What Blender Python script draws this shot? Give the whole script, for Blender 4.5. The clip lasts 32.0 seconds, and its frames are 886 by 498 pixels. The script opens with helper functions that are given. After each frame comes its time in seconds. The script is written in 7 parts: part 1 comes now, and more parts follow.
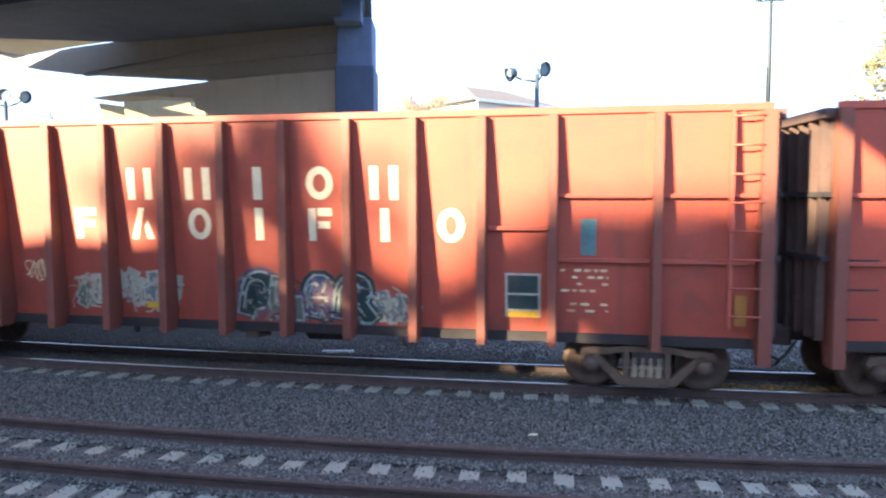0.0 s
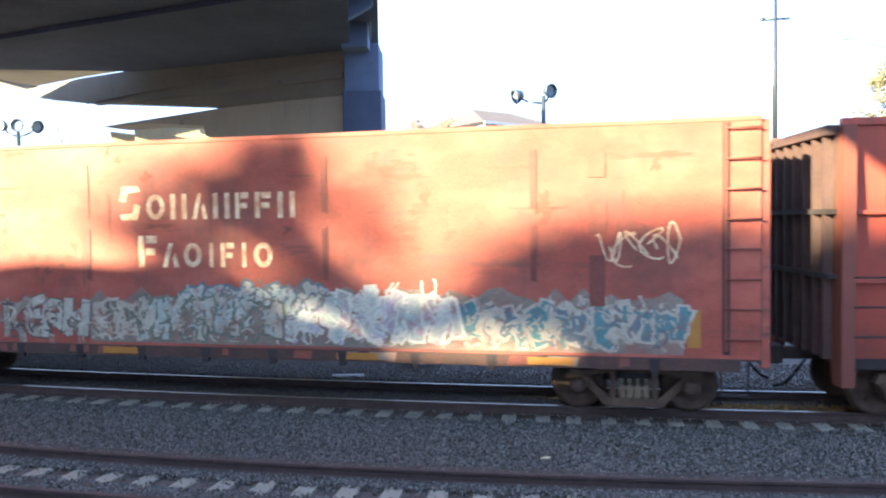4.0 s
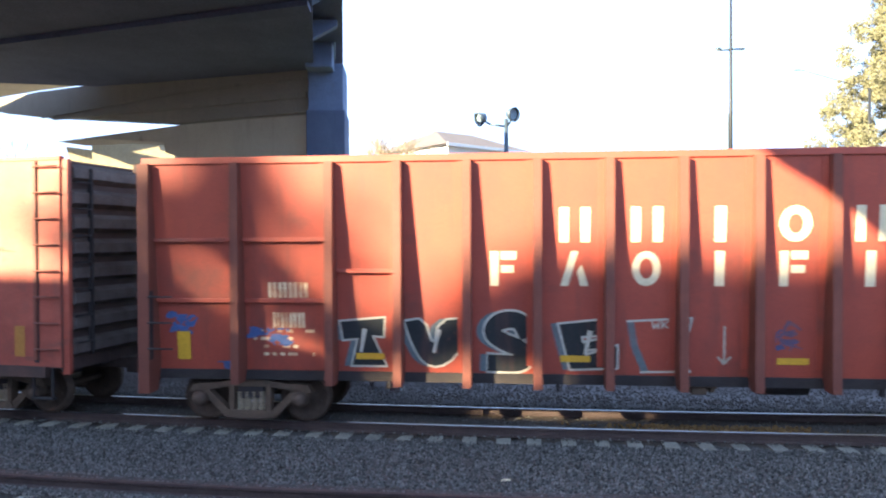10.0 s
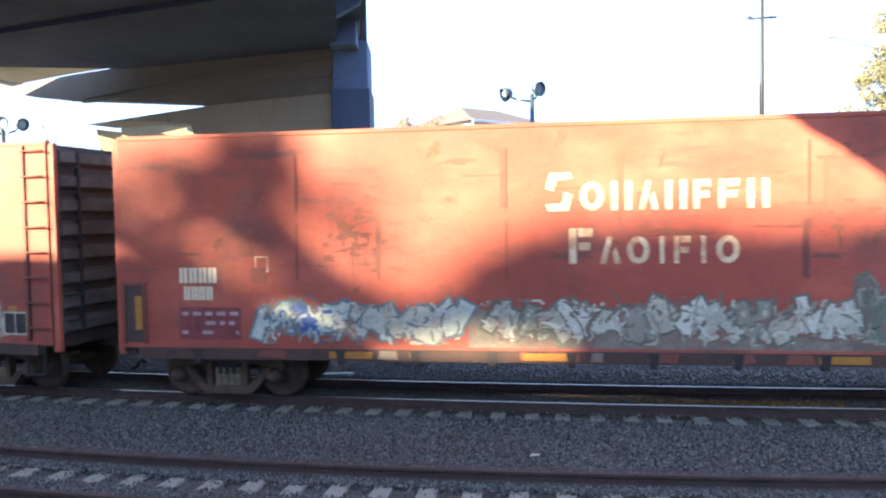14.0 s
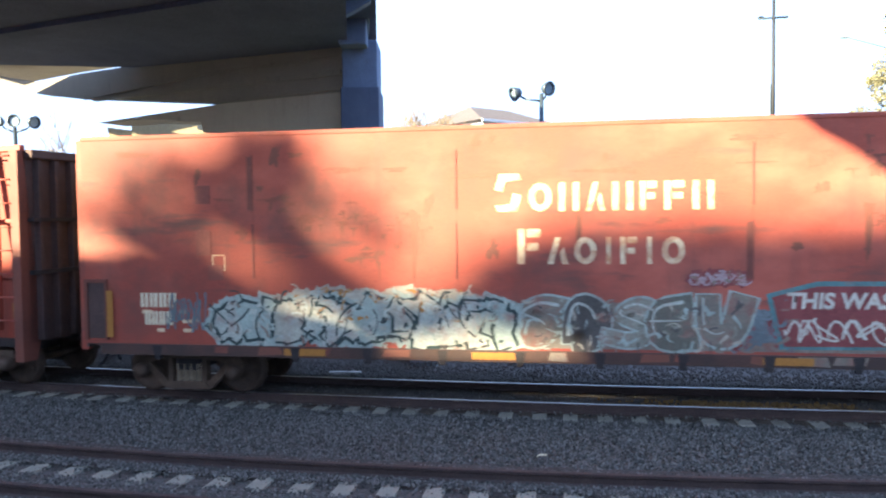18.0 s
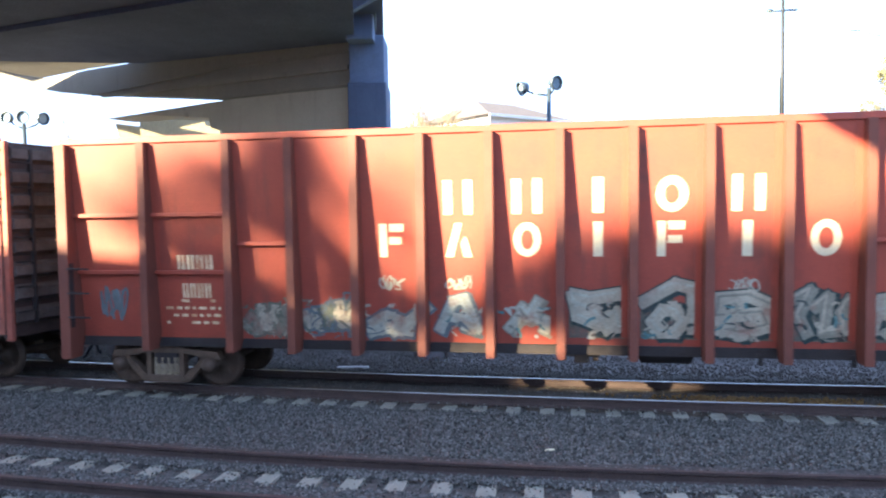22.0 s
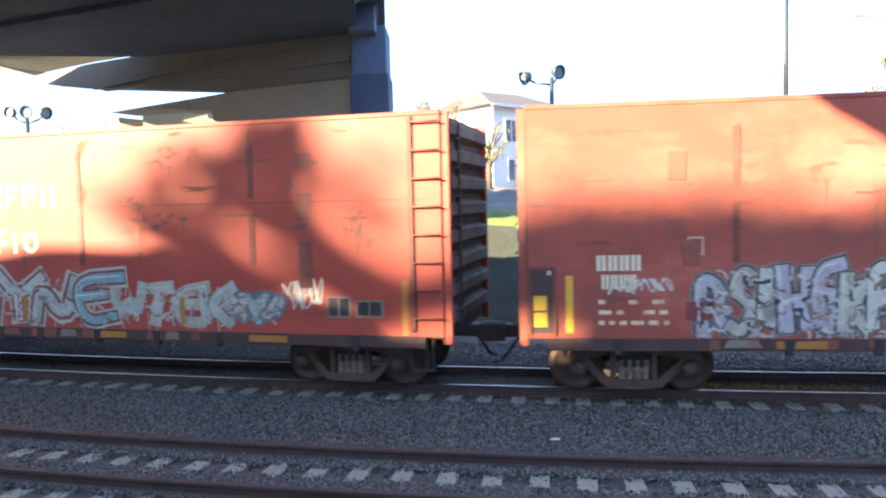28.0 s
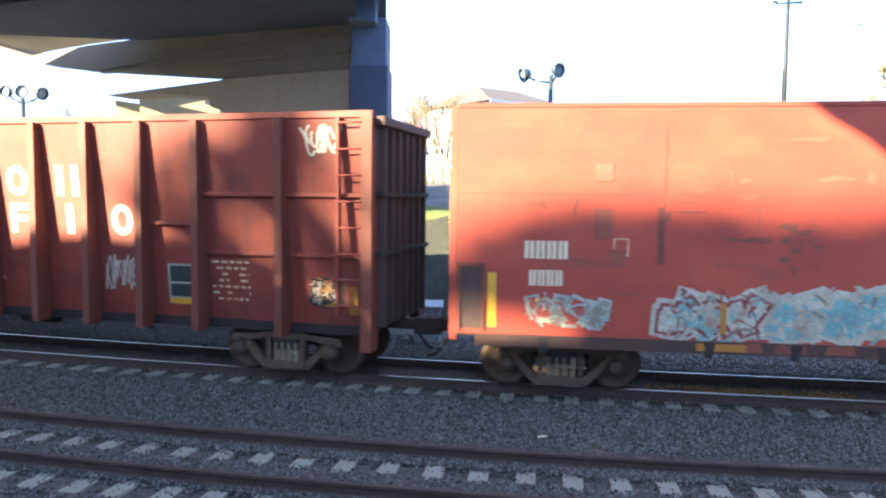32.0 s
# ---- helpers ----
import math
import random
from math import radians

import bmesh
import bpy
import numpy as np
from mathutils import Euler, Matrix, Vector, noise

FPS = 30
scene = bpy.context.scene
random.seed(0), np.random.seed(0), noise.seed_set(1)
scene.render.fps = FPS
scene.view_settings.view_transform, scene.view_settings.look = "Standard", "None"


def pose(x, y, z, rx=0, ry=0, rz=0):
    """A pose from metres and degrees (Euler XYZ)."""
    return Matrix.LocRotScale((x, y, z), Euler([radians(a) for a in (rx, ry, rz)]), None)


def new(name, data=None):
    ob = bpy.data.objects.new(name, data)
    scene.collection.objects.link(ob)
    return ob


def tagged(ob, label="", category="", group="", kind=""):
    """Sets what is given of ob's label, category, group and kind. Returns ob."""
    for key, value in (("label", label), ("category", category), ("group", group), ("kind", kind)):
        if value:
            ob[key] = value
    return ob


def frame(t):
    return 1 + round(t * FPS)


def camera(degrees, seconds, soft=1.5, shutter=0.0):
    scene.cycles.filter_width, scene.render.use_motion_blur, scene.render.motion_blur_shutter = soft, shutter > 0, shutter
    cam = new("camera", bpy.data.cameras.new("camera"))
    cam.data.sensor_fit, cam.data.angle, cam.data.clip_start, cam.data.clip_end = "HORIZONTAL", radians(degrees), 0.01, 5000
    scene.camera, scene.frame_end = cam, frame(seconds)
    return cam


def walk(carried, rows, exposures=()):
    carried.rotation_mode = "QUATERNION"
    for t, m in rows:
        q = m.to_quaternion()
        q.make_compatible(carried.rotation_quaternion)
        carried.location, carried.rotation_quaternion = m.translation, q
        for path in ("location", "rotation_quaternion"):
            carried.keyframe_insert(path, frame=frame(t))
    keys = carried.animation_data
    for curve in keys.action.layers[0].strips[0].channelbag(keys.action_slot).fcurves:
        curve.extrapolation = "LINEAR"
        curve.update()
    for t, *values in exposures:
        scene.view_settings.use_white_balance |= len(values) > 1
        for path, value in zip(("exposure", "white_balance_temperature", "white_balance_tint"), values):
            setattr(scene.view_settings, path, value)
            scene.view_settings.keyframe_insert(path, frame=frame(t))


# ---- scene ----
cam = camera(62.0, 32.0, soft=2.1, shutter=0.3)
EYE = (0.0, 0.0, 3.27)
# seconds, yaw, pitch, roll of a camera held in the hand at one spot
CAM_ROWS = [
    (0, -0.52, -4.06, 0.05), (0.5, -0.23, -3.80, 0.67), (1, -0.12, -3.46, 0.73), (1.5, -0.09, -3.31, 0.23),
    (2, -0.27, -3.04, 0.40), (2.5, -0.18, -2.75, 0.18), (3, -0.09, -2.32, 0.57), (3.5, 0.20, -2.21, 0.87),
    (5.5, -0.93, -2.90, 0.83), (6, -1.57, -2.98, 0.85), (6.5, -1.95, -3.27, 0.86), (7, -1.55, -3.04, 0.94),
    (7.5, -2.04, -3.04, 0.90), (8, -2.17, -2.59, 0.93), (8.5, -1.86, -1.67, 0.59), (9, -3.18, -1.08, 0.64),
    (9.5, -3.05, -0.77, 0.65), (10, -2.77, -0.72, 0.23), (10.5, -2.51, -0.37, 0.87), (11, -3.29, -0.34, -0.70),
    (11.5, -2.62, -0.19, -0.29), (12, -3.30, -1.91, -0.95), (12.5, -2.25, -3.72, 0.42), (13, -0.93, -2.81, 0.85),
    (13.5, -0.92, -2.62, 0.88), (14, -0.72, -2.48, 0.95), (14.5, -0.68, -2.30, 1.20), (15, -0.27, -2.19, 1.56),
    (15.5, 0.09, -2.42, 0.70), (17.5, -0.09, -2.24, 0.49), (18, -0.05, -2.52, 0.67), (18.5, -0.10, -2.53, 0.62),
    (19, 0.00, -2.46, 0.60), (19.5, 0.20, -2.68, 0.51), (20, 0.16, -2.86, 0.62), (20.5, 0.20, -2.71, 0.84),
    (21, 0.35, -2.63, 0.93), (21.5, 0.38, -2.67, 0.98), (22, 0.52, -2.90, 0.80), (22.5, 0.40, -2.83, 0.77),
    (23, 0.44, -2.93, 0.93), (23.5, 0.66, -2.86, 0.86), (24, 0.58, -3.24, 0.59), (24.5, 0.05, -2.26, 0.19),
    (26.5, 0.31, -3.26, 0.75), (27, 0.43, -3.30, 0.98), (27.5, 0.50, -3.32, 1.16), (28, 0.79, -3.61, 1.33),
    (28.5, 0.86, -3.86, 1.33), (29, 0.49, -3.94, 0.95), (29.5, 0.25, -3.81, 0.76), (30, 0.35, -4.54, 0.64),
    (30.5, 0.42, -4.75, 0.74), (31, 0.39, -4.71, 0.47), (31.5, 0.39, -4.07, -0.11), (32, 0.43, -4.04, -0.58),
]
walk(cam, [(t, pose(*EYE, 90 + pitch, roll, yaw)) for t, yaw, pitch, roll in CAM_ROWS], exposures=[(t, 2.92 + e, 6150, 7) for t, e in ((0, 0.33), (3, 0.3), (6, 0.0), (7, 0.3), (9, 0.3), (10, 0.12), (11.5, -0.06), (13, 0.05), (15.5, 0.0), (18, -0.05), (19, 0.0), (20, 0.34), (24, 0.34), (27, 0.0), (28.5, 0.1), (30, -0.06), (31, -0.06), (32, 0.12))])

# ---- sky and sun ----
SUN_AZ, SUN_EL = radians(52), radians(20)
LIGHT = Vector((math.sin(SUN_AZ) * math.cos(SUN_EL), math.cos(SUN_AZ) * math.cos(SUN_EL), -math.sin(SUN_EL)))
world = bpy.data.worlds.new("sky")
scene.world = world
world.use_nodes = True
wn = world.node_tree
sky = wn.nodes.new("ShaderNodeTexSky")
sky.sky_type, sky.sun_disc = "NISHITA", False
sky.sun_elevation, sky.sun_rotation = SUN_EL, math.pi + SUN_AZ
sky.air_density, sky.dust_density = 1.0, 2.0
haze = wn.nodes.new("ShaderNodeMix")
haze.data_type = "RGBA"
haze.inputs["Factor"].default_value = 0.8
[i for i in haze.inputs if i.name == "B" and i.type == "RGBA"][0].default_value = (2.85, 3.95, 6.6, 1.0)
wn.links.new(sky.outputs[0], [i for i in haze.inputs if i.name == "A" and i.type == "RGBA"][0])
wn.links.new([o for o in haze.outputs if o.type == "RGBA"][0], wn.nodes["Background"].inputs[0])
wn.nodes["Background"].inputs[1].default_value = 0.060
sun_data = bpy.data.lights.new("sun", "SUN")
sun_data.energy, sun_data.angle, sun_data.color = 5.8, radians(0.55), (1.0, 0.81, 0.52)
sun = new("sun", sun_data)
sun.rotation_euler = LIGHT.to_track_quat("-Z", "Y").to_euler()

# ---- materials ----
def material(name, base, second=None, rough=0.7, metal=0.0, scale=3.0, fine=40.0, streak=0.0, bump=0.15, spread=0.5, dirt=None, dirt_amount=0.0, fade=None, dirt_scale=0.9):
    """Procedural paint, stone, metal or soil: two colours mixed by coarse noise, finer grain, vertical streaks and dirt."""
    m = bpy.data.materials.new(name)
    m.use_nodes = True
    t = m.node_tree
    n, l = t.nodes, t.links
    out = n["Principled BSDF"]
    out.inputs["Roughness"].default_value, out.inputs["Metallic"].default_value = rough, metal
    out.inputs["Specular IOR Level"].default_value = 0.4 if rough > 0.5 else 0.5
    co, info = n.new("ShaderNodeTexCoord"), n.new("ShaderNodeObjectInfo")
    shift = n.new("ShaderNodeVectorMath")
    shift.operation = "MULTIPLY_ADD"
    l.new(info.outputs["Random"], shift.inputs[0])
    shift.inputs[1].default_value = (37.0, 53.0, 11.0)
    l.new(co.outputs["Object"], shift.inputs[2])

    def noise_at(sc, detail, stretch=None):
        v = shift.outputs[0]
        if stretch:
            mp = n.new("ShaderNodeMapping")
            mp.inputs["Scale"].default_value = stretch
            l.new(v, mp.inputs["Vector"])
            v = mp.outputs[0]
        nz = n.new("ShaderNodeTexNoise")
        nz.inputs["Scale"].default_value, nz.inputs["Detail"].default_value, nz.inputs["Roughness"].default_value = sc, detail, 0.62
        l.new(v, nz.inputs["Vector"])
        return nz.outputs["Fac"]

    def band(fac, lo, hi):
        r = n.new("ShaderNodeMapRange")
        r.inputs["From Min"].default_value, r.inputs["From Max"].default_value = lo, hi
        l.new(fac, r.inputs["Value"])
        return r.outputs[0]

    def mix(fac, a, b):
        x = n.new("ShaderNodeMix")
        x.data_type = "RGBA"
        l.new(fac, x.inputs["Factor"])
        for sock, v in (("A", a), ("B", b)):
            s = [i for i in x.inputs if i.name == sock and i.type == "RGBA"][0]
            if isinstance(v, tuple):
                s.default_value = (*v, 1)
            else:
                l.new(v, s)
        return [o for o in x.outputs if o.type == "RGBA"][0]

    second = second or tuple(c * 0.72 for c in base)
    coarse, grain = noise_at(scale, 5), noise_at(fine, 3)
    col = mix(band(coarse, 0.5 - spread / 2, 0.5 + spread / 2), base, second)
    col = mix(band(grain, 0.35, 0.9), col, tuple(c * 0.6 for c in second))
    if fade:
        col = mix(band(noise_at(0.5, 6, (0.8, 1.0, 1.5)), 0.46, 0.72), col, fade)
        col = mix(band(noise_at(1.1, 8, (0.45, 1.0, 2.6)), 0.60, 0.72), col, dirt or second)
    if streak:
        col = mix(band(noise_at(1.3, 5, (2.6, 2.6, 0.22)), 0.54, 0.54 + 0.7 / streak), col, dirt or tuple(c * 0.45 for c in second))
    if dirt_amount:
        col = mix(band(noise_at(dirt_scale, 7), 0.68 - dirt_amount, 0.78), col, dirt or (0.03, 0.025, 0.02))
    l.new(col, out.inputs["Base Color"])
    if bump:
        b = n.new("ShaderNodeBump")
        b.inputs["Strength"].default_value, b.inputs["Distance"].default_value = bump, 0.02
        l.new(grain, b.inputs["Height"])
        l.new(b.outputs[0], out.inputs["Normal"])
    rr = band(coarse, 0.2, 0.8)
    mr = n.new("ShaderNodeMath")
    mr.operation = "MULTIPLY_ADD"
    l.new(rr, mr.inputs[0])
    mr.inputs[1].default_value, mr.inputs[2].default_value = 0.15, rough - 0.07
    l.new(mr.outputs[0], out.inputs["Roughness"])
    return m


def plain(name, base, rough=0.6, metal=0.0):
    return material(name, base, tuple(c * 0.85 for c in base), rough, metal, 2.0, 30.0, bump=0.05)


OXIDE = material("oxide_red_paint", (0.378, 0.070, 0.038), (0.272, 0.049, 0.031), 0.55, 0, 1.1, 60, streak=2.1, bump=0.06, dirt=(0.121, 0.041, 0.030), dirt_amount=0.14)
OXIDE_DARK = material("sooty_oxide_paint", (0.291, 0.056, 0.034), (0.184, 0.039, 0.028), 0.62, 0, 1.3, 55, streak=1.8, bump=0.08, dirt=(0.073, 0.029, 0.023), dirt_amount=0.14)
OXIDE_OLD = material("weathered_oxide_paint", (0.354, 0.071, 0.039), (0.252, 0.051, 0.032), 0.66, 0, 0.8, 45, streak=1.3, bump=0.08, dirt=(0.121, 0.049, 0.036), dirt_amount=0.18, fade=(0.407, 0.104, 0.065))
OXIDE_CLEAN = material("bright_oxide_paint", (0.359, 0.055, 0.031), (0.281, 0.044, 0.027), 0.55, 0, 0.9, 50, streak=0.8, bump=0.06, dirt=(0.155, 0.049, 0.034), dirt_amount=0.03, fade=(0.378, 0.069, 0.037))
OXIDE_FADED = material("faded_oxide_paint", (0.349, 0.077, 0.043), (0.247, 0.055, 0.035), 0.7, 0, 0.7, 45, streak=1.4, bump=0.08, dirt=(0.116, 0.051, 0.038), dirt_amount=0.20, fade=(0.417, 0.119, 0.076))
# Brown paint, darkened further to hold the shadowed sides of the ribs.
RIB_PAINT = material("brown_shaded_rib_paint", (0.200, 0.054, 0.031), (0.120, 0.038, 0.025), 0.65, 0, 1.2, 50, streak=1.0, bump=0.1, dirt=(0.09, 0.04, 0.03), dirt_amount=0.06)
SILL_PAINT = material("peeling_sill_paint", (0.088, 0.042, 0.030), (0.055, 0.034, 0.027), 0.8, 0, 1.6, 40, bump=0.2, spread=0.22, dirt=(0.05, 0.035, 0.03), dirt_amount=0.12)
RUST = material("rusty_steel", (0.068, 0.042, 0.033), (0.04, 0.027, 0.023), 0.8, 0.1, 4, 60, bump=0.25)
GRIME = material("grimy_dark_steel", (0.045, 0.035, 0.032), (0.025, 0.02, 0.02), 0.8, 0.1, 3, 50, bump=0.25)
FRAME_RUST = material("dusty_rusty_cast_steel", (0.150, 0.098, 0.062), (0.070, 0.046, 0.033), 0.85, 0.1, 4, 60, bump=0.25)
# Springs far paler than the truck: sun glints put into the colour.
SPRING_STEEL = material("glint_pale_spring_steel", (0.46, 0.37, 0.25), (0.30, 0.23, 0.16), 0.7, 0.1, 4, 60, bump=0.1)
WHEEL = material("rusty_wheel_steel", (0.125, 0.080, 0.054), (0.065, 0.043, 0.032), 0.7, 0.3, 5, 60, bump=0.15)
SHINE = plain("polished_rail_steel", (0.42, 0.42, 0.44), 0.34, 1.0)
RAIL_RUST = material("rail_rust", (0.085, 0.055, 0.046), (0.050, 0.034, 0.031), 0.85, 0.1, 3, 50, bump=0.2)
CONCRETE = material("bridge_concrete", (0.27, 0.25, 0.21), (0.19, 0.178, 0.15), 0.9, 0, 0.35, 45, streak=1.2, bump=0.08, dirt=(0.12, 0.11, 0.10), dirt_amount=0.05)
TIE_GRIMY = material("grimy_tie_concrete", (0.336, 0.318, 0.260), (0.213, 0.201, 0.163), 0.9, 0, 5, 60, bump=0.3, dirt=(0.090, 0.074, 0.057), dirt_amount=0.08)
TIE = material("tie_concrete", (0.274, 0.266, 0.214), (0.199, 0.194, 0.157), 0.9, 0, 6, 60, bump=0.3, dirt=(0.132, 0.111, 0.080), dirt_amount=0.05)
BALLAST = material("ballast_stone", (0.104, 0.094, 0.086), (0.047, 0.044, 0.039), 0.95, 0, 9, 35, bump=1.0, spread=0.35)
# Side-track ballast: the overpass's shade is put into this darker tone.
BALLAST_SHADE = material("shade_dark_ballast", (0.083, 0.073, 0.066), (0.037, 0.034, 0.030), 0.95, 0, 9, 35, bump=1.0, spread=0.35)
BALLAST_DARK = material("dark_brown_ballast", (0.089, 0.066, 0.048), (0.047, 0.036, 0.028), 0.95, 0, 5, 30, bump=1.0, spread=0.35)
SOIL = material("bank_soil", (0.050, 0.055, 0.040), (0.026, 0.029, 0.022), 0.95, 0, 0.8, 12, bump=0.8)
GRASS = material("grass", (0.15, 0.19, 0.05), (0.09, 0.115, 0.03), 0.9, 0, 2, 40, bump=0.6)
ASPHALT = material("asphalt", (0.10, 0.10, 0.10), (0.07, 0.07, 0.072), 0.9, 0, 1, 60, bump=0.2)
CREAM = material("cream_lettering_paint", (0.707, 0.640, 0.445), (0.603, 0.510, 0.336), 0.6, 0, 6, 60, bump=0.05)
CREAM_WORN = material("worn_cream_lettering_paint", (0.790, 0.680, 0.437), (0.499, 0.240, 0.118), 0.65, 0, 5, 60, bump=0.05, spread=0.3)
WHITE = plain("white_paint", (0.78, 0.78, 0.76), 0.6)
WHITE_SPRAY = material("white_spray_paint", (0.603, 0.580, 0.479), (0.416, 0.380, 0.311), 0.65, 0, 4, 40, bump=0.05)
YELLOW = plain("yellow_reflective_tape", (0.66, 0.37, 0.03), 0.45)
AMBER = plain("dull_amber_tape", (0.38, 0.165, 0.028), 0.55)
BLACK = plain("black_paint", (0.02, 0.02, 0.022), 0.6)
def spray(name, base, wear=0.07):
    """Spray paint that weather has thinned and greyed, so that the red below shows in spots."""
    grey = sum(base) / 3
    base = tuple((0.78 * c + 0.22 * grey) * 0.80 for c in base)
    return material(name, base, tuple(c * 0.62 for c in base), 0.65, 0, 2.6, 28.0, streak=0.9, bump=0.05, spread=0.36, dirt=(0.22, 0.078, 0.055), dirt_amount=wear + 0.05, dirt_scale=3.2)


MURK = spray("murky_brown_grey_spray_paint", (0.125, 0.108, 0.090), 0.05)
DEEP_BLUE = spray("deep_blue_spray_paint", (0.055, 0.085, 0.24), 0.3)
BLUE = spray("blue_spray_paint", (0.05, 0.14, 0.42))
SLATE = spray("slate_blue_spray_paint", (0.179, 0.230, 0.246))
TEAL = spray("teal_spray_paint", (0.10, 0.30, 0.30))
TURQUOISE = spray("turquoise_spray_paint", (0.22, 0.52, 0.50))
CYAN = spray("pale_blue_spray_paint", (0.478, 0.580, 0.479), 0.10)
SKYBLUE = spray("sky_blue_spray_paint", (0.645, 0.670, 0.538), 0.10)
PINK = spray("pink_spray_paint", (0.58, 0.40, 0.40))
LILAC = spray("lilac_spray_paint", (0.561, 0.500, 0.540))
SILVER = spray("silver_spray_paint", (0.624, 0.600, 0.445), 0.09)
SAND = spray("sand_spray_paint", (0.62, 0.53, 0.37), 0.08)
GREYSPRAY = spray("warm_grey_spray_paint", (0.374, 0.350, 0.252), 0.09)
OLIVE = spray("olive_spray_paint", (0.20, 0.22, 0.15))
REDSPRAY = spray("dark_red_spray_paint", (0.34, 0.045, 0.04), 0.03)
WASH_GREY = spray("dull_grey_wash_paint", (0.312, 0.250, 0.176), 0.16)
WASH_OLIVE = spray("murky_olive_wash_paint", (0.20, 0.19, 0.13), 0.14)
DARKGREEN = spray("dark_green_spray_paint", (0.03, 0.07, 0.065), 0.02)
LEAF = material("sunlit_conifer_needles", (0.37, 0.345, 0.20), (0.22, 0.215, 0.11), 0.8, 0, 3, 30, bump=0)
NEEDLES = material("olive_grey_conifer_needles", (0.21, 0.195, 0.115), (0.115, 0.115, 0.062), 0.85, 0, 3, 30, bump=0)
LEAF_YELLOW = material("yellow_autumn_leaves", (0.36, 0.32, 0.08), (0.22, 0.20, 0.05), 0.8, 0, 3, 30, bump=0)
CABINET = material("pale_blue_grey_cabinet_paint", (0.42, 0.46, 0.50), (0.32, 0.35, 0.39), 0.6, 0, 3, 30, bump=0.1, dirt=(0.2, 0.2, 0.19), dirt_amount=0.08)
PALE_BARK = material("pale_sunlit_bark", (0.26, 0.21, 0.14), (0.15, 0.12, 0.085), 0.9, 0, 6, 40, bump=0.3)
BARK = material("bark", (0.12, 0.09, 0.07), (0.07, 0.055, 0.045), 0.95, 0, 3, 25, bump=0.8)
DRY_LEAF = material("dry_leaves", (0.30, 0.18, 0.06), (0.16, 0.09, 0.035), 0.9, 0, 8, 30, bump=0)
POLE = plain("grey_pole", (0.012, 0.015, 0.020), 0.6)
SLEEVE = plain("pale_blue_grey_sleeve", (0.17, 0.22, 0.27), 0.6)
LAMP_DARK = plain("dark_lamp_housing", (0.05, 0.07, 0.09), 0.4, 0.3)
LENS_GLASS = plain("lamp_lens", (0.20, 0.28, 0.34), 0.15)
SIDING = material("white_siding", (0.78, 0.78, 0.78), (0.70, 0.70, 0.71), 0.7, 0, 1, 30, bump=0.1)
SHINGLE = material("grey_roof_shingles", (0.07, 0.075, 0.088), (0.05, 0.053, 0.062), 0.9, 0, 2, 25, bump=0.4)
GREY_SIDING = material("blue_grey_siding", (0.20, 0.22, 0.26), (0.15, 0.165, 0.20), 0.8, 0, 1, 30, bump=0.1)
ROOF_BROWN = material("brown_grey_shingles", (0.115, 0.10, 0.098), (0.08, 0.07, 0.07), 0.9, 0, 2, 25, bump=0.4)
PANE = plain("window_glass", (0.10, 0.13, 0.16), 0.1)
# Deck underside: its shade and bluish sky light are put into the colour.
DECK_SHADE = material("shade_blue_deck", (0.090, 0.115, 0.200), (0.060, 0.075, 0.130), 0.85, 0, 0.4, 14, streak=0.8, bump=0.15)
# Concrete tinted blue-grey to imitate light flare on the pier and parapet.
BLUE_CONCRETE = material("flare_blue_concrete", (0.15, 0.20, 0.31), (0.10, 0.14, 0.22), 0.85, 0, 0.8, 40, streak=1.0, bump=0.08, dirt=(0.10, 0.12, 0.16), dirt_amount=0.05)
CASING = material("slate_blue_column_casing", (0.10, 0.13, 0.20), (0.065, 0.085, 0.14), 0.85, 0, 0.8, 40, streak=1.0, bump=0.08)
PALE_CONCRETE = material("sunlit_pale_concrete", (0.24, 0.21, 0.125), (0.18, 0.155, 0.10), 0.9, 0, 0.5, 14, streak=0.8, bump=0.2)
# Lighter concrete: light bounced up under the deck is put into the colour.
PIER_CONCRETE = material("bounce_lit_pier_concrete", (0.46, 0.42, 0.34), (0.36, 0.33, 0.27), 0.9, 0, 0.4, 45, streak=1.2, bump=0.08, dirt=(0.2, 0.185, 0.16), dirt_amount=0.05)
# Lightened so light reaching under the train is in the colour; kerbs share it.
PALE_GRAVEL = material("brightened_pale_gravel", (0.185, 0.170, 0.160), (0.125, 0.115, 0.110), 0.95, 0, 5, 30, bump=0.8)
STUCCO = material("plain_shade_wall", (0.34, 0.33, 0.31), (0.27, 0.26, 0.25), 0.9, 0, 0.6, 20, bump=0.2)


def vary_by_island(m, lo, hi):
    """Give each loose piece its own brightness."""
    t = m.node_tree
    geo, ramp, mul = t.nodes.new("ShaderNodeNewGeometry"), t.nodes.new("ShaderNodeMapRange"), t.nodes.new("ShaderNodeVectorMath")
    ramp.inputs["To Min"].default_value, ramp.inputs["To Max"].default_value = lo, hi
    t.links.new(geo.outputs["Random Per Island"], ramp.inputs["Value"])
    mul.operation = "SCALE"
    base = t.nodes["Principled BSDF"].inputs["Base Color"]
    t.links.new(base.links[0].from_socket, mul.inputs[0])
    t.links.new(ramp.outputs[0], mul.inputs["Scale"])
    t.links.new(mul.outputs[0], base)
    return m


STONE = vary_by_island(material("crushed_stone", (0.114, 0.107, 0.097), (0.064, 0.062, 0.056), 0.95, 0, 9, 35, bump=0.3, spread=0.35), 0.35, 2.0)
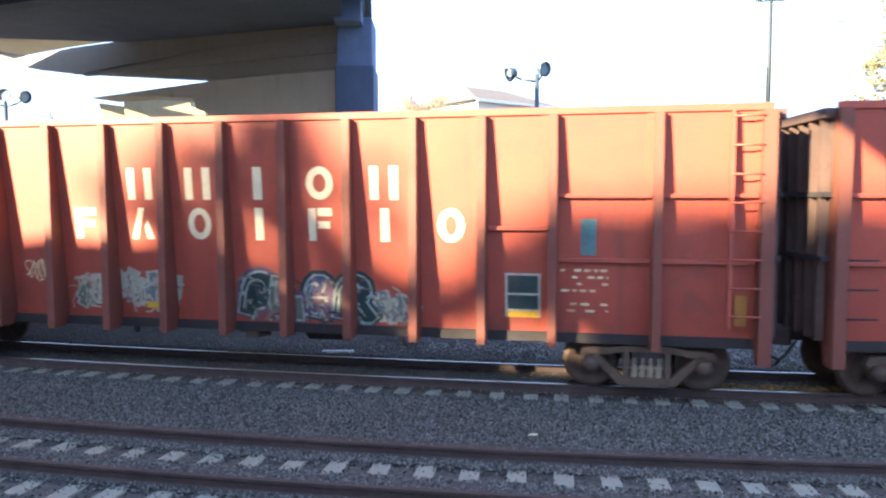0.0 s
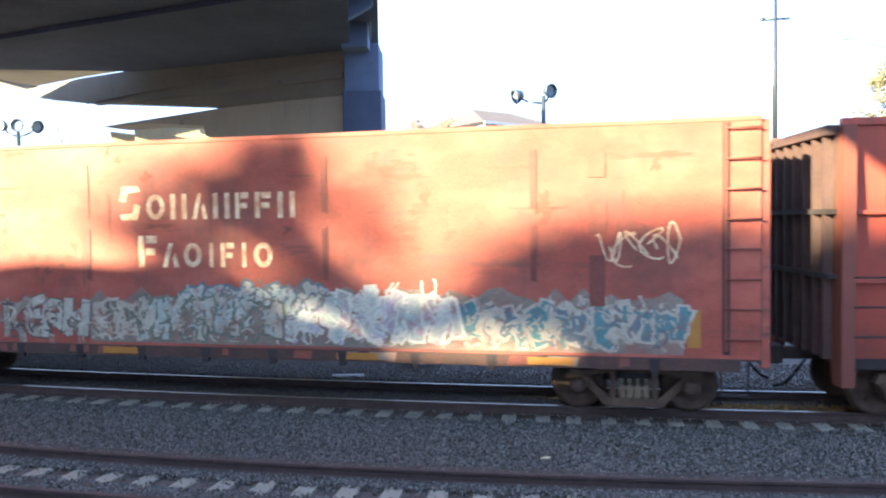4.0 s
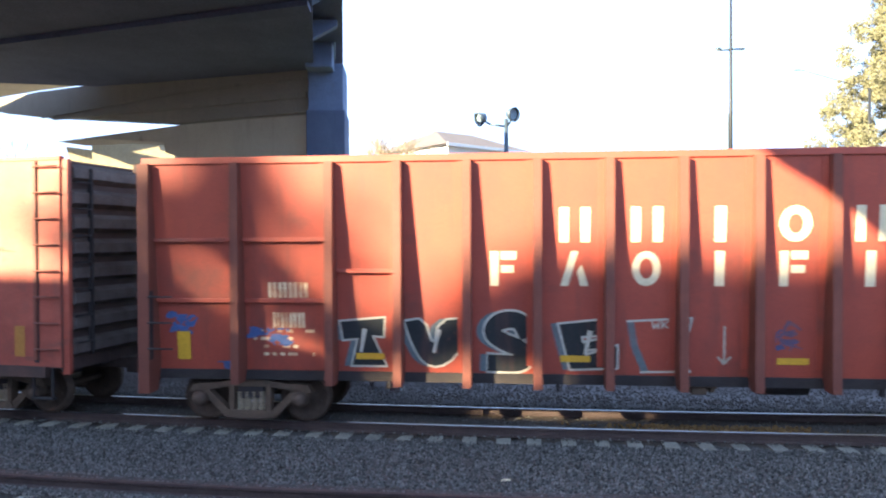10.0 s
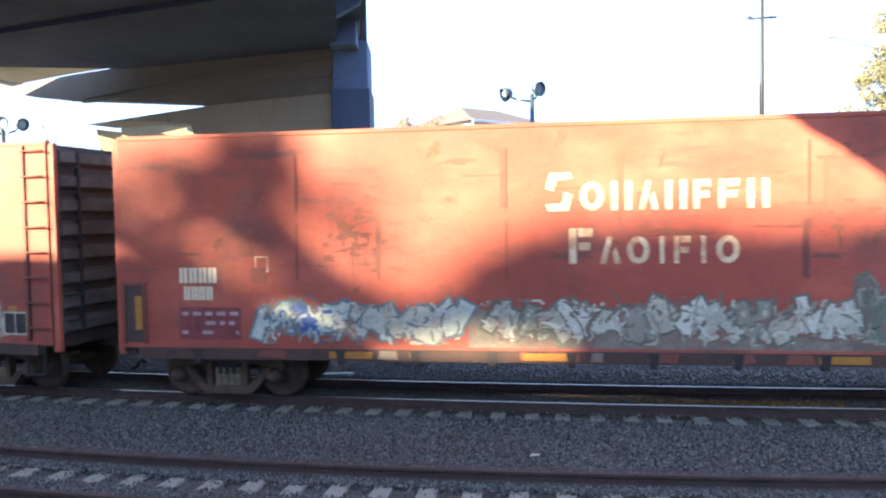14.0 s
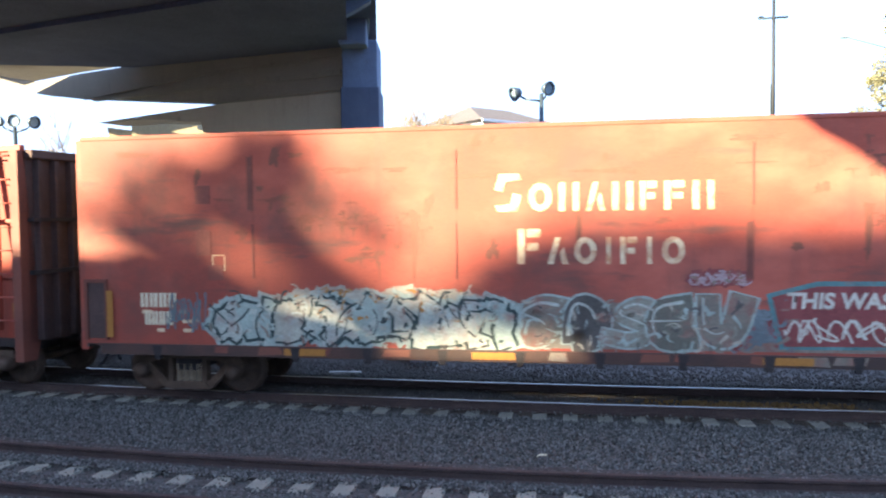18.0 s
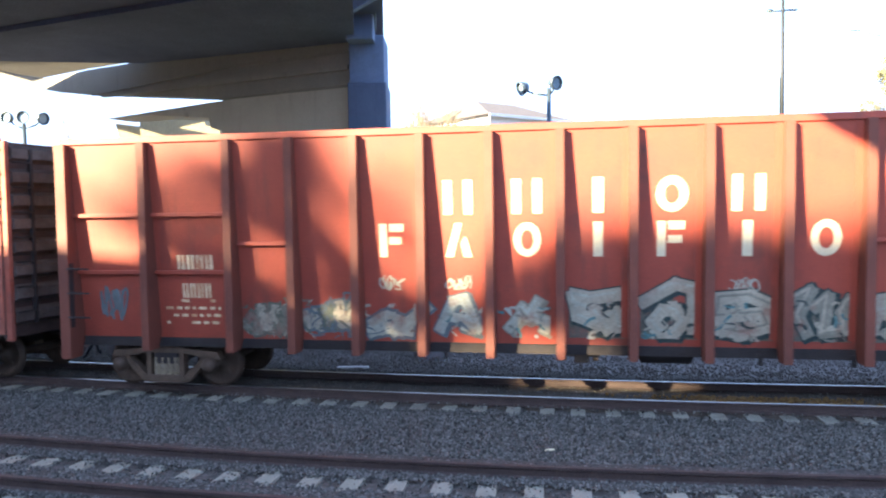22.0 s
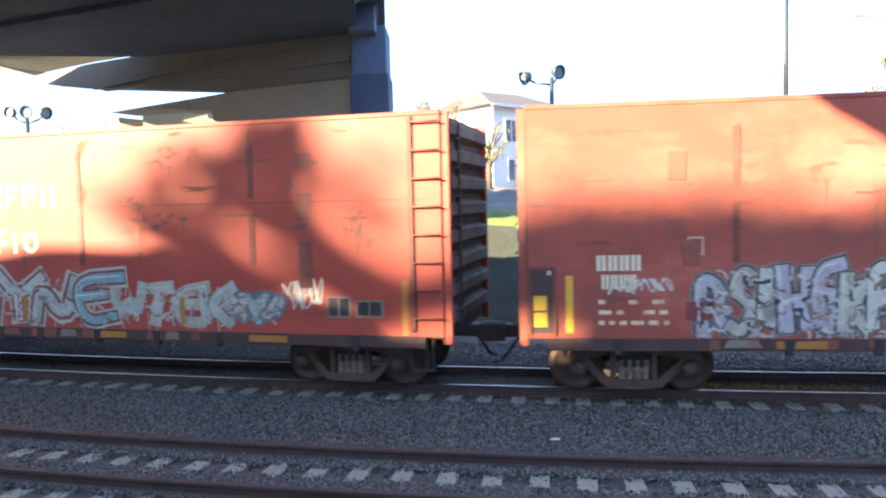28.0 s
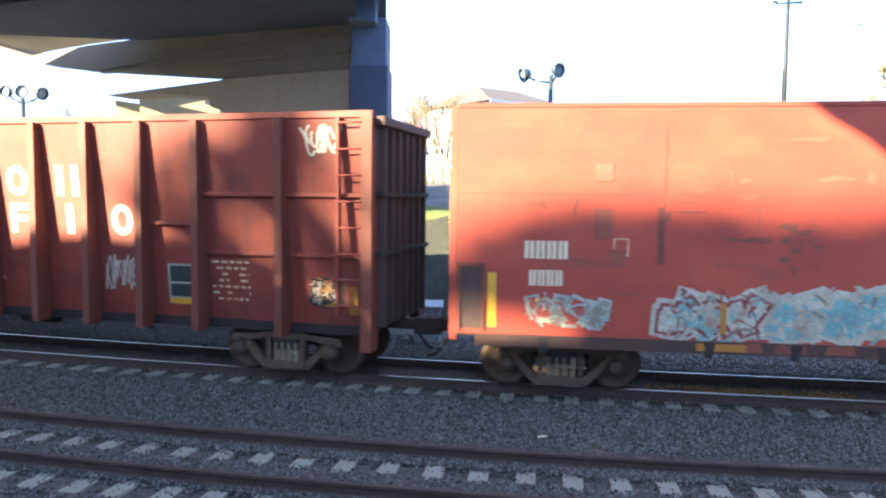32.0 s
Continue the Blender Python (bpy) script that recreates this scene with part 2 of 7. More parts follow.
LEAF, LEAF_YELLOW, NEEDLES = vary_by_island(LEAF, 0.6, 1.4), vary_by_island(LEAF_YELLOW, 0.6, 1.4), vary_by_island(NEEDLES, 0.5, 1.6)

# ---- mesh helpers ----
def mesh_of(bm, name, mats):
    me = bpy.data.meshes.new(name)
    bmesh.ops.recalc_face_normals(bm, faces=bm.faces)
    bm.to_mesh(me)
    bm.free()
    for m in mats if isinstance(mats, (list, tuple)) else [mats]:
        me.materials.append(m)
    return me


def part(name, bm, mats, parent=None, label=""):
    ob = new(name, bm if isinstance(bm, bpy.types.Mesh) else mesh_of(bm, name, mats))
    if parent:
        ob.parent = parent
    return tagged(ob, label)


def thing(name, label, category, group="", kind=""):
    return tagged(new(name), label, category, group, kind)


def box(bm, x0, y0, z0, x1, y1, z1, mi=0, bevel=0.0):
    vs = [bm.verts.new((x, y, z)) for x in (x0, x1) for y in (y0, y1) for z in (z0, z1)]
    fs = [bm.faces.new([vs[i] for i in q]) for q in ((0, 1, 3, 2), (4, 6, 7, 5), (0, 4, 5, 1), (2, 3, 7, 6), (0, 2, 6, 4), (1, 5, 7, 3))]
    for f in fs:
        f.material_index = mi
    if bevel:
        bmesh.ops.bevel(bm, geom=list({e for f in fs for e in f.edges}), offset=bevel, segments=2, affect="EDGES", profile=0.5)
    return vs


def cyl(bm, a, b, r0, r1=None, n=12, mi=0):
    """A tapered rod from a to b."""
    a, b = Vector(a), Vector(b)
    r1 = r0 if r1 is None else r1
    q = (b - a).to_track_quat("Z", "Y")
    ring = [[bm.verts.new(p + q @ Vector((r * math.cos(2 * math.pi * i / n), r * math.sin(2 * math.pi * i / n), 0))) for i in range(n)] for p, r in ((a, r0), (b, r1))]
    fs = [bm.faces.new((ring[0][i], ring[0][(i + 1) % n], ring[1][(i + 1) % n], ring[1][i])) for i in range(n)]
    fs += [bm.faces.new(ring[0][::-1]), bm.faces.new(ring[1])]
    for f in fs:
        f.material_index = mi
        f.smooth = len(f.verts) == 4


def prism(bm, outline, depth, mi=0):
    """An outline of 3D points pushed along the vector depth."""
    a = [bm.verts.new(p) for p in outline]
    b = [bm.verts.new(Vector(p) + Vector(depth)) for p in outline]
    fs = [bm.faces.new(a), bm.faces.new(b[::-1])]
    for i in range(len(a)):
        j = (i + 1) % len(a)
        fs.append(bm.faces.new((a[i], b[i], b[j], a[j])))
    for f in fs:
        f.material_index = mi


# ---- the two tracks ----
class Track:
    """A curve bowed towards the camera to fit its view, running out in straight lines on both sides."""
    def __init__(self, x, y, heading, r, ref, s0, s1):
        self.heading, self.r, self.ref, self.s0, self.s1 = heading, r, ref, s0, s1
        self.cx, self.cy = x - r * math.sin(heading), y + r * math.cos(heading)

    def angle(self, s):
        return self.heading + (s - self.ref) / self.r

    def at(self, s, off=0.0):
        """Place and heading at s metres along; off is metres towards the camera."""
        c = min(max(s, self.s0), self.s1)
        a = self.angle(c)
        x = self.cx + (self.r + off) * math.sin(a) + (s - c) * math.cos(a)
        y = self.cy - (self.r + off) * math.cos(a) + (s - c) * math.sin(a)
        return x, y, a

    def offset(self, x, y):
        a = np.arctan2(x - self.cx, self.cy - y)
        a0, a1 = self.angle(self.s0), self.angle(self.s1)
        o = np.hypot(x - self.cx, y - self.cy) - self.r
        for lim, test in ((a0, a < a0), (a1, a > a1)):
            ex, ey = self.cx + self.r * math.sin(lim), self.cy - self.r * math.cos(lim)
            line = (x - ex) * math.sin(lim) - (y - ey) * math.cos(lim)
            o = np.where(test, line, o)
        return o


MAIN = Track(1.133, 13.602, -0.1775, 150.0, -12.0, -60.0, 20.0)
SIDE = Track(1.451, 8.53, -0.141, 75.0, -5.0, -24.0, 8.0)


def sweep_rail(track, off, s0, s1, z_top=0.0, head=None):
    """A rail with head, web and foot, bent along the track."""
    prof = [(-0.036, 0), (0.036, 0), (0.037, -0.035), (0.012, -0.05), (0.012, -0.13), (0.07, -0.15), (0.07, -0.17), (-0.07, -0.17), (-0.07, -0.15), (-0.012, -0.13), (-0.012, -0.05), (-0.037, -0.035)]
    n = int((s1 - s0) / 0.8)
    verts, faces, mats = [], [], []
    k = len(prof)
    for i in range(n + 1):
        s = s0 + (s1 - s0) * i / n
        for o, z in prof:
            x, y, a = track.at(s, off + o)
            verts.append((x, y, z_top + z))
    for i in range(n):
        for j in range(k):
            a, b = i * k + j, i * k + (j + 1) % k
            faces.append((a, b, b + k, a + k))
            mats.append(1 if j == 0 else 0)
    me = bpy.data.meshes.new("rail")
    me.from_pydata(verts, [], faces)
    me.materials.append(RAIL_RUST)
    me.materials.append(head or SHINE)
    me.polygons.foreach_set("material_index", mats)
    return me


def tie_mesh(name, mat, half):
    bm = bmesh.new()
    prism(bm, [(-half, -0.14, -0.2), (-half, -0.12, 0), (-half, 0.12, 0), (-half, 0.14, -0.2)], (2 * half, 0, 0))
    return mesh_of(bm, name, mat)


def build_track(name, track, label, s0, s1, step, gauge=1.435, head=None, tie=None, half=1.3):
    root = thing(name, label, "railway track", kind="structure")
    for side in (1, -1):
        part("rail", sweep_rail(track, side * gauge / 2, s0 - 60, s1 + 60, head=head), None, root, "brown rusty rail with polished head")
    me = tie_mesh("tie", tie, half)
    rnd = random.Random(5)
    s = s0
    while s < s1:
        x, y, a = track.at(s)
        ob = part("tie", me, None, root)
        ob.matrix_basis = pose(x, y, -0.172 + rnd.uniform(-0.012, 0.006), 0, 0, math.degrees(a) + 90 + rnd.uniform(-1.2, 1.2))
        s += step + rnd.uniform(-0.02, 0.02)
    return root

# ---- ground ----
def ground_height(x, y):
    o = MAIN.offset(x, y)
    far = np.interp(-o, [2.2, 3.4, 4.8, 10.3, 12.6, 18.0, 27.0, 44.0, 93.0, 400.0], [0.0, -0.25, -0.2, 2.85, 3.05, 3.37, 4.04, 4.75, 5.3, 5.3]) - 0.205 + np.interp(x, [9.0, 18.0], [0.0, -0.65]) * np.interp(-o, [13.0, 20.0], [0.0, 1.0])
    near = np.interp(y, [-60.0, 2.5, 5.2], [1.9, 1.9, 0.0]) - 0.205
    return np.where(o < 0, far, np.where(y < 5.2, np.maximum(near, -0.205), -0.205))


def build_ground():
    def axis(lo, hi, fine_lo, fine_hi, step):
        a = list(np.arange(fine_lo, fine_hi, step))
        k, p = step, fine_hi
        while p < hi:
            a.append(p)
            k *= 1.25
            p += k
        a.append(hi)
        k, p = step, fine_lo
        while p > lo:
            k *= 1.25
            p -= k
            a.append(max(p, lo))
        return np.array(sorted(set(a)))
    xs, ys = axis(-2500, 2500, -24, 16, 0.5), axis(-2500, 2500, 3, 30, 0.4)
    gx, gy = np.meshgrid(xs, ys)
    gz = ground_height(gx, gy)
    rng = np.random.default_rng(4)
    o = MAIN.offset(gx, gy)
    gz = gz + rng.normal(0, 0.012, gz.shape) + np.where(-o > 4.5, rng.normal(0, 0.06, gz.shape), 0)
    verts = np.stack([gx, gy, gz], -1).reshape(-1, 3)
    nx, ny = len(xs), len(ys)
    idx = np.arange(nx * ny).reshape(ny, nx)
    faces = np.stack([idx[:-1, :-1], idx[:-1, 1:], idx[1:, 1:], idx[1:, :-1]], -1).reshape(-1, 4)
    me = bpy.data.meshes.new("ground")
    me.from_pydata(verts.tolist(), [], faces.tolist())
    for m in (BALLAST, SOIL, GRASS, ASPHALT, PALE_GRAVEL):
        me.materials.append(m)
    oc = (o[:-1, :-1] + o[1:, 1:]) / 2
    yc = (gy[:-1, :-1] + gy[1:, 1:]) / 2
    far = -oc
    mi = np.where(far < 4.4, 0, np.where(far < 10.0, 1, np.where(far < 13.6, 2, np.where(far < 18.4, 4, np.where(far < 27.0, 3, np.where(far < 42.0, 4, 2))))))
    mi = np.where((far < 0) & (yc < 5.0), 1, mi)
    mi = np.where((far > 2.9) & (far < 5.6), 4, mi)
    xc = (gx[:-1, :-1] + gx[1:, 1:]) / 2
    mi = np.where((mi == 2) & (xc < -3.0) & (far < 60), 1, mi)
    me.polygons.foreach_set("material_index", mi.reshape(-1).astype(np.int32))
    me.polygons.foreach_set("use_smooth", np.ones(len(faces), bool))
    return tagged(new("ground", me), "dark grey ballast with a grassy bank behind the tracks", "ground", kind="structure")


def stones(name, count, zone, size, mat, seed, label):
    """Loose angular stones strewn over the ballast, joined."""
    rng = np.random.default_rng(seed)
    base = np.array([(1, 0, 0), (-1, 0, 0), (0, 1, 0), (0, -1, 0), (0, 0, 1), (0, 0, -1)], float)
    tri = np.array([(0, 2, 4), (2, 1, 4), (1, 3, 4), (3, 0, 4), (2, 0, 5), (1, 2, 5), (3, 1, 5), (0, 3, 5)])
    place = zone(rng, count)
    count = len(place)
    r = size * rng.uniform(0.5, 1.5, (count, 1, 1))
    q = rng.normal(0, 1, (count, 4))
    q /= np.linalg.norm(q, axis=1, keepdims=True)
    w, x, y, z = q.T
    turn = np.array([[1 - 2 * (y * y + z * z), 2 * (x * y - z * w), 2 * (x * z + y * w)], [2 * (x * y + z * w), 1 - 2 * (x * x + z * z), 2 * (y * z - x * w)], [2 * (x * z - y * w), 2 * (y * z + x * w), 1 - 2 * (x * x + y * y)]]).transpose(2, 0, 1)
    b = base[None] * r * rng.uniform(0.6, 1.3, (count, 6, 1))
    v = np.einsum("nij,nkj->nki", turn, b) + place[:, None, :] + np.concatenate([np.zeros((count, 1, 2)), r * 0.3], 2)
    f = tri[None] + 6 * np.arange(count)[:, None, None]
    me = bpy.data.meshes.new(name)
    me.from_pydata(v.reshape(-1, 3), [], f.reshape(-1, 3))
    me.materials.append(mat)
    return tagged(new(name, me), label, "gravel", kind="stuff")


def on_track(track, s, o, z):
    c = np.clip(s, track.s0, track.s1)
    a, e = track.angle(c), s - c
    return np.stack([track.cx + (track.r + o) * np.sin(a) + e * np.cos(a), track.cy - (track.r + o) * np.cos(a) + e * np.sin(a), z], 1)


def ballast_zone(rng, n):
    o = rng.uniform(-1.8, 5.6, n)
    inside = (o > -1.5) & (o < 0.95)
    o = np.where(inside & (rng.random(n) < 0.8), rng.uniform(1.4, 5.6, n), o)
    z = np.where((o > -1.6) & (o < 0.95), -0.158, np.where((o >= 0.95) & (o < 1.16), -0.205, -0.185))
    p = on_track(MAIN, rng.uniform(-30, 4, n), o, z)
    return p[SIDE.offset(p[:, 0], p[:, 1]) < -0.85]


def far_zone(rng, n):
    o = rng.uniform(-5.4, -1.75, n)
    return on_track(MAIN, rng.uniform(-30, 4, n), o, np.where(o > -2.7, -0.19, -0.33))


def side_zone(rng, n):
    o = rng.uniform(-1.2, 2.2, n)
    bare = rng.random(n) < 0.85
    o = np.where(bare & (o > -0.36) & (o < -0.05), rng.uniform(-1.2, -0.40, n), o)
    o = np.where(bare & (o > 0.93) & (o < 1.28), rng.uniform(0.0, 0.9, n), o)
    bed = ((o > -1.4) & (o < -0.38)) | ((o > -0.02) & (o < 0.9))
    return on_track(SIDE, rng.uniform(-16, 3, n), o, np.where(bed, -0.158, -0.185))


def ballast_bed(track, o0, o1, top, seed):
    """Crib ballast heaped over the ties between two offsets, with an uneven edge."""
    rng = np.random.default_rng(seed)
    cols, n = 7, 420
    verts, faces = [], []
    for i in range(n + 1):
        s = -46 + 66 * i / n
        for j in range(cols):
            o = o0 + (o1 - o0) * j / (cols - 1)
            edge = j in (0, cols - 1)
            if edge:
                o += rng.normal(0, 0.11)
            x, y, a = track.at(s, o)
            verts.append((x, y, (top - 0.09 if edge else top) + rng.normal(0, 0.007)))
    for i in range(n):
        for j in range(cols - 1):
            a = i * cols + j
            faces.append((a, a + 1, a + cols + 1, a + cols))
    me = bpy.data.meshes.new("crib_ballast")
    me.from_pydata(verts, [], faces)
    me.materials.append(BALLAST_DARK if track is MAIN else BALLAST_SHADE)
    me.polygons.foreach_set("use_smooth", np.ones(len(faces), bool))
    return tagged(new("crib_ballast", me), "grey ballast heaped between the rails", "ballast", kind="structure")


build_ground()
ballast_bed(MAIN, -1.7, 1.04, -0.15, 31)
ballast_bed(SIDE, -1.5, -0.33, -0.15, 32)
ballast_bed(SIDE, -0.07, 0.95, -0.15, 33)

# ---- overpass behind the train ----
def along_cap(d, z, back=0.0):
    """A place d metres to the left along the pier cap, back metres behind its front."""
    return (-3.42 - 0.912 * d + 0.46 * back, 26.7 + 0.478 * d + 0.88 * back, z)


def build_overpass():
    root = thing("overpass", "grey concrete road overpass on a pier behind the train", "bridge", kind="structure")
    bm = bmesh.new()
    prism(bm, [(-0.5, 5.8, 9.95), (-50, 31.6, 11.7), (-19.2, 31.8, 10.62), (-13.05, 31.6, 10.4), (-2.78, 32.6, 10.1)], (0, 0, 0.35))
    part("deck", bm, DECK_SHADE, root)
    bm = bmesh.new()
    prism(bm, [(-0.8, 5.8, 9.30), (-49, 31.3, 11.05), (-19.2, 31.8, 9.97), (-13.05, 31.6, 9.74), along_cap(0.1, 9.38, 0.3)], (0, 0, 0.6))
    part("soffit", bm, DECK_SHADE, root)
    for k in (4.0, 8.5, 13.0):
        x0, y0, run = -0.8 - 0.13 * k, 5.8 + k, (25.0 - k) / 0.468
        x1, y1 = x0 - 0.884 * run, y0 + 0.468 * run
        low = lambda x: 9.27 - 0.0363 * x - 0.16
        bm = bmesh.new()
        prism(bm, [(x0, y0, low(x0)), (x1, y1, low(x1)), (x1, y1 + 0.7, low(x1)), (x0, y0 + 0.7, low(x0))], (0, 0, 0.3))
        part("girder", bm, DECK_SHADE, root)
    bm = bmesh.new()
    prism(bm, [(-0.55, 5.8, 10.3), (-2.80, 32.6, 10.85), (-2.98, 32.6, 10.85), (-0.73, 5.8, 10.3)], (0, 0, 0.9))
    part("parapet", bm, BLUE_CONCRETE, root)
    bm = bmesh.new()
    prism(bm, [along_cap(0, 9.38), along_cap(9.5, 9.93), along_cap(10.3, 9.86), along_cap(13.9, 9.86), along_cap(17.3, 9.74), along_cap(18.1, 9.6), along_cap(16.9, 9.22), along_cap(14.2, 8.8), along_cap(5.7, 7.86), along_cap(0, 7.78)], (0.41 * 0.7, 0.912 * 0.7, 0))
    part("pier_cap", bm, CONCRETE, root)
    bm = bmesh.new()
    prism(bm, [along_cap(0, 7.8), along_cap(5.7, 7.84), along_cap(12.9, 7.6), along_cap(10.2, 7.55), along_cap(6.9, 7.2), along_cap(6.8, 6.8), along_cap(6.2, 6.6), along_cap(6.2, 2.0), along_cap(0, 2.0)], (0.41 * 1.6, 0.912 * 1.6, 0))
    part("pier_wall", bm, PIER_CONCRETE, root)
    bm = bmesh.new()
    box(bm, -3.5, 26.4, -0.3, -2.25, 28.2, 9.55, bevel=0.04)
    part("pier_column", bm, BLUE_CONCRETE, root)
    bm = bmesh.new()
    box(bm, -3.5, 25.6, 9.22, -2.55, 26.38, 10.6, bevel=0.05)
    part("cap_end", bm, BLUE_CONCRETE, root)
    for line, deep in (([(13.7, 8.72), (5.8, 9.16), (0.1, 9.13), (0.1, 9.03), (5.8, 9.06), (13.7, 8.66)], 0.10), ([(13.2, 8.62), (5.8, 8.62), (0.1, 8.58), (0.1, 8.40), (5.8, 8.44), (12.9, 8.52)], 0.16), ([(6.0, 7.98), (0.1, 7.98), (0.1, 7.88), (6.0, 7.88)], 0.12)):
        bm = bmesh.new()
        prism(bm, [along_cap(d, z, -deep) for d, z in line], (0.46 * deep, 0.88 * deep, 0))
        part("cap_ledge", bm, CONCRETE, root)
    bm = bmesh.new()
    box(bm, -3.56, 26.3, -0.3, -2.19, 28.3, 7.88, bevel=0.04)
    part("column_casing", bm, CASING, root, "darker casing round the column")
    bm = bmesh.new()
    cyl(bm, (-2.46, 25.55, 9.5), (-2.46, 25.55, 10.7), 0.035, n=8)
    part("drain_pipe", bm, SLEEVE, root)
    bm = bmesh.new()
    prism(bm, [(-29.5, 45.4, 13.3), (-19.4, 47.9, 13.3), (-24.3, 50.4, 13.3), (-29.4, 53.6, 13.3), (-30.1, 52.4, 13.3), (-30.6, 50.7, 13.3), (-32.5, 49.4, 13.3)], (0, 0, 0.04))
    part("far_soffit", bm, PIER_CONCRETE, root, "tan underside of the farther deck")
    bm = bmesh.new()
    prism(bm, [(-31.0, 47.6, 13.0), (-29.0, 47.6, 12.76), (-27.5, 47.6, 12.45), (-26.3, 47.6, 12.25), (-24.2, 47.6, 11.8), (-22.0, 47.6, 11.33), (-22.0, 47.6, 11.17), (-25.4, 47.6, 11.4), (-26.8, 47.6, 11.93), (-29.0, 47.6, 12.58), (-31.0, 47.6, 12.85)], (0, 0.9, 0))
    part("arch_rib", bm, CONCRETE, root)
    for y in (22.6, 19.1, 15.6, 12.1, 8.6):
        bm = bmesh.new()
        prism(bm, [(-0.129 * y, y, 9.36), (-0.093 * y, y, 9.80), (-0.093 * y, y, 9.96), (-0.137 * y, y, 9.96)], (-0.02, 0.35, 0))
        part("overhang_bracket", bm, BLUE_CONCRETE, root)
    bm = bmesh.new()
    prism(bm, [(-21.4, 52.4, 2.5), (-21.9, 52.4, 10.35), (-17.3, 52.4, 10.1), (-17.2, 52.4, 9.6), (-16.2, 52.4, 9.4), (-16.2, 52.4, 2.5)], (0, 2.0, 0))
    part("abutment", bm, PALE_CONCRETE, root)
    bm = bmesh.new()
    prism(bm, [(-23.4, 55.3, 2.5), (-24.9, 55.3, 10.2), (-22.6, 55.3, 9.9), (-22.0, 55.3, 2.5)], (0, 1.2, 0))
    part("retaining_wall", bm, PALE_CONCRETE, root)
    return root


build_overpass()


# ---- street lamps, poles ----
def flood_head(root, p, aim, size=1.0):
    """A round floodlight with a deep rim and a pale lens."""
    q = Vector(aim).to_track_quat("Z", "Y")
    bm = bmesh.new()
    prof = [(r * size, z * size) for r, z in ((0.06, -0.30), (0.17, -0.26), (0.27, -0.05), (0.32, 0.12), (0.25, 0.12), (0.235, 0.02))]
    n = 18
    rings = [[bm.verts.new(Vector(p) + q @ Vector((r * math.cos(2 * math.pi * i / n), r * math.sin(2 * math.pi * i / n), z))) for i in range(n)] for r, z in prof]
    for a, b in zip(rings, rings[1:]):
        for i in range(n):
            bm.faces.new((a[i], a[(i + 1) % n], b[(i + 1) % n], b[i])).smooth = True
    bm.faces.new(rings[0])
    housing = part("lamp_housing", bm, LAMP_DARK, root)
    bm = bmesh.new()
    bm.faces.new([bm.verts.new(Vector(p) + q @ Vector((0.237 * size * math.cos(2 * math.pi * i / n), 0.237 * size * math.sin(2 * math.pi * i / n), 0.03 * size))) for i in range(n)])
    part("lens", bm, LENS_GLASS, housing, "pale glass lens")


def build_floodlight_mast(x, y, top, heads, label, size=1.0):
    root = thing("floodlight_mast", label, "light mast", "floodlight masts")
    z0 = float(ground_height(np.array(x), np.array(y)))
    bm = bmesh.new()
    cyl(bm, (x, y, z0), (x, y, top), 0.12 * size, 0.09 * size, 14)
    part("pole", bm, LAMP_DARK, root)
    bm = bmesh.new()
    box(bm, x - 0.22, y - 0.22, z0 - 0.05, x + 0.22, y + 0.22, z0 + 0.25, bevel=0.03)
    part("footing", bm, CONCRETE, root)
    for dx, dz, aim in heads:
        bm = bmesh.new()
        if abs(dx) > 0.05:
            cyl(bm, (x, y, top - 0.35), (x + dx * 0.6, y, top - 0.25 + dz * 0.4), 0.05 * size, n=8)
            cyl(bm, (x + dx * 0.6, y, top - 0.25 + dz * 0.4), (x + dx, y, top + dz), 0.045 * size, n=8)
        else:
            cyl(bm, (x, y, top - 0.1), (x + dx, y, top + dz), 0.035, n=8)
        part("bracket", bm, LAMP_DARK, root)
        flood_head(root, (x + dx, y - 0.05, top + dz), aim, size)


build_floodlight_mast(4.73, 35.0, 9.0, [(0.3, 0.22, (0.55, -0.8, -0.15)), (-1.25, 0.0, (-0.8, -0.3, -0.35))], "dark mast with two round floodlights", 1.1)
build_floodlight_mast(-30.1, 52.4, 9.9, [(0.0, 0.45, (0.1, -1, 0.05)), (-1.15, 0.45, (-0.2, -1, 0)), (1.35, 0.35, (0.9, -0.4, -0.2))], "dark mast with three round floodlights", 1.45)


def build_utility_pole(x, y):
    root = thing("utility_pole", "tall thin grey pole with a crossarm and a thicker sleeve", "utility pole")
    z0 = float(ground_height(np.array(x), np.array(y)))
    bm = bmesh.new()
    cyl(bm, (x, y, z0), (x, y, 17.5), 0.13, 0.06, 14)
    part("pole", bm, POLE, root)
    bm = bmesh.new()
    cyl(bm, (x - 0.28, y, z0), (x - 0.25, y, 10.1), 0.19, 0.13, 14)
    part("sleeve", bm, SLEEVE, root, "pale grey conduit sleeve")
    bm = bmesh.new()
    cyl(bm, (x - 0.8, y, 13.55), (x + 0.75, y, 13.65), 0.06, n=8)
    arm = part("crossarm", bm, LAMP_DARK, root)
    for dx in (-0.7, 0.62):
        bm = bmesh.new()
        box(bm, x + dx - 0.12, y - 0.12, 13.58, x + dx + 0.12, y + 0.12, 13.68, bevel=0.03)
        part("luminaire", bm, LAMP_DARK, arm)


build_utility_pole(17.7, 39.6)


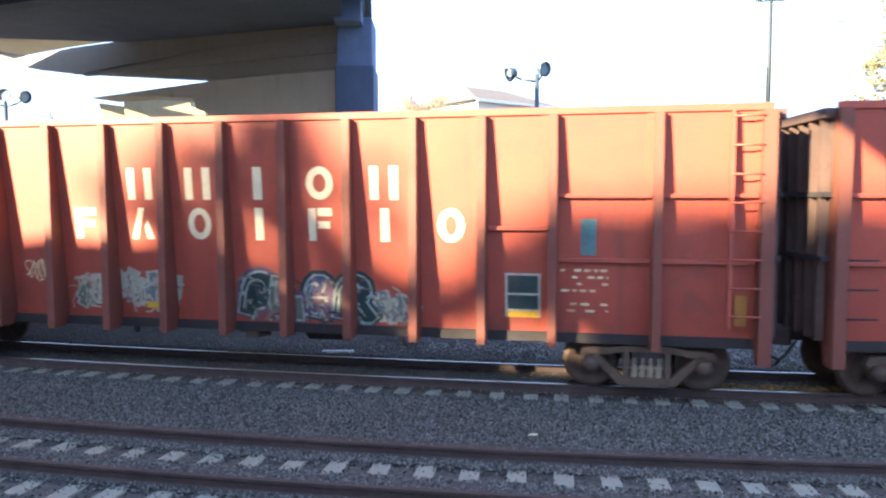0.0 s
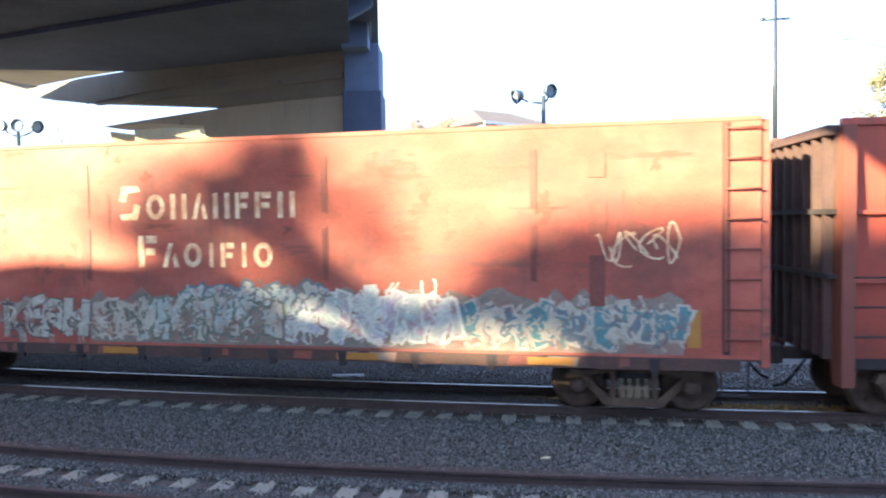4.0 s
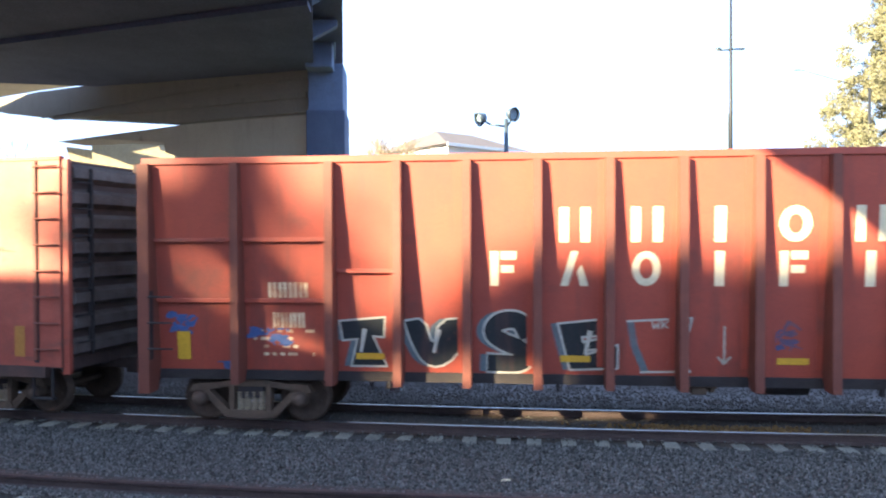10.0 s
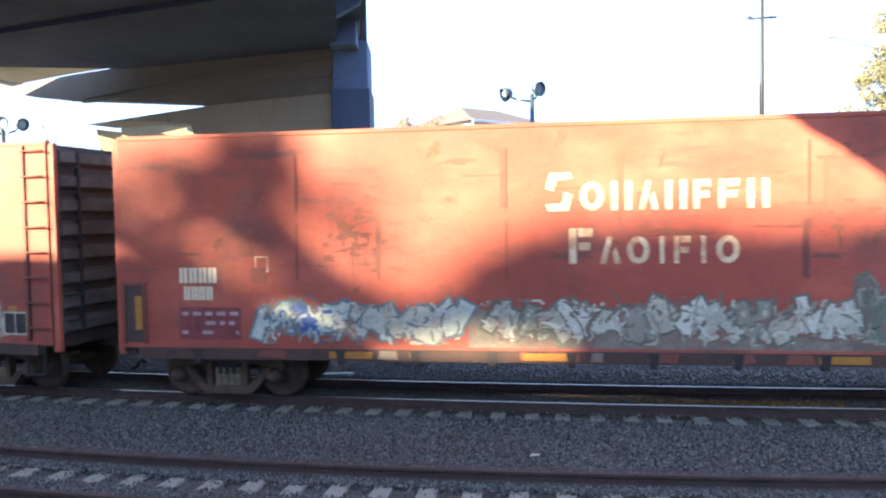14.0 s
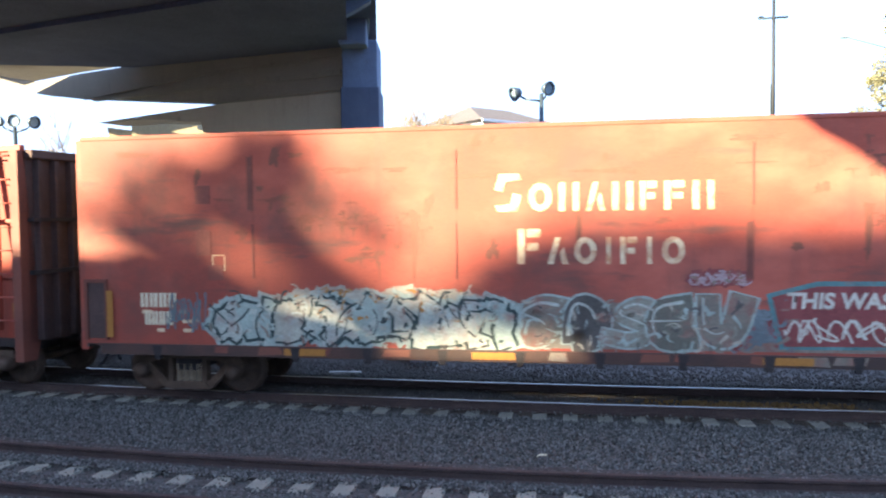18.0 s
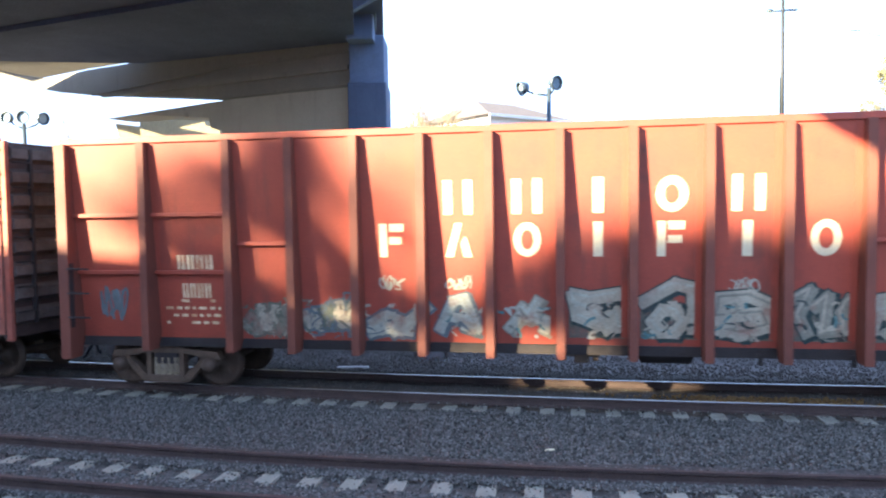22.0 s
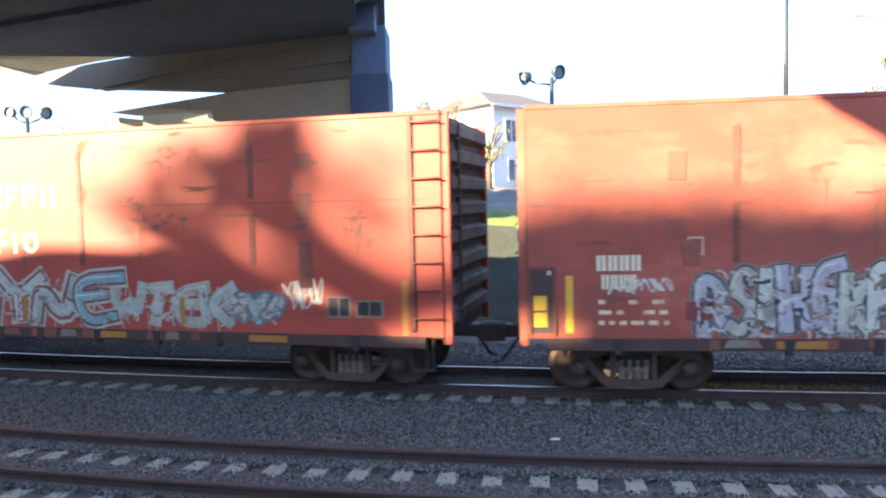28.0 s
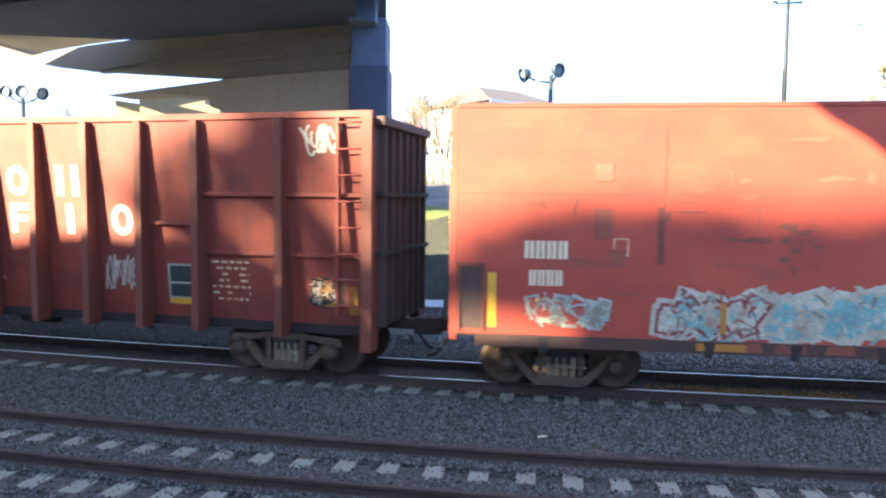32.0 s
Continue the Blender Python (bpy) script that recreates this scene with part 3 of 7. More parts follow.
def build_street_lamp(x, y, z, reach):
    root = thing("street_lamp", "slim street lamp arm reaching out of the conifer", "street lamp")
    z0 = float(ground_height(np.array(x + reach), np.array(y)))
    bm = bmesh.new()
    cyl(bm, (x + reach, y, z0), (x + reach, y, z - 0.9), 0.09, 0.06, 12)
    part("pole", bm, POLE, root)
    bm = bmesh.new()
    cyl(bm, (x + reach, y, z - 0.95), (x + 0.15, y, z - 0.02), 0.018, n=8)
    part("arm", bm, POLE, root)
    bm = bmesh.new()
    box(bm, x - 0.2, y - 0.09, z - 0.05, x + 0.2, y + 0.09, z + 0.02, bevel=0.02)
    part("luminaire", bm, SLEEVE, root)


build_street_lamp(18.95, 35.0, 11.47, 3.6)


# ---- houses ----
def build_window(root, x, y, z, w, h, normal_y=-1):
    bm = bmesh.new()
    for a in ((x - w / 2 - 0.07, z - 0.07, x + w / 2 + 0.07, z), (x - w / 2 - 0.07, z + h, x + w / 2 + 0.07, z + h + 0.07), (x - w / 2 - 0.07, z, x - w / 2, z + h), (x + w / 2, z, x + w / 2 + 0.07, z + h), (x - 0.03, z, x + 0.03, z + h)):
        box(bm, a[0], y - 0.06, a[1], a[2], y + 0.02, a[3])
    win = part("window", bm, WHITE, root, "white window frame")
    bm = bmesh.new()
    box(bm, x - w / 2, y - 0.015, z, x + w / 2, y + 0.01, z + h)
    part("pane", bm, PANE, win)


def build_house(x0, x1, y0, y1, base, eave, ridge, roof_mat, label, windows, ridge_ends=None, wall_mat=None):
    root = thing("house", label, "house", "houses behind the tracks")
    bm = bmesh.new()
    box(bm, x0, y0, base - 1.0, x1, y1, eave)
    part("wall", bm, wall_mat or SIDING, root)
    bm = bmesh.new()
    e, cxm, ym = 0.5, (x0 + x1) / 2, (y0 + y1) / 2
    inset = min(x1 - x0, y1 - y0) / 2
    corner = [(x0 - e, y0 - e, eave), (x1 + e, y0 - e, eave), (x1 + e, y1 + e, eave), (x0 - e, y1 + e, eave)]
    if x1 - x0 >= y1 - y0:
        ra, rb = ridge_ends or (x0 + inset, x1 - inset)
        top = [(ra, ym, ridge), (rb, ym, ridge)]
        order = [(0, 1, 5, 4), (1, 2, 5), (2, 3, 4, 5), (3, 0, 4)]
    else:
        top = [(cxm, y0 + inset, ridge), (cxm, y1 - inset, ridge)]
        order = [(0, 1, 4), (1, 2, 5, 4), (2, 3, 5), (3, 0, 4, 5)]
    vs = [bm.verts.new(p) for p in corner + top]
    for q in order:
        bm.faces.new([vs[i] for i in q])
    bm.faces.new([vs[i] for i in (3, 2, 1, 0)])
    part("roof", bm, roof_mat, root)
    bm = bmesh.new()
    box(bm, x0 - e - 0.02, y0 - e - 0.1, eave - 0.16, x1 + e + 0.02, y0 - e + 0.02, eave + 0.02)
    part("gutter", bm, WHITE, root)
    for wx, wz, w, h in windows:
        build_window(root, wx, y0, wz, w, h)
    return root


def turned(thing_root, x, y, degrees):
    """Turn a thing about an upright line through x, y."""
    thing_root.matrix_basis = pose(x, y, 0, 0, 0, degrees) @ pose(-x, -y, 0)


turned(build_house(2.9, 10.8, 52.0, 59.5, 3.7, 10.0, 11.55, ROOF_BROWN, "two-storey white house with a brown hip roof", [(4.6, 7.5, 1.1, 1.5), (7.2, 7.5, 1.1, 1.5), (9.6, 7.5, 1.0, 1.5), (4.9, 4.7, 1.2, 1.5), (7.4, 4.7, 0.95, 1.7), (9.7, 4.7, 1.0, 1.5)], (4.9, 8.8)), 2.9, 52.0, 38)
build_house(10.1, 17.2, 57.5, 65.5, 4.4, 7.7, 9.7, SHINGLE, "low blue-grey house with a shingled roof down the street", [(11.2, 5.0, 1.0, 1.5), (13.4, 5.0, 1.0, 1.5), (15.8, 5.0, 1.0, 1.5)], wall_mat=GREY_SIDING)
bm = bmesh.new()
prism(bm, [(10.7, 57.0, 7.55), (12.5, 57.0, 7.55), (11.6, 57.0, 9.1)], (0, 3.0, 0))
tagged(part("dormer", bm, GREY_SIDING, bpy.data.objects["house.001"]), "blue-grey gable over the porch")
bm = bmesh.new()
for a, b in (((10.6, 7.5), (11.6, 9.2)), ((11.6, 9.2), (12.6, 7.5))):
    prism(bm, [(a[0], 56.9, a[1]), (b[0], 56.9, b[1]), (b[0], 56.9, b[1] + 0.18), (a[0], 56.9, a[1] + 0.18)], (0, 0.12, 0))
part("gable_trim", bm, WHITE, bpy.data.objects["house.001"], "white gable trim")


def build_porch(x0, x1, y, base, top):
    root = thing("porch", "white-posted porch in front of the blue-grey house", "porch")
    bm = bmesh.new()
    prism(bm, [(x0 - 0.2, y - 0.2, top), (x1 + 0.2, y - 0.2, top), (x1 + 0.2, y + 2.0, top + 0.5), (x0 - 0.2, y + 2.0, top + 0.5)], (0, 0, 0.12))
    part("roof", bm, SHINGLE, root)
    n = 3
    for i in range(n):
        bm = bmesh.new()
        x = x0 + (x1 - x0) * i / (n - 1)
        box(bm, x - 0.11, y - 0.11, base, x + 0.11, y + 0.11, top, bevel=0.02)
        box(bm, x - 0.17, y - 0.17, top - 0.15, x + 0.17, y + 0.17, top)
        part("post", bm, WHITE, root)
    bm = bmesh.new()
    box(bm, x0, y, base - 0.3, x1, y + 2.2, base + 0.05)
    part("floor", bm, CONCRETE, root)


build_porch(9.95, 13.5, 55.2, 4.35, 6.3)


# ---- parked car, sign, guy post, litter ----
def build_parked_car(x, y):
    z = float(ground_height(np.array(x), np.array(y))) + 0.02
    root = thing("car", "white car parked on the street beyond the grass", "car")
    bm = bmesh.new()
    prism(bm, [(x - 0.95, y, z + 0.35), (x - 0.98, y, z + 0.9), (x - 0.8, y, z + 1.4), (x - 0.6, y, z + 1.5), (x + 0.6, y, z + 1.5), (x + 0.8, y, z + 1.4), (x + 0.98, y, z + 0.9), (x + 0.95, y, z + 0.35)], (0, 4.6, 0))
    body = part("body", bm, WHITE, root)
    bmesh_w = bmesh.new()
    prism(bmesh_w, [(x - 0.82, y - 0.01, z + 0.92), (x - 0.68, y - 0.01, z + 1.38), (x + 0.68, y - 0.01, z + 1.38), (x + 0.82, y - 0.01, z + 0.92)], (0, 0.02, 0))
    part("windscreen", bmesh_w, PANE, body)
    for dx in (-0.75, 0.75):
        bm = bmesh.new()
        cyl(bm, (x + dx, y - 0.03, z + 0.75), (x + dx, y + 0.05, z + 0.75), 0.12, n=14)
        part("headlight", bm, LENS_GLASS, body)
        for dy in (0.8, 3.7):
            bm = bmesh.new()
            cyl(bm, (x + dx - 0.1, y + dy, z + 0.33), (x + dx + 0.1, y + dy, z + 0.33), 0.33, n=18)
            part("wheel", bm, BLACK, root)
    bm = bmesh.new()
    box(bm, x - 0.98, y - 0.12, z + 0.32, x + 0.98, y + 0.02, z + 0.52, bevel=0.03)
    part("bumper", bm, LAMP_DARK, root)


build_parked_car(17.3, 50.0)


def build_sign(x, y):
    z = float(ground_height(np.array(x), np.array(y)))
    root = thing("road_sign", "white square road sign on a thin post", "sign")
    bm = bmesh.new()
    cyl(bm, (x, y, z), (x, y, z + 2.9), 0.035, n=10)
    part("post", bm, POLE, root)
    bm = bmesh.new()
    box(bm, x - 0.38, y - 0.06, z + 2.1, x + 0.38, y - 0.03, z + 2.9, bevel=0.01)
    part("panel", bm, WHITE, root)


build_sign(19.2, 48.5)
bm = bmesh.new()
cyl(bm, (8.3, 21.7, 0.7), (10.6, 27.4, 4.9), 0.035, n=10)
tagged(part("guy_wire_guard", bm, WHITE), "white plastic guard on a slanting guy wire", "guy wire")
bm = bmesh.new()
cyl(bm, (3.2, 36.7, 3.0), (3.2, 36.7, 6.0), 0.05, n=10)
tagged(part("bollard_post", bm, WHITE), "thin white post on the grass verge", "post")
bm = bmesh.new()
cyl(bm, (12.45, 36.7, 3.0), (12.43, 36.7, 5.3), 0.09, 0.07, n=10)
tagged(part("bollard_post", bm, WHITE), "thin white post in front of the parked car", "post")
bm = bmesh.new()
box(bm, -2.55, 16.2, -0.2, -1.85, 16.3, -0.14, bevel=0.015)
tagged(part("litter", bm, WHITE), "long white plastic scrap lying on the far ballast", "litter")
bm = bmesh.new()
prism(bm, [(1.32, 10.43, -0.19), (1.43, 10.41, -0.175), (1.46, 10.43, -0.17), (1.36, 10.46, -0.18)], (0, 0, 0.025))
tagged(part("litter", bm, CREAM), "scrap of white paper lying on the ballast", "litter")


def build_cabinet(x, y):
    z = float(ground_height(np.array(x), np.array(y)))
    root = thing("signal_cabinet", "pale blue-grey trackside cabinet at the foot of the bank", "cabinet")
    bm = bmesh.new()
    box(bm, x - 0.34, y - 0.25, z - 0.05, x + 0.34, y + 0.25, z + 0.95, bevel=0.03)
    body = part("body", bm, CABINET, root)
    bm = bmesh.new()
    box(bm, x - 0.30, y - 0.275, z + 0.08, x + 0.30, y - 0.245, z + 0.88, bevel=0.01)
    part("door", bm, CABINET, body)
    bm = bmesh.new()
    box(bm, x + 0.2, y - 0.30, z + 0.45, x + 0.24, y - 0.27, z + 0.58)
    part("handle", bm, GRIME, body)
    bm = bmesh.new()
    prism(bm, [(x - 0.40, y - 0.31, z + 0.95), (x + 0.40, y - 0.31, z + 0.95), (x + 0.40, y + 0.31, z + 1.03), (x - 0.40, y + 0.31, z + 1.03)], (0, 0, 0.05))
    part("lid", bm, CABINET, root)
    bm = bmesh.new()
    box(bm, x - 0.42, y - 0.33, z - 0.3, x + 0.42, y + 0.33, z + 0.0)
    part("plinth", bm, CONCRETE, root)


build_cabinet(-0.5, 18.3)


# ---- trees ----
def build_bare_tree(x, y, height, spread, stems, label, seed):
    """Pale leafless stems that fork three times."""
    rng = random.Random(seed)
    z0 = float(ground_height(np.array(x), np.array(y)))
    root = thing("bare_tree", label, "tree", "bare trees behind the tracks")

    def grow(bm, p, way, length, r, depth):
        q = p + way * length
        cyl(bm, p, q, r, r * 0.7, 6)
        if depth == 0:
            return
        for _ in range(3 if depth > 1 else 2):
            turn = Vector((rng.uniform(-1, 1), rng.uniform(-1, 1), rng.uniform(-0.2, 0.5))) * 0.62
            grow(bm, p + way * length * rng.uniform(0.6, 1.0), (way + turn).normalized(), length * rng.uniform(0.55, 0.75), r * 0.58, depth - 1)
    for i in range(stems):
        bm = bmesh.new()
        a = Vector((x + rng.uniform(-1, 1) * spread, y + rng.uniform(-1, 1) * spread, z0 - 0.1))
        grow(bm, a, Vector((rng.uniform(-0.18, 0.18), rng.uniform(-0.18, 0.18), 1)).normalized(), height * rng.uniform(0.38, 0.5), 0.085, 4)
        part("stem", bm, PALE_BARK, root)
    return root


build_bare_tree(-1.1, 46.0, 6.0, 0.9, 6, "sunlit thicket of pale leafless stems", 41)
build_bare_tree(-2.6, 47.5, 6.6, 0.6, 3, "thin pale leafless tree beside the thicket", 42)
build_bare_tree(-0.2, 50.2, 7.0, 0.5, 3, "thin pale leafless tree beside the white house", 43)
build_bare_tree(-28.6, 56.0, 6.8, 0.5, 3, "thin leafless tree beside the far mast", 44)
def leaf_cloud(verts, faces, rng, centre, radius, count, size, squash=1.0):
    for i in range(count):
        d = rng.normal(0, 1, 3)
        d = d / np.linalg.norm(d) * radius * rng.uniform(0.35, 1.0) ** 0.6
        c = np.array(centre) + d * (1, 1, squash)
        u, v = rng.normal(0, 1, 3), rng.normal(0, 1, 3)
        u = u / np.linalg.norm(u) * size * rng.uniform(0.6, 1.3)
        v = v / np.linalg.norm(v) * size * rng.uniform(0.4, 0.9)
        k = len(verts)
        verts += [(c - u).tolist(), (c - v).tolist(), (c + u).tolist(), (c + v).tolist()]
        faces.append((k, k + 1, k + 2, k + 3))


def build_tree(name, x, y, trunk_top, clumps, leaf_size, per, mat, label, seed, limbs=True, squash=0.8):
    """clumps: places and radii of the foliage masses."""
    rng = np.random.default_rng(seed)
    z0 = float(ground_height(np.array(x), np.array(y)))
    root = thing(name, label, "tree")
    bm = bmesh.new()
    cyl(bm, (x, y, z0 - 0.2), (x, y, trunk_top * 0.6 + z0 * 0.4), 0.24, 0.16, 12)
    cyl(bm, (x, y, trunk_top * 0.6 + z0 * 0.4), (x, y, trunk_top), 0.16, 0.05, 10)
    if limbs:
        for cx, cy, cz, r in clumps:
            zb = min(max(z0 + (cz - z0) * 0.6, z0 + 1.2), trunk_top)
            cyl(bm, (x, y, zb), (cx, cy, cz), 0.07, 0.02, 7)
    part("trunk", bm, BARK, root)
    verts, faces = [], []
    for cx, cy, cz, r in clumps:
        leaf_cloud(verts, faces, rng, (cx, cy, cz), r, int(per * r * r), leaf_size, squash)
    me = bpy.data.meshes.new("crown")
    me.from_pydata(verts, [], faces)
    me.materials.append(mat)
    part("crown", me, None, root)
    return root


def conifer_clumps(x, y, z0, z1, r0, seed):
    rng = random.Random(seed)
    out = []
    k = 0
    z = z0
    while z < z1:
        f = 1 - (z - z0) / (z1 - z0)
        rr = r0 * f + 0.3
        n = max(4, int(rr * 4.6))
        for i in range(n):
            a = k + 6.283 * i / n + rng.uniform(-0.3, 0.3)
            d = rr * rng.uniform(0.35, 1.0)
            out.append((x + d * math.cos(a), y + d * math.sin(a), z + rng.uniform(-0.3, 0.3), 0.45 + 0.3 * f * rng.random()))
        z += 0.62
        k += 1.1
    return out


build_tree("conifer", 25.6, 37.3, 19.5, conifer_clumps(25.6, 37.3, 4.6, 20.0, 5.2, 3), 0.062, 1700, NEEDLES, "tall sunlit conifer beside the street", 11, limbs=False)
def round_clumps(x, y, z, r, n, seed, cr):
    rng = random.Random(seed)
    return [(x + r * rng.uniform(-1, 1), y + r * rng.uniform(-0.8, 0.8), z + r * rng.uniform(-0.7, 0.7), cr * rng.uniform(0.6, 1.2)) for i in range(n)]


build_tree("street_tree", 2.25, 45.4, 7.0, round_clumps(2.25, 45.4, 7.0, 1.2, 18, 5, 0.55), 0.08, 130, LEAF_YELLOW, "small tree with sparse yellow autumn leaves", 12)
build_tree("street_tree", 10.15, 46.6, 6.2, round_clumps(10.15, 46.6, 6.2, 0.75, 14, 6, 0.42), 0.08, 120, LEAF_YELLOW, "small tree with sparse yellow autumn leaves", 13)
build_tree("street_tree", 13.2, 60.6, 10.5, round_clumps(13.2, 60.6, 9.6, 1.4, 10, 7, 0.4), 0.06, 90, LEAF_YELLOW, "nearly bare tree showing above the wagons", 14)
build_tree("street_tree", 16.0, 64.0, 8.5, round_clumps(16.5, 64.0, 7.4, 2.0, 18, 8, 0.8), 0.1, 110, LEAF, "dark green tree beyond the street", 15)

# ---- behind the camera: unseen shapes added to shade the tracks ----
def sunward(x, y, z, y_to):
    """The place on the plane y = y_to from which the sun's ray comes to a point."""
    d = (y - y_to) / LIGHT.y
    return x - LIGHT.x * d, y_to, z - LIGHT.z * d


# Unseen wall, added; its uneven top sets where sun reaches the cars.
bm = bmesh.new()
prism(bm, [(-80, -7.0, -0.5), (-80, -7.0, 15.1), (-34, -7.0, 14.7), (-30.8, -7.0, 14.25), (-28.3, -7.0, 13.2), (-26.4, -7.0, 12.7), (-25.3, -7.0, 12.0), (-21.3, -7.0, 11.72), (-20.3, -7.0, 12.6), (-9.5, -7.0, 12.6), (-9.5, -7.0, -0.5)], (0, 0.6, 0))
tagged(part("wall_rear", bm, STUCCO), "unseen wall added behind the camera to shade the tracks", "wall", kind="structure")
# Unseen slab, added; its outline follows the wanted shadow edge back towards the sun.
bm = bmesh.new()
prism(bm, [(-11.34, -6.77, 11.0), (-9.84, -2.77, 11.0), (-9.15, -1.60, 11.0), (-8.84, -1.08, 11.0), (-8.38, -0.13, 11.0), (-8.24, 0.42, 11.0), (-8.05, 0.75, 11.0), (-7.9, 2.20, 11.0), (-4.50, 2.20, 11.0), (-4.50, -6.77, 11.0)], (0, 0, 0.09))
tagged(part("roof_canopy", bm, CONCRETE), "unseen slab added to cast the upper-right shadow on the train", "canopy", kind="structure")
# Unseen foliage, added: each spot (along, up, radius) is a shade patch on the train.
for seed, thick, spots in ((21, 1500, [(-9.6, 2.75, 0.45), (-8.9, 2.75, 0.45), (-10.9, 2.45, 0.7), (-10.05, 2.55, 0.75), (-9.3, 2.4, 0.7), (-8.46, 2.25, 0.75), (-7.65, 2.15, 0.75), (-6.44, 1.95, 0.8), (-5.2, 1.9, 0.8), (-11.9, 1.75, 0.65), (-13.2, 1.65, 0.6), (-14.2, 1.4, 0.6), (-10.4, 1.5, 0.8), (-8.9, 1.4, 0.8), (-7.2, 1.3, 0.8), (-11.2, 2.2, 0.6), (-10.3, 2.75, 0.45), (-9.0, 2.7, 0.5), (-7.9, 2.6, 0.5), (-6.8, 2.5, 0.6), (-5.6, 2.5, 0.7), (-9.7, 1.9, 0.8), (-8.0, 1.8, 0.8), (-12.2, 2.5, 0.4), (-11.4, 2.75, 0.45), (-10.7, 3.0, 0.4), (-9.6, 2.95, 0.45), (-8.6, 2.9, 0.5), (-7.4, 2.75, 0.55), (-6.2, 2.75, 0.6), (-5.0, 2.7, 0.7), (-12.6, 1.9, 0.5)]),
                    (22, 950, [(-16.5, 4.75, 0.4), (-15.7, 4.8, 0.38), (-16.3, 4.3, 0.46), (-15.65, 4.55, 0.42), (-15.9, 3.75, 0.45), (-15.3, 3.95, 0.38), (-15.6, 3.1, 0.45), (-16.3, 2.9, 0.3), (-17.2, 3.9, 0.3), (-19.5, 3.5, 0.32), (-17.0, 3.3, 0.4), (-17.6, 2.9, 0.35), (-17.9, 3.3, 0.5), (-16.6, 3.5, 0.5), (-16.0, 2.9, 0.5), (-16.9, 4.2, 0.4), (-18.6, 3.0, 0.4), (-14.6, 3.4, 0.35), (-14.2, 3.9, 0.25), (-18.5, 3.9, 0.42), (-17.8, 4.3, 0.4), (-18.9, 3.3, 0.38), (-17.2, 3.6, 0.45), (-14.0, 2.9, 0.35)]),
                    (23, 950, [(-15.4, 2.4, 0.45), (-14.6, 2.3, 0.4), (-17.8, 2.2, 0.45), (-16.4, 1.7, 0.5), (-20.5, 1.2, 0.5), (-18.8, 1.5, 0.45), (-17.3, 2.6, 0.5), (-15.2, 2.7, 0.45), (-21.5, 1.3, 0.5), (-17.7, 2.0, 0.42), (-16.8, 1.95, 0.42), (-15.9, 2.0, 0.42), (-15.0, 1.85, 0.4), (-14.2, 2.1, 0.38), (-13.4, 1.75, 0.36), (-18.2, 1.5, 0.4), (-18.2, 2.7, 0.42), (-19.8, 1.3, 0.4), (-16.2, 1.45, 0.3), (-16.8, 2.3, 0.4)])):
    cl = []
    for s, z, r in spots:
        x, y, a = MAIN.at(s, 1.6)
        px, py, pz = sunward(x, y, z, -40.0)
        cl.append((px, py, pz, r))
    tx = sum(c[0] for c in cl) / len(cl)
    build_tree("shade_tree", tx, -40.0, min(c[2] for c in cl) - 0.3, cl, 0.14, thick, LEAF, "unseen tree added behind the camera to dapple the train", seed, limbs=False)

# ---- freight cars: local x is the way of travel, -y the side towards the camera, z up from the rail ----
CHARCOAL = spray("charcoal_spray_paint", (0.022, 0.028, 0.032), 0.0)
POOL = {}


def shared(key, maker):
    if key not in POOL:
        POOL[key] = maker()
    return POOL[key]


def lathe(bm, prof, centre, n=24, mi=0):
    """A profile of (radius, y) spun round the y axis."""
    rings = [[bm.verts.new((centre[0] + r * math.cos(2 * math.pi * i / n), centre[1] + y, centre[2] + r * math.sin(2 * math.pi * i / n))) for i in range(n)] for r, y in prof]
    for a, b in zip(rings, rings[1:]):
        for i in range(n):
            f = bm.faces.new((a[i], a[(i + 1) % n], b[(i + 1) % n], b[i]))
            f.smooth, f.material_index = True, mi


def wheelset_mesh():
    bm = bmesh.new()
    R = 0.45
    for sgn in (1, -1):
        prof = [(0.0, 0.80), (0.10, 0.80), (0.11, 0.765), (0.20, 0.745), (0.34, 0.755), (0.385, 0.785), (R, 0.785), (R + 0.004, 0.70), (R + 0.03, 0.685), (R + 0.03, 0.66), (0.38, 0.66), (0.34, 0.70), (0.2, 0.69), (0.1, 0.66)]
        lathe(bm, [(r, -sgn * y) for r, y in prof], (0, 0, 0))
        for i in range(3):
            a = 2.1 * i
            box(bm, 0.26 * math.cos(a) - 0.03, -sgn * 0.76 - 0.012, 0.26 * math.sin(a) - 0.03, 0.26 * math.cos(a) + 0.03, -sgn * 0.76 + 0.012, 0.26 * math.sin(a) + 0.03)
    cyl(bm, (0, -1.0, 0), (0, 1.0, 0), 0.085, n=14)
    return mesh_of(bm, "wheelset", WHEEL)


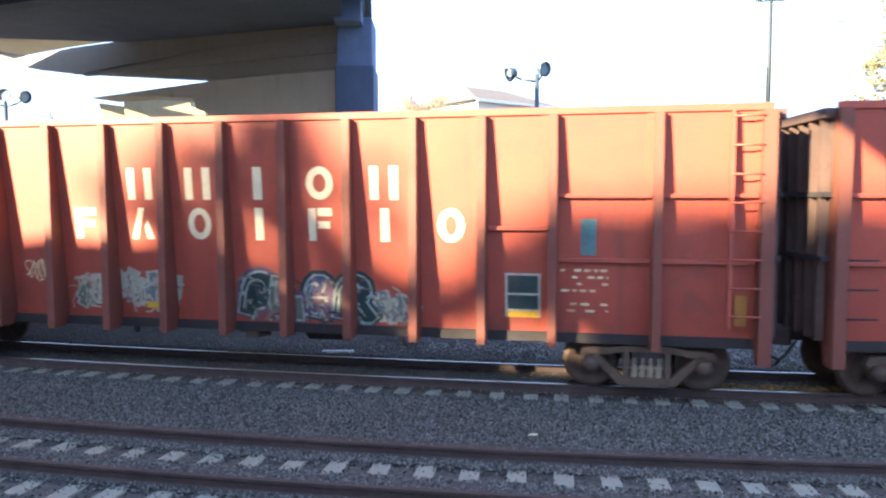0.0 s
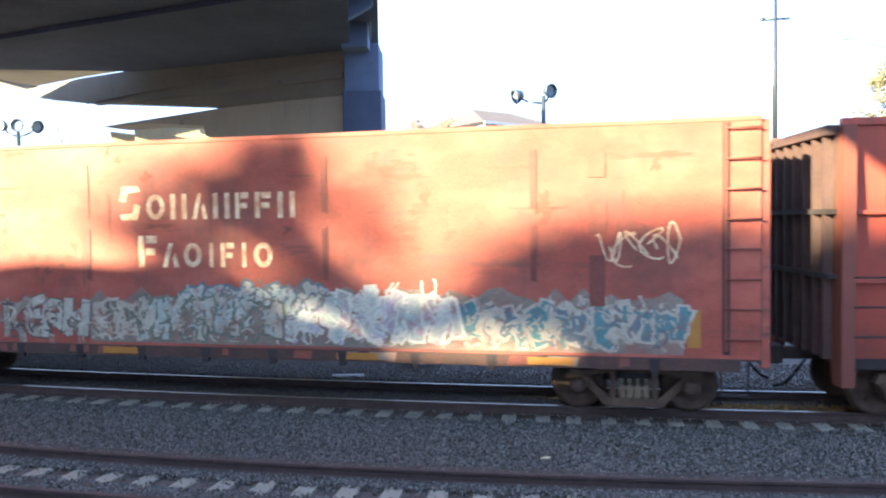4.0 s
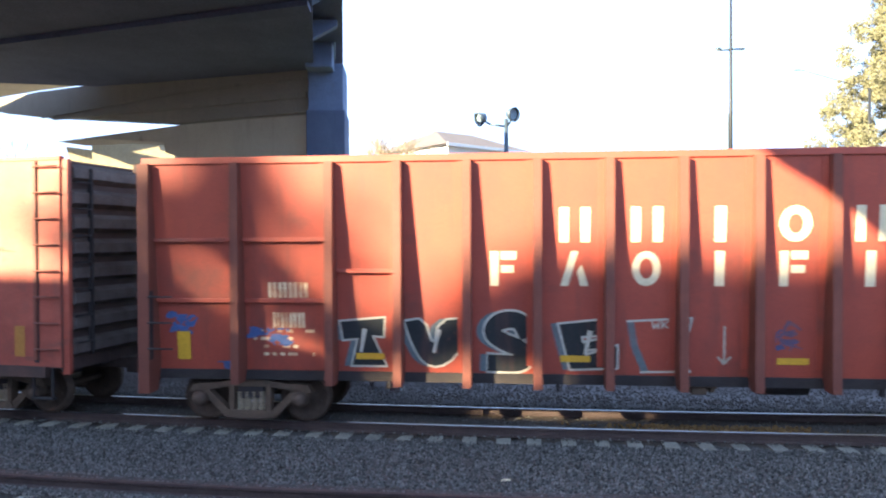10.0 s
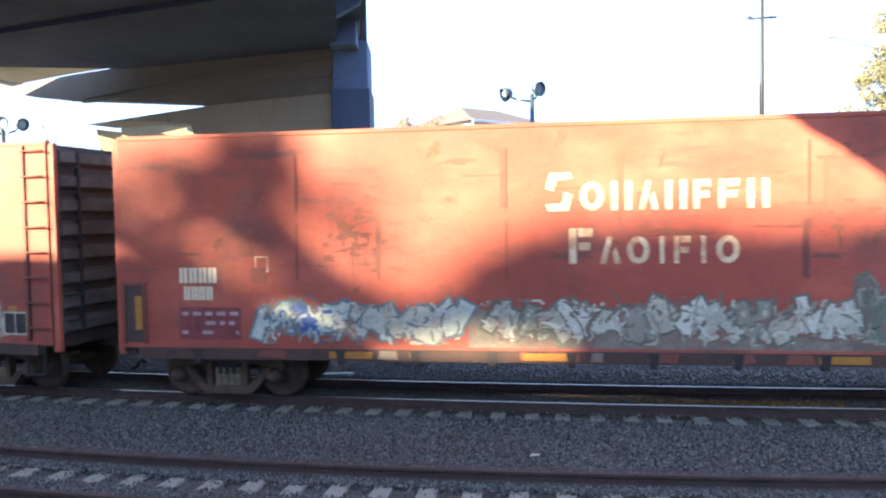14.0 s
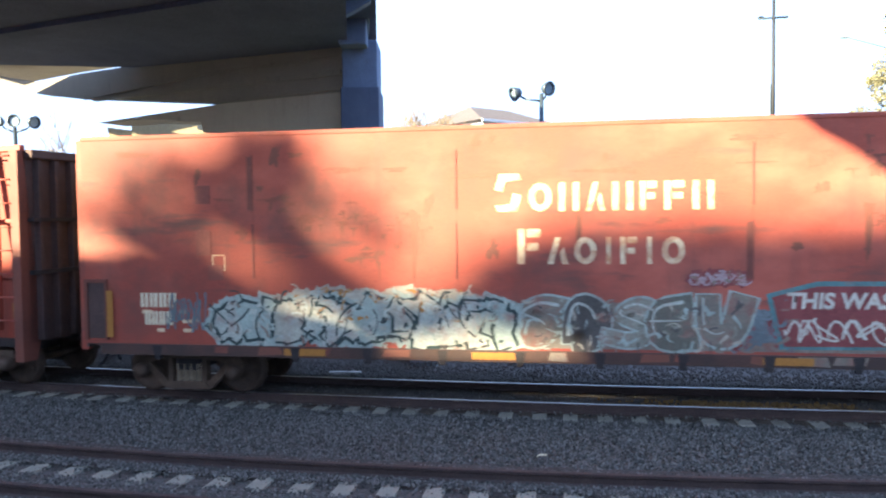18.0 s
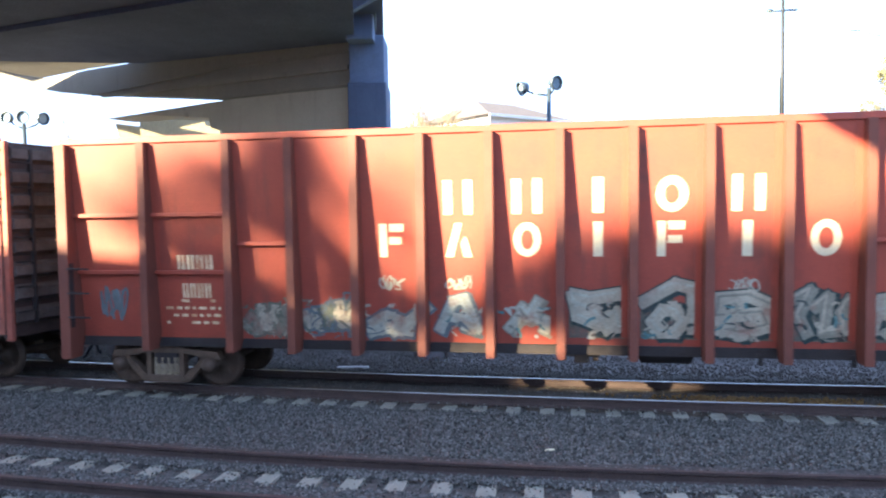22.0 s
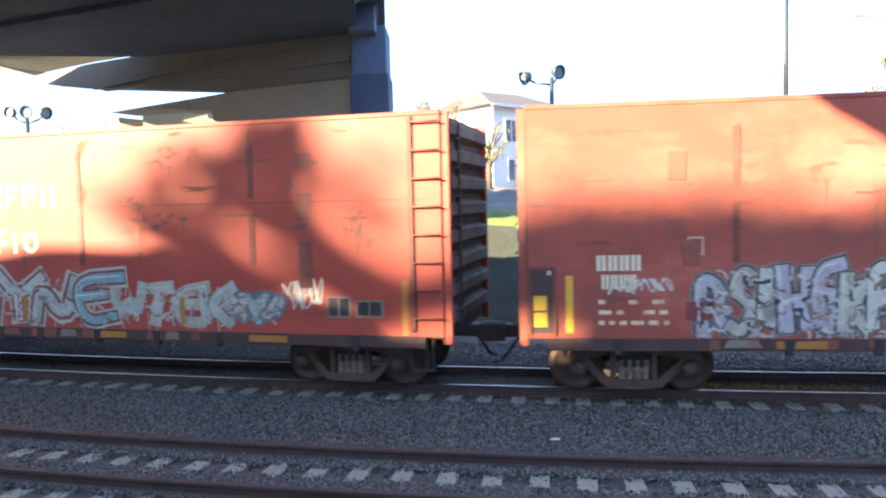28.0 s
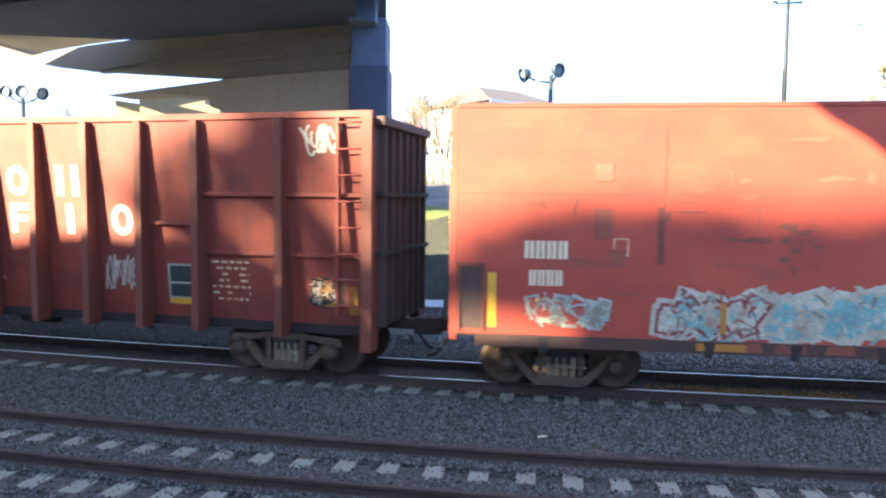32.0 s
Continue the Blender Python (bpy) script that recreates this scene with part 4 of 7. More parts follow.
def side_frame_mesh():
    bm = bmesh.new()
    def slab(pts, y0=-0.09, y1=0.09):
        prism(bm, [(x, y0, z) for x, z in pts], (0, y1 - y0, 0))
    slab([(-1.12, 0.58), (-1.05, 0.72), (-0.62, 0.74), (-0.30, 0.80), (0.30, 0.80), (0.62, 0.74), (1.05, 0.72), (1.12, 0.58), (0.82, 0.60), (0.5, 0.66), (0.3, 0.68), (-0.3, 0.68), (-0.5, 0.66), (-0.82, 0.60)])
    for s in (1, -1):
        slab([(s * 0.96, 0.64), (s * 0.80, 0.64), (s * 0.38, 0.25), (s * 0.30, 0.12), (s * 0.45, 0.12)][::s], -0.09, 0.08)
        slab([(s * 0.38, 0.70), (s * 0.29, 0.70), (s * 0.29, 0.20), (s * 0.38, 0.20)][::s], -0.10, 0.07)
        slab([(s * 1.06, 0.60), (s * 0.98, 0.36), (s * 0.92, 0.36), (s * 0.94, 0.60)][::s], -0.07, 0.07)
    slab([(-0.42, 0.18), (-0.30, 0.12), (0.30, 0.12), (0.42, 0.18), (0.36, 0.26), (-0.36, 0.26)], -0.12, 0.12)
    return mesh_of(bm, "side_frame", FRAME_RUST)


def spring_mesh():
    bm = bmesh.new()
    n, turns = 48, 8
    pts = [(0.046 * math.cos(2 * math.pi * turns * i / n), 0.046 * math.sin(2 * math.pi * turns * i / n), 0.24 + 0.34 * i / n) for i in range(n + 1)]
    for a, b in zip(pts, pts[1:]):
        cyl(bm, a, b, 0.018, n=5)
    return mesh_of(bm, "spring", SPRING_STEEL)


def bearing_mesh():
    bm = bmesh.new()
    lathe(bm, [(0.0, -0.16), (0.07, -0.16), (0.12, -0.12), (0.14, -0.08), (0.14, 0.08)], (0, 0, 0), 16)
    return mesh_of(bm, "bearing", WHEEL)


def bolster_mesh():
    bm = bmesh.new()
    box(bm, -0.24, -1.12, 0.46, 0.24, 1.12, 0.70, bevel=0.03)
    box(bm, -0.35, -0.35, 0.70, 0.35, 0.35, 0.95)
    return mesh_of(bm, "bolster", GRIME)


def build_truck(car, x):
    truck = part("truck", shared("bolster", bolster_mesh), None, car, "rusty two-axle truck")
    truck.location = (x, 0, 0)
    sets = []
    for s in (-1, 1):
        fr = part("side_frame", shared("frame", side_frame_mesh), None, truck)
        fr.location = (0, s * 1.04, 0)
        for dx in (-0.195, -0.065, 0.065, 0.195):
            sp = part("spring", shared("spring", spring_mesh), None, truck)
            sp.location = (dx, s * 1.07, 0)
        for dx in (-0.91, 0.91):
            be = part("bearing", shared("bearing", bearing_mesh), None, truck)
            be.location, be.scale = (dx, s * 1.12, 0.46), (1, -s, 1)
    for dx in (-0.91, 0.91):
        w = part("wheelset", shared("wheelset", wheelset_mesh), None, truck, "rusty wheels on an axle")
        w.location = (dx, 0, 0.45)
        sets.append((w, dx))
    return sets


def coupler_mesh():
    bm = bmesh.new()
    box(bm, -0.6, -0.09, 0.78, 0.46, 0.09, 0.98, bevel=0.02)
    prism(bm, [(0.42, -0.20, 0.72), (0.67, -0.22, 0.72), (0.74, -0.10, 0.72), (0.62, -0.04, 0.72), (0.62, 0.06, 0.72), (0.78, 0.12, 0.72), (0.72, 0.2, 0.72), (0.42, 0.16, 0.72)], (0, 0, 0.3))
    return mesh_of(bm, "coupler", RUST)


def hose_mesh():
    bm = bmesh.new()
    pts = [(0.15, 0.42, 0.85), (0.32, 0.44, 0.62), (0.48, 0.40, 0.42), (0.62, 0.30, 0.36)]
    for a, b in zip(pts, pts[1:]):
        cyl(bm, a, b, 0.028, n=8)
    return mesh_of(bm, "air_hose", BLACK)


def running_gear(car, half, tc):
    """Trucks, couplers, hoses and the centre sill under a body."""
    sets = build_truck(car, -tc) + build_truck(car, tc)
    for s in (1, -1):
        c = part("coupler", shared("coupler", coupler_mesh), None, car)
        c.matrix_basis = pose(s * (half - 0.05), 0, 0, 0, 0, 0 if s > 0 else 180)
        h = part("air_hose", shared("hose", hose_mesh), None, car)
        h.matrix_basis = pose(s * (half - 0.05), 0, 0, 0, 0, 0 if s > 0 else 180)
    def sill():
        bm = bmesh.new()
        box(bm, -half + 0.1, -0.32, 0.86, half - 0.1, 0.32, 1.1)
        for i in range(9):
            x = -6.0 + 1.5 * i
            box(bm, x - 0.06, -1.1, 0.94, x + 0.06, 1.1, 1.08)
        return mesh_of(bm, "centre_sill", GRIME)
    part("centre_sill", shared(("sill", half), sill), None, car)
    return sets


def ladder(car, x0, x1, y, z0, z1, rungs, mat, stile_mat, both=True):
    bm = bmesh.new()
    box(bm, x0 - 0.03, y - 0.02, z0, x0 + 0.03, y + 0.10, z1)
    if both:
        box(bm, x1 - 0.025, y - 0.02, z0, x1 + 0.025, y + 0.10, z1)
    lad = part("ladder", bm, stile_mat, car, "side ladder with thin steel rungs")
    def rung():
        b = bmesh.new()
        cyl(b, (x0, y - 0.05, 0), (x1, y - 0.05, 0), 0.016, n=8)
        return mesh_of(b, "rung", mat)
    me = shared(("rung", x0, x1, y, mat.name), rung)
    for i in range(rungs):
        r = part("rung", me, None, lad)
        r.location = (0, 0, z0 + 0.2 + (z1 - z0 - 0.3) * i / (rungs - 1))


# -- paint on the sides --
def skin(bm, pts, surf, lift, mi):
    """A thin coat of paint with the outline pts (along, up) on the surface y = surf(z)."""
    vs = [bm.verts.new((u, surf(z) - lift, z)) for u, z in pts]
    try:
        f = bm.faces.new(vs)
        f.material_index = mi
        f.normal_update()
        if f.normal.y > 0:
            f.normal_flip()
    except ValueError:
        pass


def paint_part(name, bm, mats, car, label=""):
    me = bpy.data.meshes.new(name)
    bm.to_mesh(me)
    bm.free()
    for m in mats:
        me.materials.append(m)
    return part(name, me, None, car, label)


def plate(u0, z0, u1, z1):
    return [(u0, z0), (u1, z0), (u1, z1), (u0, z1)]


def mark(kind, u, z, w, h):
    """Outlines of one plain mark of a painted company sign: bar, two bars, disc, wedge, block or leaning block."""
    if kind == "bar":
        return [plate(u - w * 0.17, z, u + w * 0.17, z + h)]
    if kind == "pair":
        return [plate(u - w / 2, z, u - w * 0.2, z + h), plate(u + w * 0.2, z, u + w / 2, z + h)]
    if kind == "disc":
        ring = lambda k: [(u + (w / 2 - k) * math.cos(0.2618 * i), z + h / 2 + (h / 2 - k) * math.sin(0.2618 * i)) for i in range(25)]
        outer, inner = ring(0.0), ring(w * 0.26)
        return [outer[a:b + 1] + inner[a:b + 1][::-1] for a, b in ((0, 12), (12, 24))]
    if kind == "wedge":
        return [[(u - w / 2, z), (u - w * 0.22, z), (u + w * 0.13, z + h), (u - w * 0.13, z + h)], [(u + w * 0.2, z), (u + w / 2, z), (u + w * 0.26, z + h * 0.62), (u + w * 0.09, z + h * 0.42)]]
    if kind == "block":
        return [plate(u - w / 2, z, u - w * 0.2, z + h), plate(u - w * 0.12, z + h * 0.76, u + w * 0.45, z + h), plate(u - w * 0.12, z + h * 0.38, u + w * 0.36, z + h * 0.6)]
    return [[(u - w * 0.5, z + h * 0.58), (u - w * 0.2, z + h * 0.52), (u - w * 0.1, z + h * 0.8), (u + w * 0.5, z + h * 0.84), (u + w * 0.4, z + h), (u - w * 0.34, z + h)], [(u + w * 0.5, z + h * 0.42), (u + w * 0.2, z + h * 0.48), (u + w * 0.1, z + h * 0.2), (u - w * 0.5, z + h * 0.16), (u - w * 0.4, z), (u + w * 0.34, z)]]


def sign(car, marks, surf, mat, label):
    """A company sign of plain marks, each a part."""
    for m in marks:
        for outline in mark(*m):
            bm = bmesh.new()
            skin(bm, outline, surf, 0.004, 0)
            paint_part("sign_mark", bm, [mat], car, label)


def stencil(car, u0, u1, z0, z1, rows, surf, seed, mat=None, name="stencilled_data", gap=0.45):
    """Rows of small plain bars in place of stencilled writing."""
    rng = random.Random(seed)
    bm = bmesh.new()
    hh = (z1 - z0) / rows
    for i in range(rows):
        u = u0
        while u < u1:
            w = rng.uniform(0.4, 1.3) * hh
            if rng.random() < 0.62:
                skin(bm, plate(u, z1 - (i + 1) * hh + hh * 0.32, min(u + w, u1), z1 - i * hh - hh * 0.28), surf, 0.004, 0)
            u += w + hh * gap
    tagged(paint_part(name, bm, [mat or CREAM], car), kind="stuff")


def fleet_bars(car, u0, u1, rows, surf, mat=None):
    """Rows (foot, top, inset) of plain stencil bars in place of the car's registration."""
    for z0, z1, du in rows:
        w = (u1 - u0 - 2 * du) / 4
        for i in range(4):
            bm = bmesh.new()
            a = u0 + du + i * w
            for x0, x1 in ((0.08, 0.42), (0.54, 0.9)):
                skin(bm, plate(a + w * x0, z0, a + w * x1, z1), surf, 0.005, 0)
            paint_part("registration_bar", bm, [mat or CREAM], car)


def blob(rng, u, z, w, h, n=9, jag=0.45):
    pts = []
    for i in range(n):
        a = 2 * math.pi * (i + rng.uniform(-0.38, 0.38)) / n
        c, s = math.cos(a), math.sin(a)
        k = 1.0 / max(abs(c), abs(s), 1e-3) ** 0.9 * rng.uniform(1 - jag, 1.05)
        pts.append((u + c * k * w / 2 + s * k * h * 0.12, z + s * k * h / 2))
    return pts


def stroke(bm, pts, width, surf, lift, mi):
    for (u0, z0), (u1, z1) in zip(pts, pts[1:]):
        du, dz = u1 - u0, z1 - z0
        n = math.hypot(du, dz) or 1
        ex, ez = du / n * width * 0.35, dz / n * width * 0.35
        px, pz = -dz / n * width / 2, du / n * width / 2
        skin(bm, [(u0 - ex + px, z0 - ez + pz), (u0 - ex - px, z0 - ez - pz), (u1 + ex - px, z1 + ez - pz), (u1 + ex + px, z1 + ez + pz)], surf, lift, mi)
        lift += 0.00015


def rounded(pts, times=2):
    """Cut the corners of a line, keeping its ends."""
    for i in range(times if len(pts) > 2 else 0):
        cut = [pts[0]]
        for (a, b), (c, d) in zip(pts, pts[1:]):
            cut += [(a * 0.75 + c * 0.25, b * 0.75 + d * 0.25), (a * 0.25 + c * 0.75, b * 0.25 + d * 0.75)]
        pts = cut + [pts[-1]]
    return pts


def ribbon(bm, pts, width, surf, lift, mi, taper=1.0):
    """One unbroken band of paint along a line, with square ends."""
    edge, n = [], len(pts)
    for i, (u, z) in enumerate(pts):
        (a, b), (c, d) = pts[max(i - 1, 0)], pts[min(i + 1, n - 1)]
        k = math.hypot(c - a, d - b) or 1
        du, dz = (c - a) / k, (d - b) / k
        if i in (0, n - 1):
            e = width * 0.3 * (-1 if i == 0 else 1)
            u, z = u + du * e, z + dz * e
        w = width / 2 * (1 + (taper - 1) * i / (n - 1))
        edge.append([bm.verts.new((p, surf(q) - lift, q)) for p, q in ((u - dz * w, z + du * w), (u + dz * w, z - du * w))])
    for (a, b), (c, d) in zip(edge, edge[1:]):
        f = bm.faces.new((b, d, c, a))
        f.material_index = mi


def flecks(bm, rng, u0, u1, z0, z1, count, surf, lift, picks):
    """Short curved dabs of other colours worked into a piece."""
    for i in range(count):
        u, z, a, r = rng.uniform(u0, u1), rng.uniform(z0, z1), rng.uniform(0, 6.28), rng.uniform(0.05, 0.2)
        bend = rng.uniform(-1.2, 1.2)
        line = [(u + r * k * math.cos(a + bend * k), min(max(z + r * k * math.sin(a + bend * k), z0), z1)) for k in (0, 0.4, 0.8, 1.2)]
        ribbon(bm, line, rng.uniform(0.02, 0.075), surf, lift + 0.00003 * i, rng.choice(picks), 0.5)


def limbs_of(rng):
    """Two or three random crooked or bowed strokes in a unit box."""
    out = []
    for q in range(rng.randrange(2, 4)):
        n = rng.randrange(3, 6) if q == 0 else rng.randrange(2, 4)
        up = rng.random() < 0.5
        pts = []
        for i in range(n):
            y = rng.uniform(0.62, 1.0) if up else rng.uniform(0.0, 0.38)
            pts.append((min(max((i + rng.uniform(-0.5, 0.5)) / (n - 1) if q == 0 else rng.random(), 0), 1), y if q == 0 else rng.random()))
            up = not up
        if rng.random() < 0.55 and n > 2:
            fine = []
            for k in range(1, n - 1):
                a, b, c = [((pts[k - 1][0] + pts[k][0]) / 2, (pts[k - 1][1] + pts[k][1]) / 2), pts[k], ((pts[k + 1][0] + pts[k][0]) / 2, (pts[k + 1][1] + pts[k][1]) / 2)]
                for f in (0.0, 0.33, 0.66, 1.0):
                    fine.append(tuple((1 - f) ** 2 * a[d] + 2 * f * (1 - f) * b[d] + f * f * c[d] for d in (0, 1)))
            pts = [pts[0]] + fine + [pts[-1]]
        out.append(pts)
    return out


def limb_coat(bm, lines, width, surf, lift, mi, lo, hi, rng):
    """Thick strokes with blunt, uneven ends and corners filled by small plates."""
    for line in lines:
        for (u0, z0), (u1, z1) in zip(line, line[1:]):
            du, dz = u1 - u0, z1 - z0
            n = math.hypot(du, dz) or 1
            a, b = width * rng.uniform(0.42, 0.55), width * rng.uniform(0.42, 0.62)
            ex, ez, px, pz = du / n * width * 0.36, dz / n * width * 0.36, -dz / n, du / n
            q = [(u0 - ex + px * a, z0 - ez + pz * a), (u0 - ex - px * a, z0 - ez - pz * a), (u1 + ex - px * b, z1 + ez - pz * b), (u1 + ex + px * b, z1 + ez + pz * b)]
            skin(bm, [(u, min(max(z, lo), hi)) for u, z in q], surf, lift, mi)
            lift += 0.00002


def graffiti(car, u0, u1, z0, z1, surf, fills, outline, seed, letters=None, halo=None, label="", fat=0.27, lean=0.12):
    """A spray-painted piece: crowded, interlocking thick-limbed shapes with halo, outline, fill, shading and shine."""
    rng = random.Random(seed)
    mats = [outline, halo or outline] + list(fills) + [WASH_GREY]
    n = max(1, round((letters or (u1 - u0) / 0.72) * 1.3))
    w, h = (u1 - u0) / n, z1 - z0
    lift = 0.003
    for k in range(n):
        a, hh = u0 + w * k - w * 0.22, h * rng.uniform(0.85, 1.0)
        fw = min(fat * h, w * 0.5)
        sl = rng.uniform(-lean, lean * 1.6)
        base = z0 + fw * 0.5 + rng.uniform(0, h - hh) * 0.6
        lines = [[(a + fw * 0.4 + (w * 1.44 - fw * 0.8) * x + sl * y * h, base + (hh - fw) * y) for x, y in line] for line in limbs_of(rng)]
        lines = [rounded(line, 1 if len(line) < 8 else 0) for line in lines]
        bm = bmesh.new()
        lo, hi = z0 - 0.04, z1 + 0.08
        st = rng.getstate()
        if halo:
            limb_coat(bm, lines, fw + 0.26, surf, lift, 1, lo, hi, rng)
            rng.setstate(st)
        limb_coat(bm, lines, fw + 0.11, surf, lift + 0.0003, 0, lo, hi, rng)
        rng.setstate(st)
        limb_coat(bm, lines, fw, surf, lift + 0.0006, 2 + k % len(fills), lo, hi, rng)
        for line in lines:
            for (p, q), (p1, q1) in zip(line, line[1:]):
                if rng.random() < 0.6:
                    f, g = rng.uniform(0.0, 0.4), rng.uniform(0.5, 1.0)
                    o = fw * rng.uniform(-0.25, 0.25)
                    stroke(bm, [(p + (p1 - p) * f + o, q + (q1 - q) * f), (p + (p1 - p) * g + o, q + (q1 - q) * g)], fw * rng.uniform(0.12, 0.4), surf, lift + 0.0009, 2 + rng.randrange(len(fills)))
        for q in range(3):
            x, y = a + w * rng.uniform(0.1, 1.2), z0 + h * rng.uniform(0.15, 0.85)
            dx, dy, bend = w * rng.uniform(-0.7, 0.7), h * rng.uniform(-0.6, 0.6), rng.uniform(-0.25, 0.25)
            curve = [(x + dx * f - bend * dy * 4 * f * (1 - f), min(max(y + dy * f + bend * dx * 4 * f * (1 - f), z0), z1)) for f in (0, 0.25, 0.5, 0.75, 1)]
            stroke(bm, curve, rng.uniform(0.018, 0.04), surf, lift + 0.0014 + 0.0001 * q, 0)
        for q in range(2):
            skin(bm, blob(rng, a + w * rng.uniform(0, 1.3), z0 + h * rng.uniform(0.05, 0.8), w * rng.uniform(0.08, 0.25), h * rng.uniform(0.04, 0.16), 8, 0.6), surf, lift + 0.0018, rng.choice((0, 2, 3 if len(fills) > 1 else 2)))
        if rng.random() < 0.5:
            c = a + w * rng.uniform(0.1, 0.9)
            skin(bm, blob(rng, c, z0 + h * rng.uniform(0.15, 0.9), w * 0.2, h * 0.12, 7, 0.4), surf, lift + 0.0012, rng.choice((0, 2)))
        flecks(bm, rng, a, a + w * 1.3, z0 + 0.02, z1 - h * 0.15, 9, surf, lift + 0.0022, [0, len(mats) - 1] + list(range(2, 2 + len(fills))))
        lift += 0.0004
        tagged(paint_part("graffiti", bm, mats, car, label), kind="stuff")


FORMS = {
    "C": [[(1, 0.85), (0.5, 1), (0, 0.6), (0.1, 0.1), (0.6, 0), (1, 0.2)]],
    "E": [[(1, 1), (0, 0.95), (0.1, 0), (1, 0.05)], [(0.05, 0.5), (0.8, 0.52)]],
    "F": [[(1, 0.95), (0, 1), (0.1, 0)], [(0.05, 0.5), (0.75, 0.55)]],
    "H": [[(0, 1), (0.08, 0)], [(1, 1), (0.92, 0)], [(0.05, 0.5), (0.95, 0.5)]],
    "J": [[(0.2, 1), (1, 1)], [(0.7, 1), (0.7, 0.2), (0.4, 0), (0, 0.2)]],
    "K": [[(0, 1), (0.05, 0)], [(1, 1), (0.1, 0.5), (1, 0)]],
    "N": [[(0, 0), (0.05, 1), (0.9, 0.05), (1, 1)]],
    "O": [[(0.3, 0), (0, 0.4), (0.25, 1), (0.75, 1), (1, 0.5), (0.7, 0), (0.3, 0)]],
    "A": [[(0, 0), (0.4, 1), (0.6, 1), (1, 0)], [(0.2, 0.38), (0.8, 0.38)]],
    "I": [[(0.4, 1), (0.5, 0.5), (0.45, 0)]],
    "L": [[(0.1, 1), (0.05, 0.1), (1, 0.05)]],
    "P": [[(0.1, 0), (0.05, 1), (0.7, 1), (1, 0.75), (0.75, 0.45), (0.1, 0.42)]],
    "R": [[(0, 0), (0, 1), (0.85, 0.9), (0.8, 0.55), (0.1, 0.5)], [(0.4, 0.5), (1, 0)]],
    "S": [[(1, 0.85), (0.5, 1), (0.05, 0.75), (0.5, 0.52), (0.95, 0.3), (0.5, 0), (0, 0.15)]],
    "T": [[(0, 0.95), (1, 1)], [(0.5, 0.95), (0.5, 0)]],
    "U": [[(0, 1), (0.1, 0.2), (0.5, 0), (0.9, 0.2), (1, 1)]],
    "W": [[(0, 1), (0.25, 0), (0.5, 0.7), (0.75, 0), (1, 1)]],
    "Y": [[(0, 1), (0.5, 0.5), (1, 1)], [(0.5, 0.5), (0.45, 0)]],
}


def piece(car, word, u0, u1, z0, z1, surf, fills, outline, seed, halo=None, fat=0.2, edge=0.07, rim=0.16, label="", shine=None, soft=2):
    """A spray-painted word: each letter with halo, outline, fill, dabs of other colours, shine and drips."""
    rng = random.Random(seed)
    mats = [outline, halo or outline] + list(fills) + [shine or WHITE_SPRAY, WASH_GREY, SAND]
    last = len(mats) - 1
    w, h, lift = (u1 - u0) / len(word), z1 - z0, 0.004
    for k, letter in enumerate(word):
        wide = fat * h * rng.uniform(0.9, 1.15)
        a, foot, lean = u0 + w * k, z0 + wide * 0.5 + rng.uniform(0, 0.06) * h, rng.uniform(-0.05, 0.14)
        hh, ww = h * rng.uniform(0.88, 1.0) - wide, w * rng.uniform(1.08, 1.3) - wide * 0.8
        lines = [rounded([(a + wide * 0.4 + (x + rng.uniform(-0.13, 0.13)) * ww + lean * y * h, foot + (y + rng.uniform(-0.09, 0.07)) * hh) for x, y in line], soft) for line in FORMS[letter]]
        swell = rng.uniform(0.75, 1.3)
        bm = bmesh.new()
        if halo:
            for line in lines:
                ribbon(bm, line, wide + rim + edge, surf, lift, 1, swell)
        for i, line in enumerate(lines):
            ribbon(bm, line, wide + edge, surf, lift + 0.0008 + 0.00004 * i, 0, swell)
        for i, line in enumerate(lines):
            ribbon(bm, line, wide - edge * 0.3, surf, lift + 0.0016 + 0.00004 * i, 2 + k % len(fills), swell)
        flecks(bm, rng, a, a + w, z0 + 0.02, z1 - h * 0.12, 15, surf, lift + 0.0022, list(range(2, 2 + len(fills))) + [last - 1, last])
        for line in lines:
            o = wide * 0.22
            ribbon(bm, [(p - o, q + o * 0.5) for p, q in line[:max(2, len(line) * 2 // 3)]], wide * rng.uniform(0.1, 0.2), surf, lift + 0.0028, last - 2, 0.4)
        flecks(bm, rng, a, a + w, z0 + 0.02, z1 - h * 0.2, 8, surf, lift + 0.0031, [0, 0, 1, last - 1])
        for q in range(2):
            x, drop = a + w * rng.random(), h * rng.uniform(0.05, 0.14)
            ribbon(bm, [(x, z0 + wide * 0.5), (x + 0.01, max(z0 - drop, 0.98))], rng.uniform(0.012, 0.03), surf, lift + 0.0034, 2 + rng.randrange(len(fills)))
        lift += 0.0012
        tagged(paint_part("graffiti", bm, mats, car, label), kind="stuff")


def lettering(car, text, u, z, size, surf_y, mat, label, slant=0.0):
    """A short painted word in the built-in type."""
    cu = bpy.data.curves.new("graffiti", "FONT")
    cu.body, cu.size, cu.shear = text, size, slant
    cu.offset = 0.012
    tmp = new("graffiti", cu)
    me = bpy.data.meshes.new_from_object(tmp)
    bpy.data.objects.remove(tmp)
    me.materials.clear()
    me.materials.append(mat)
    ob = part("graffiti", me, None, car, label)
    ob.matrix_basis = pose(u, surf_y, z, 90, 0, 0)


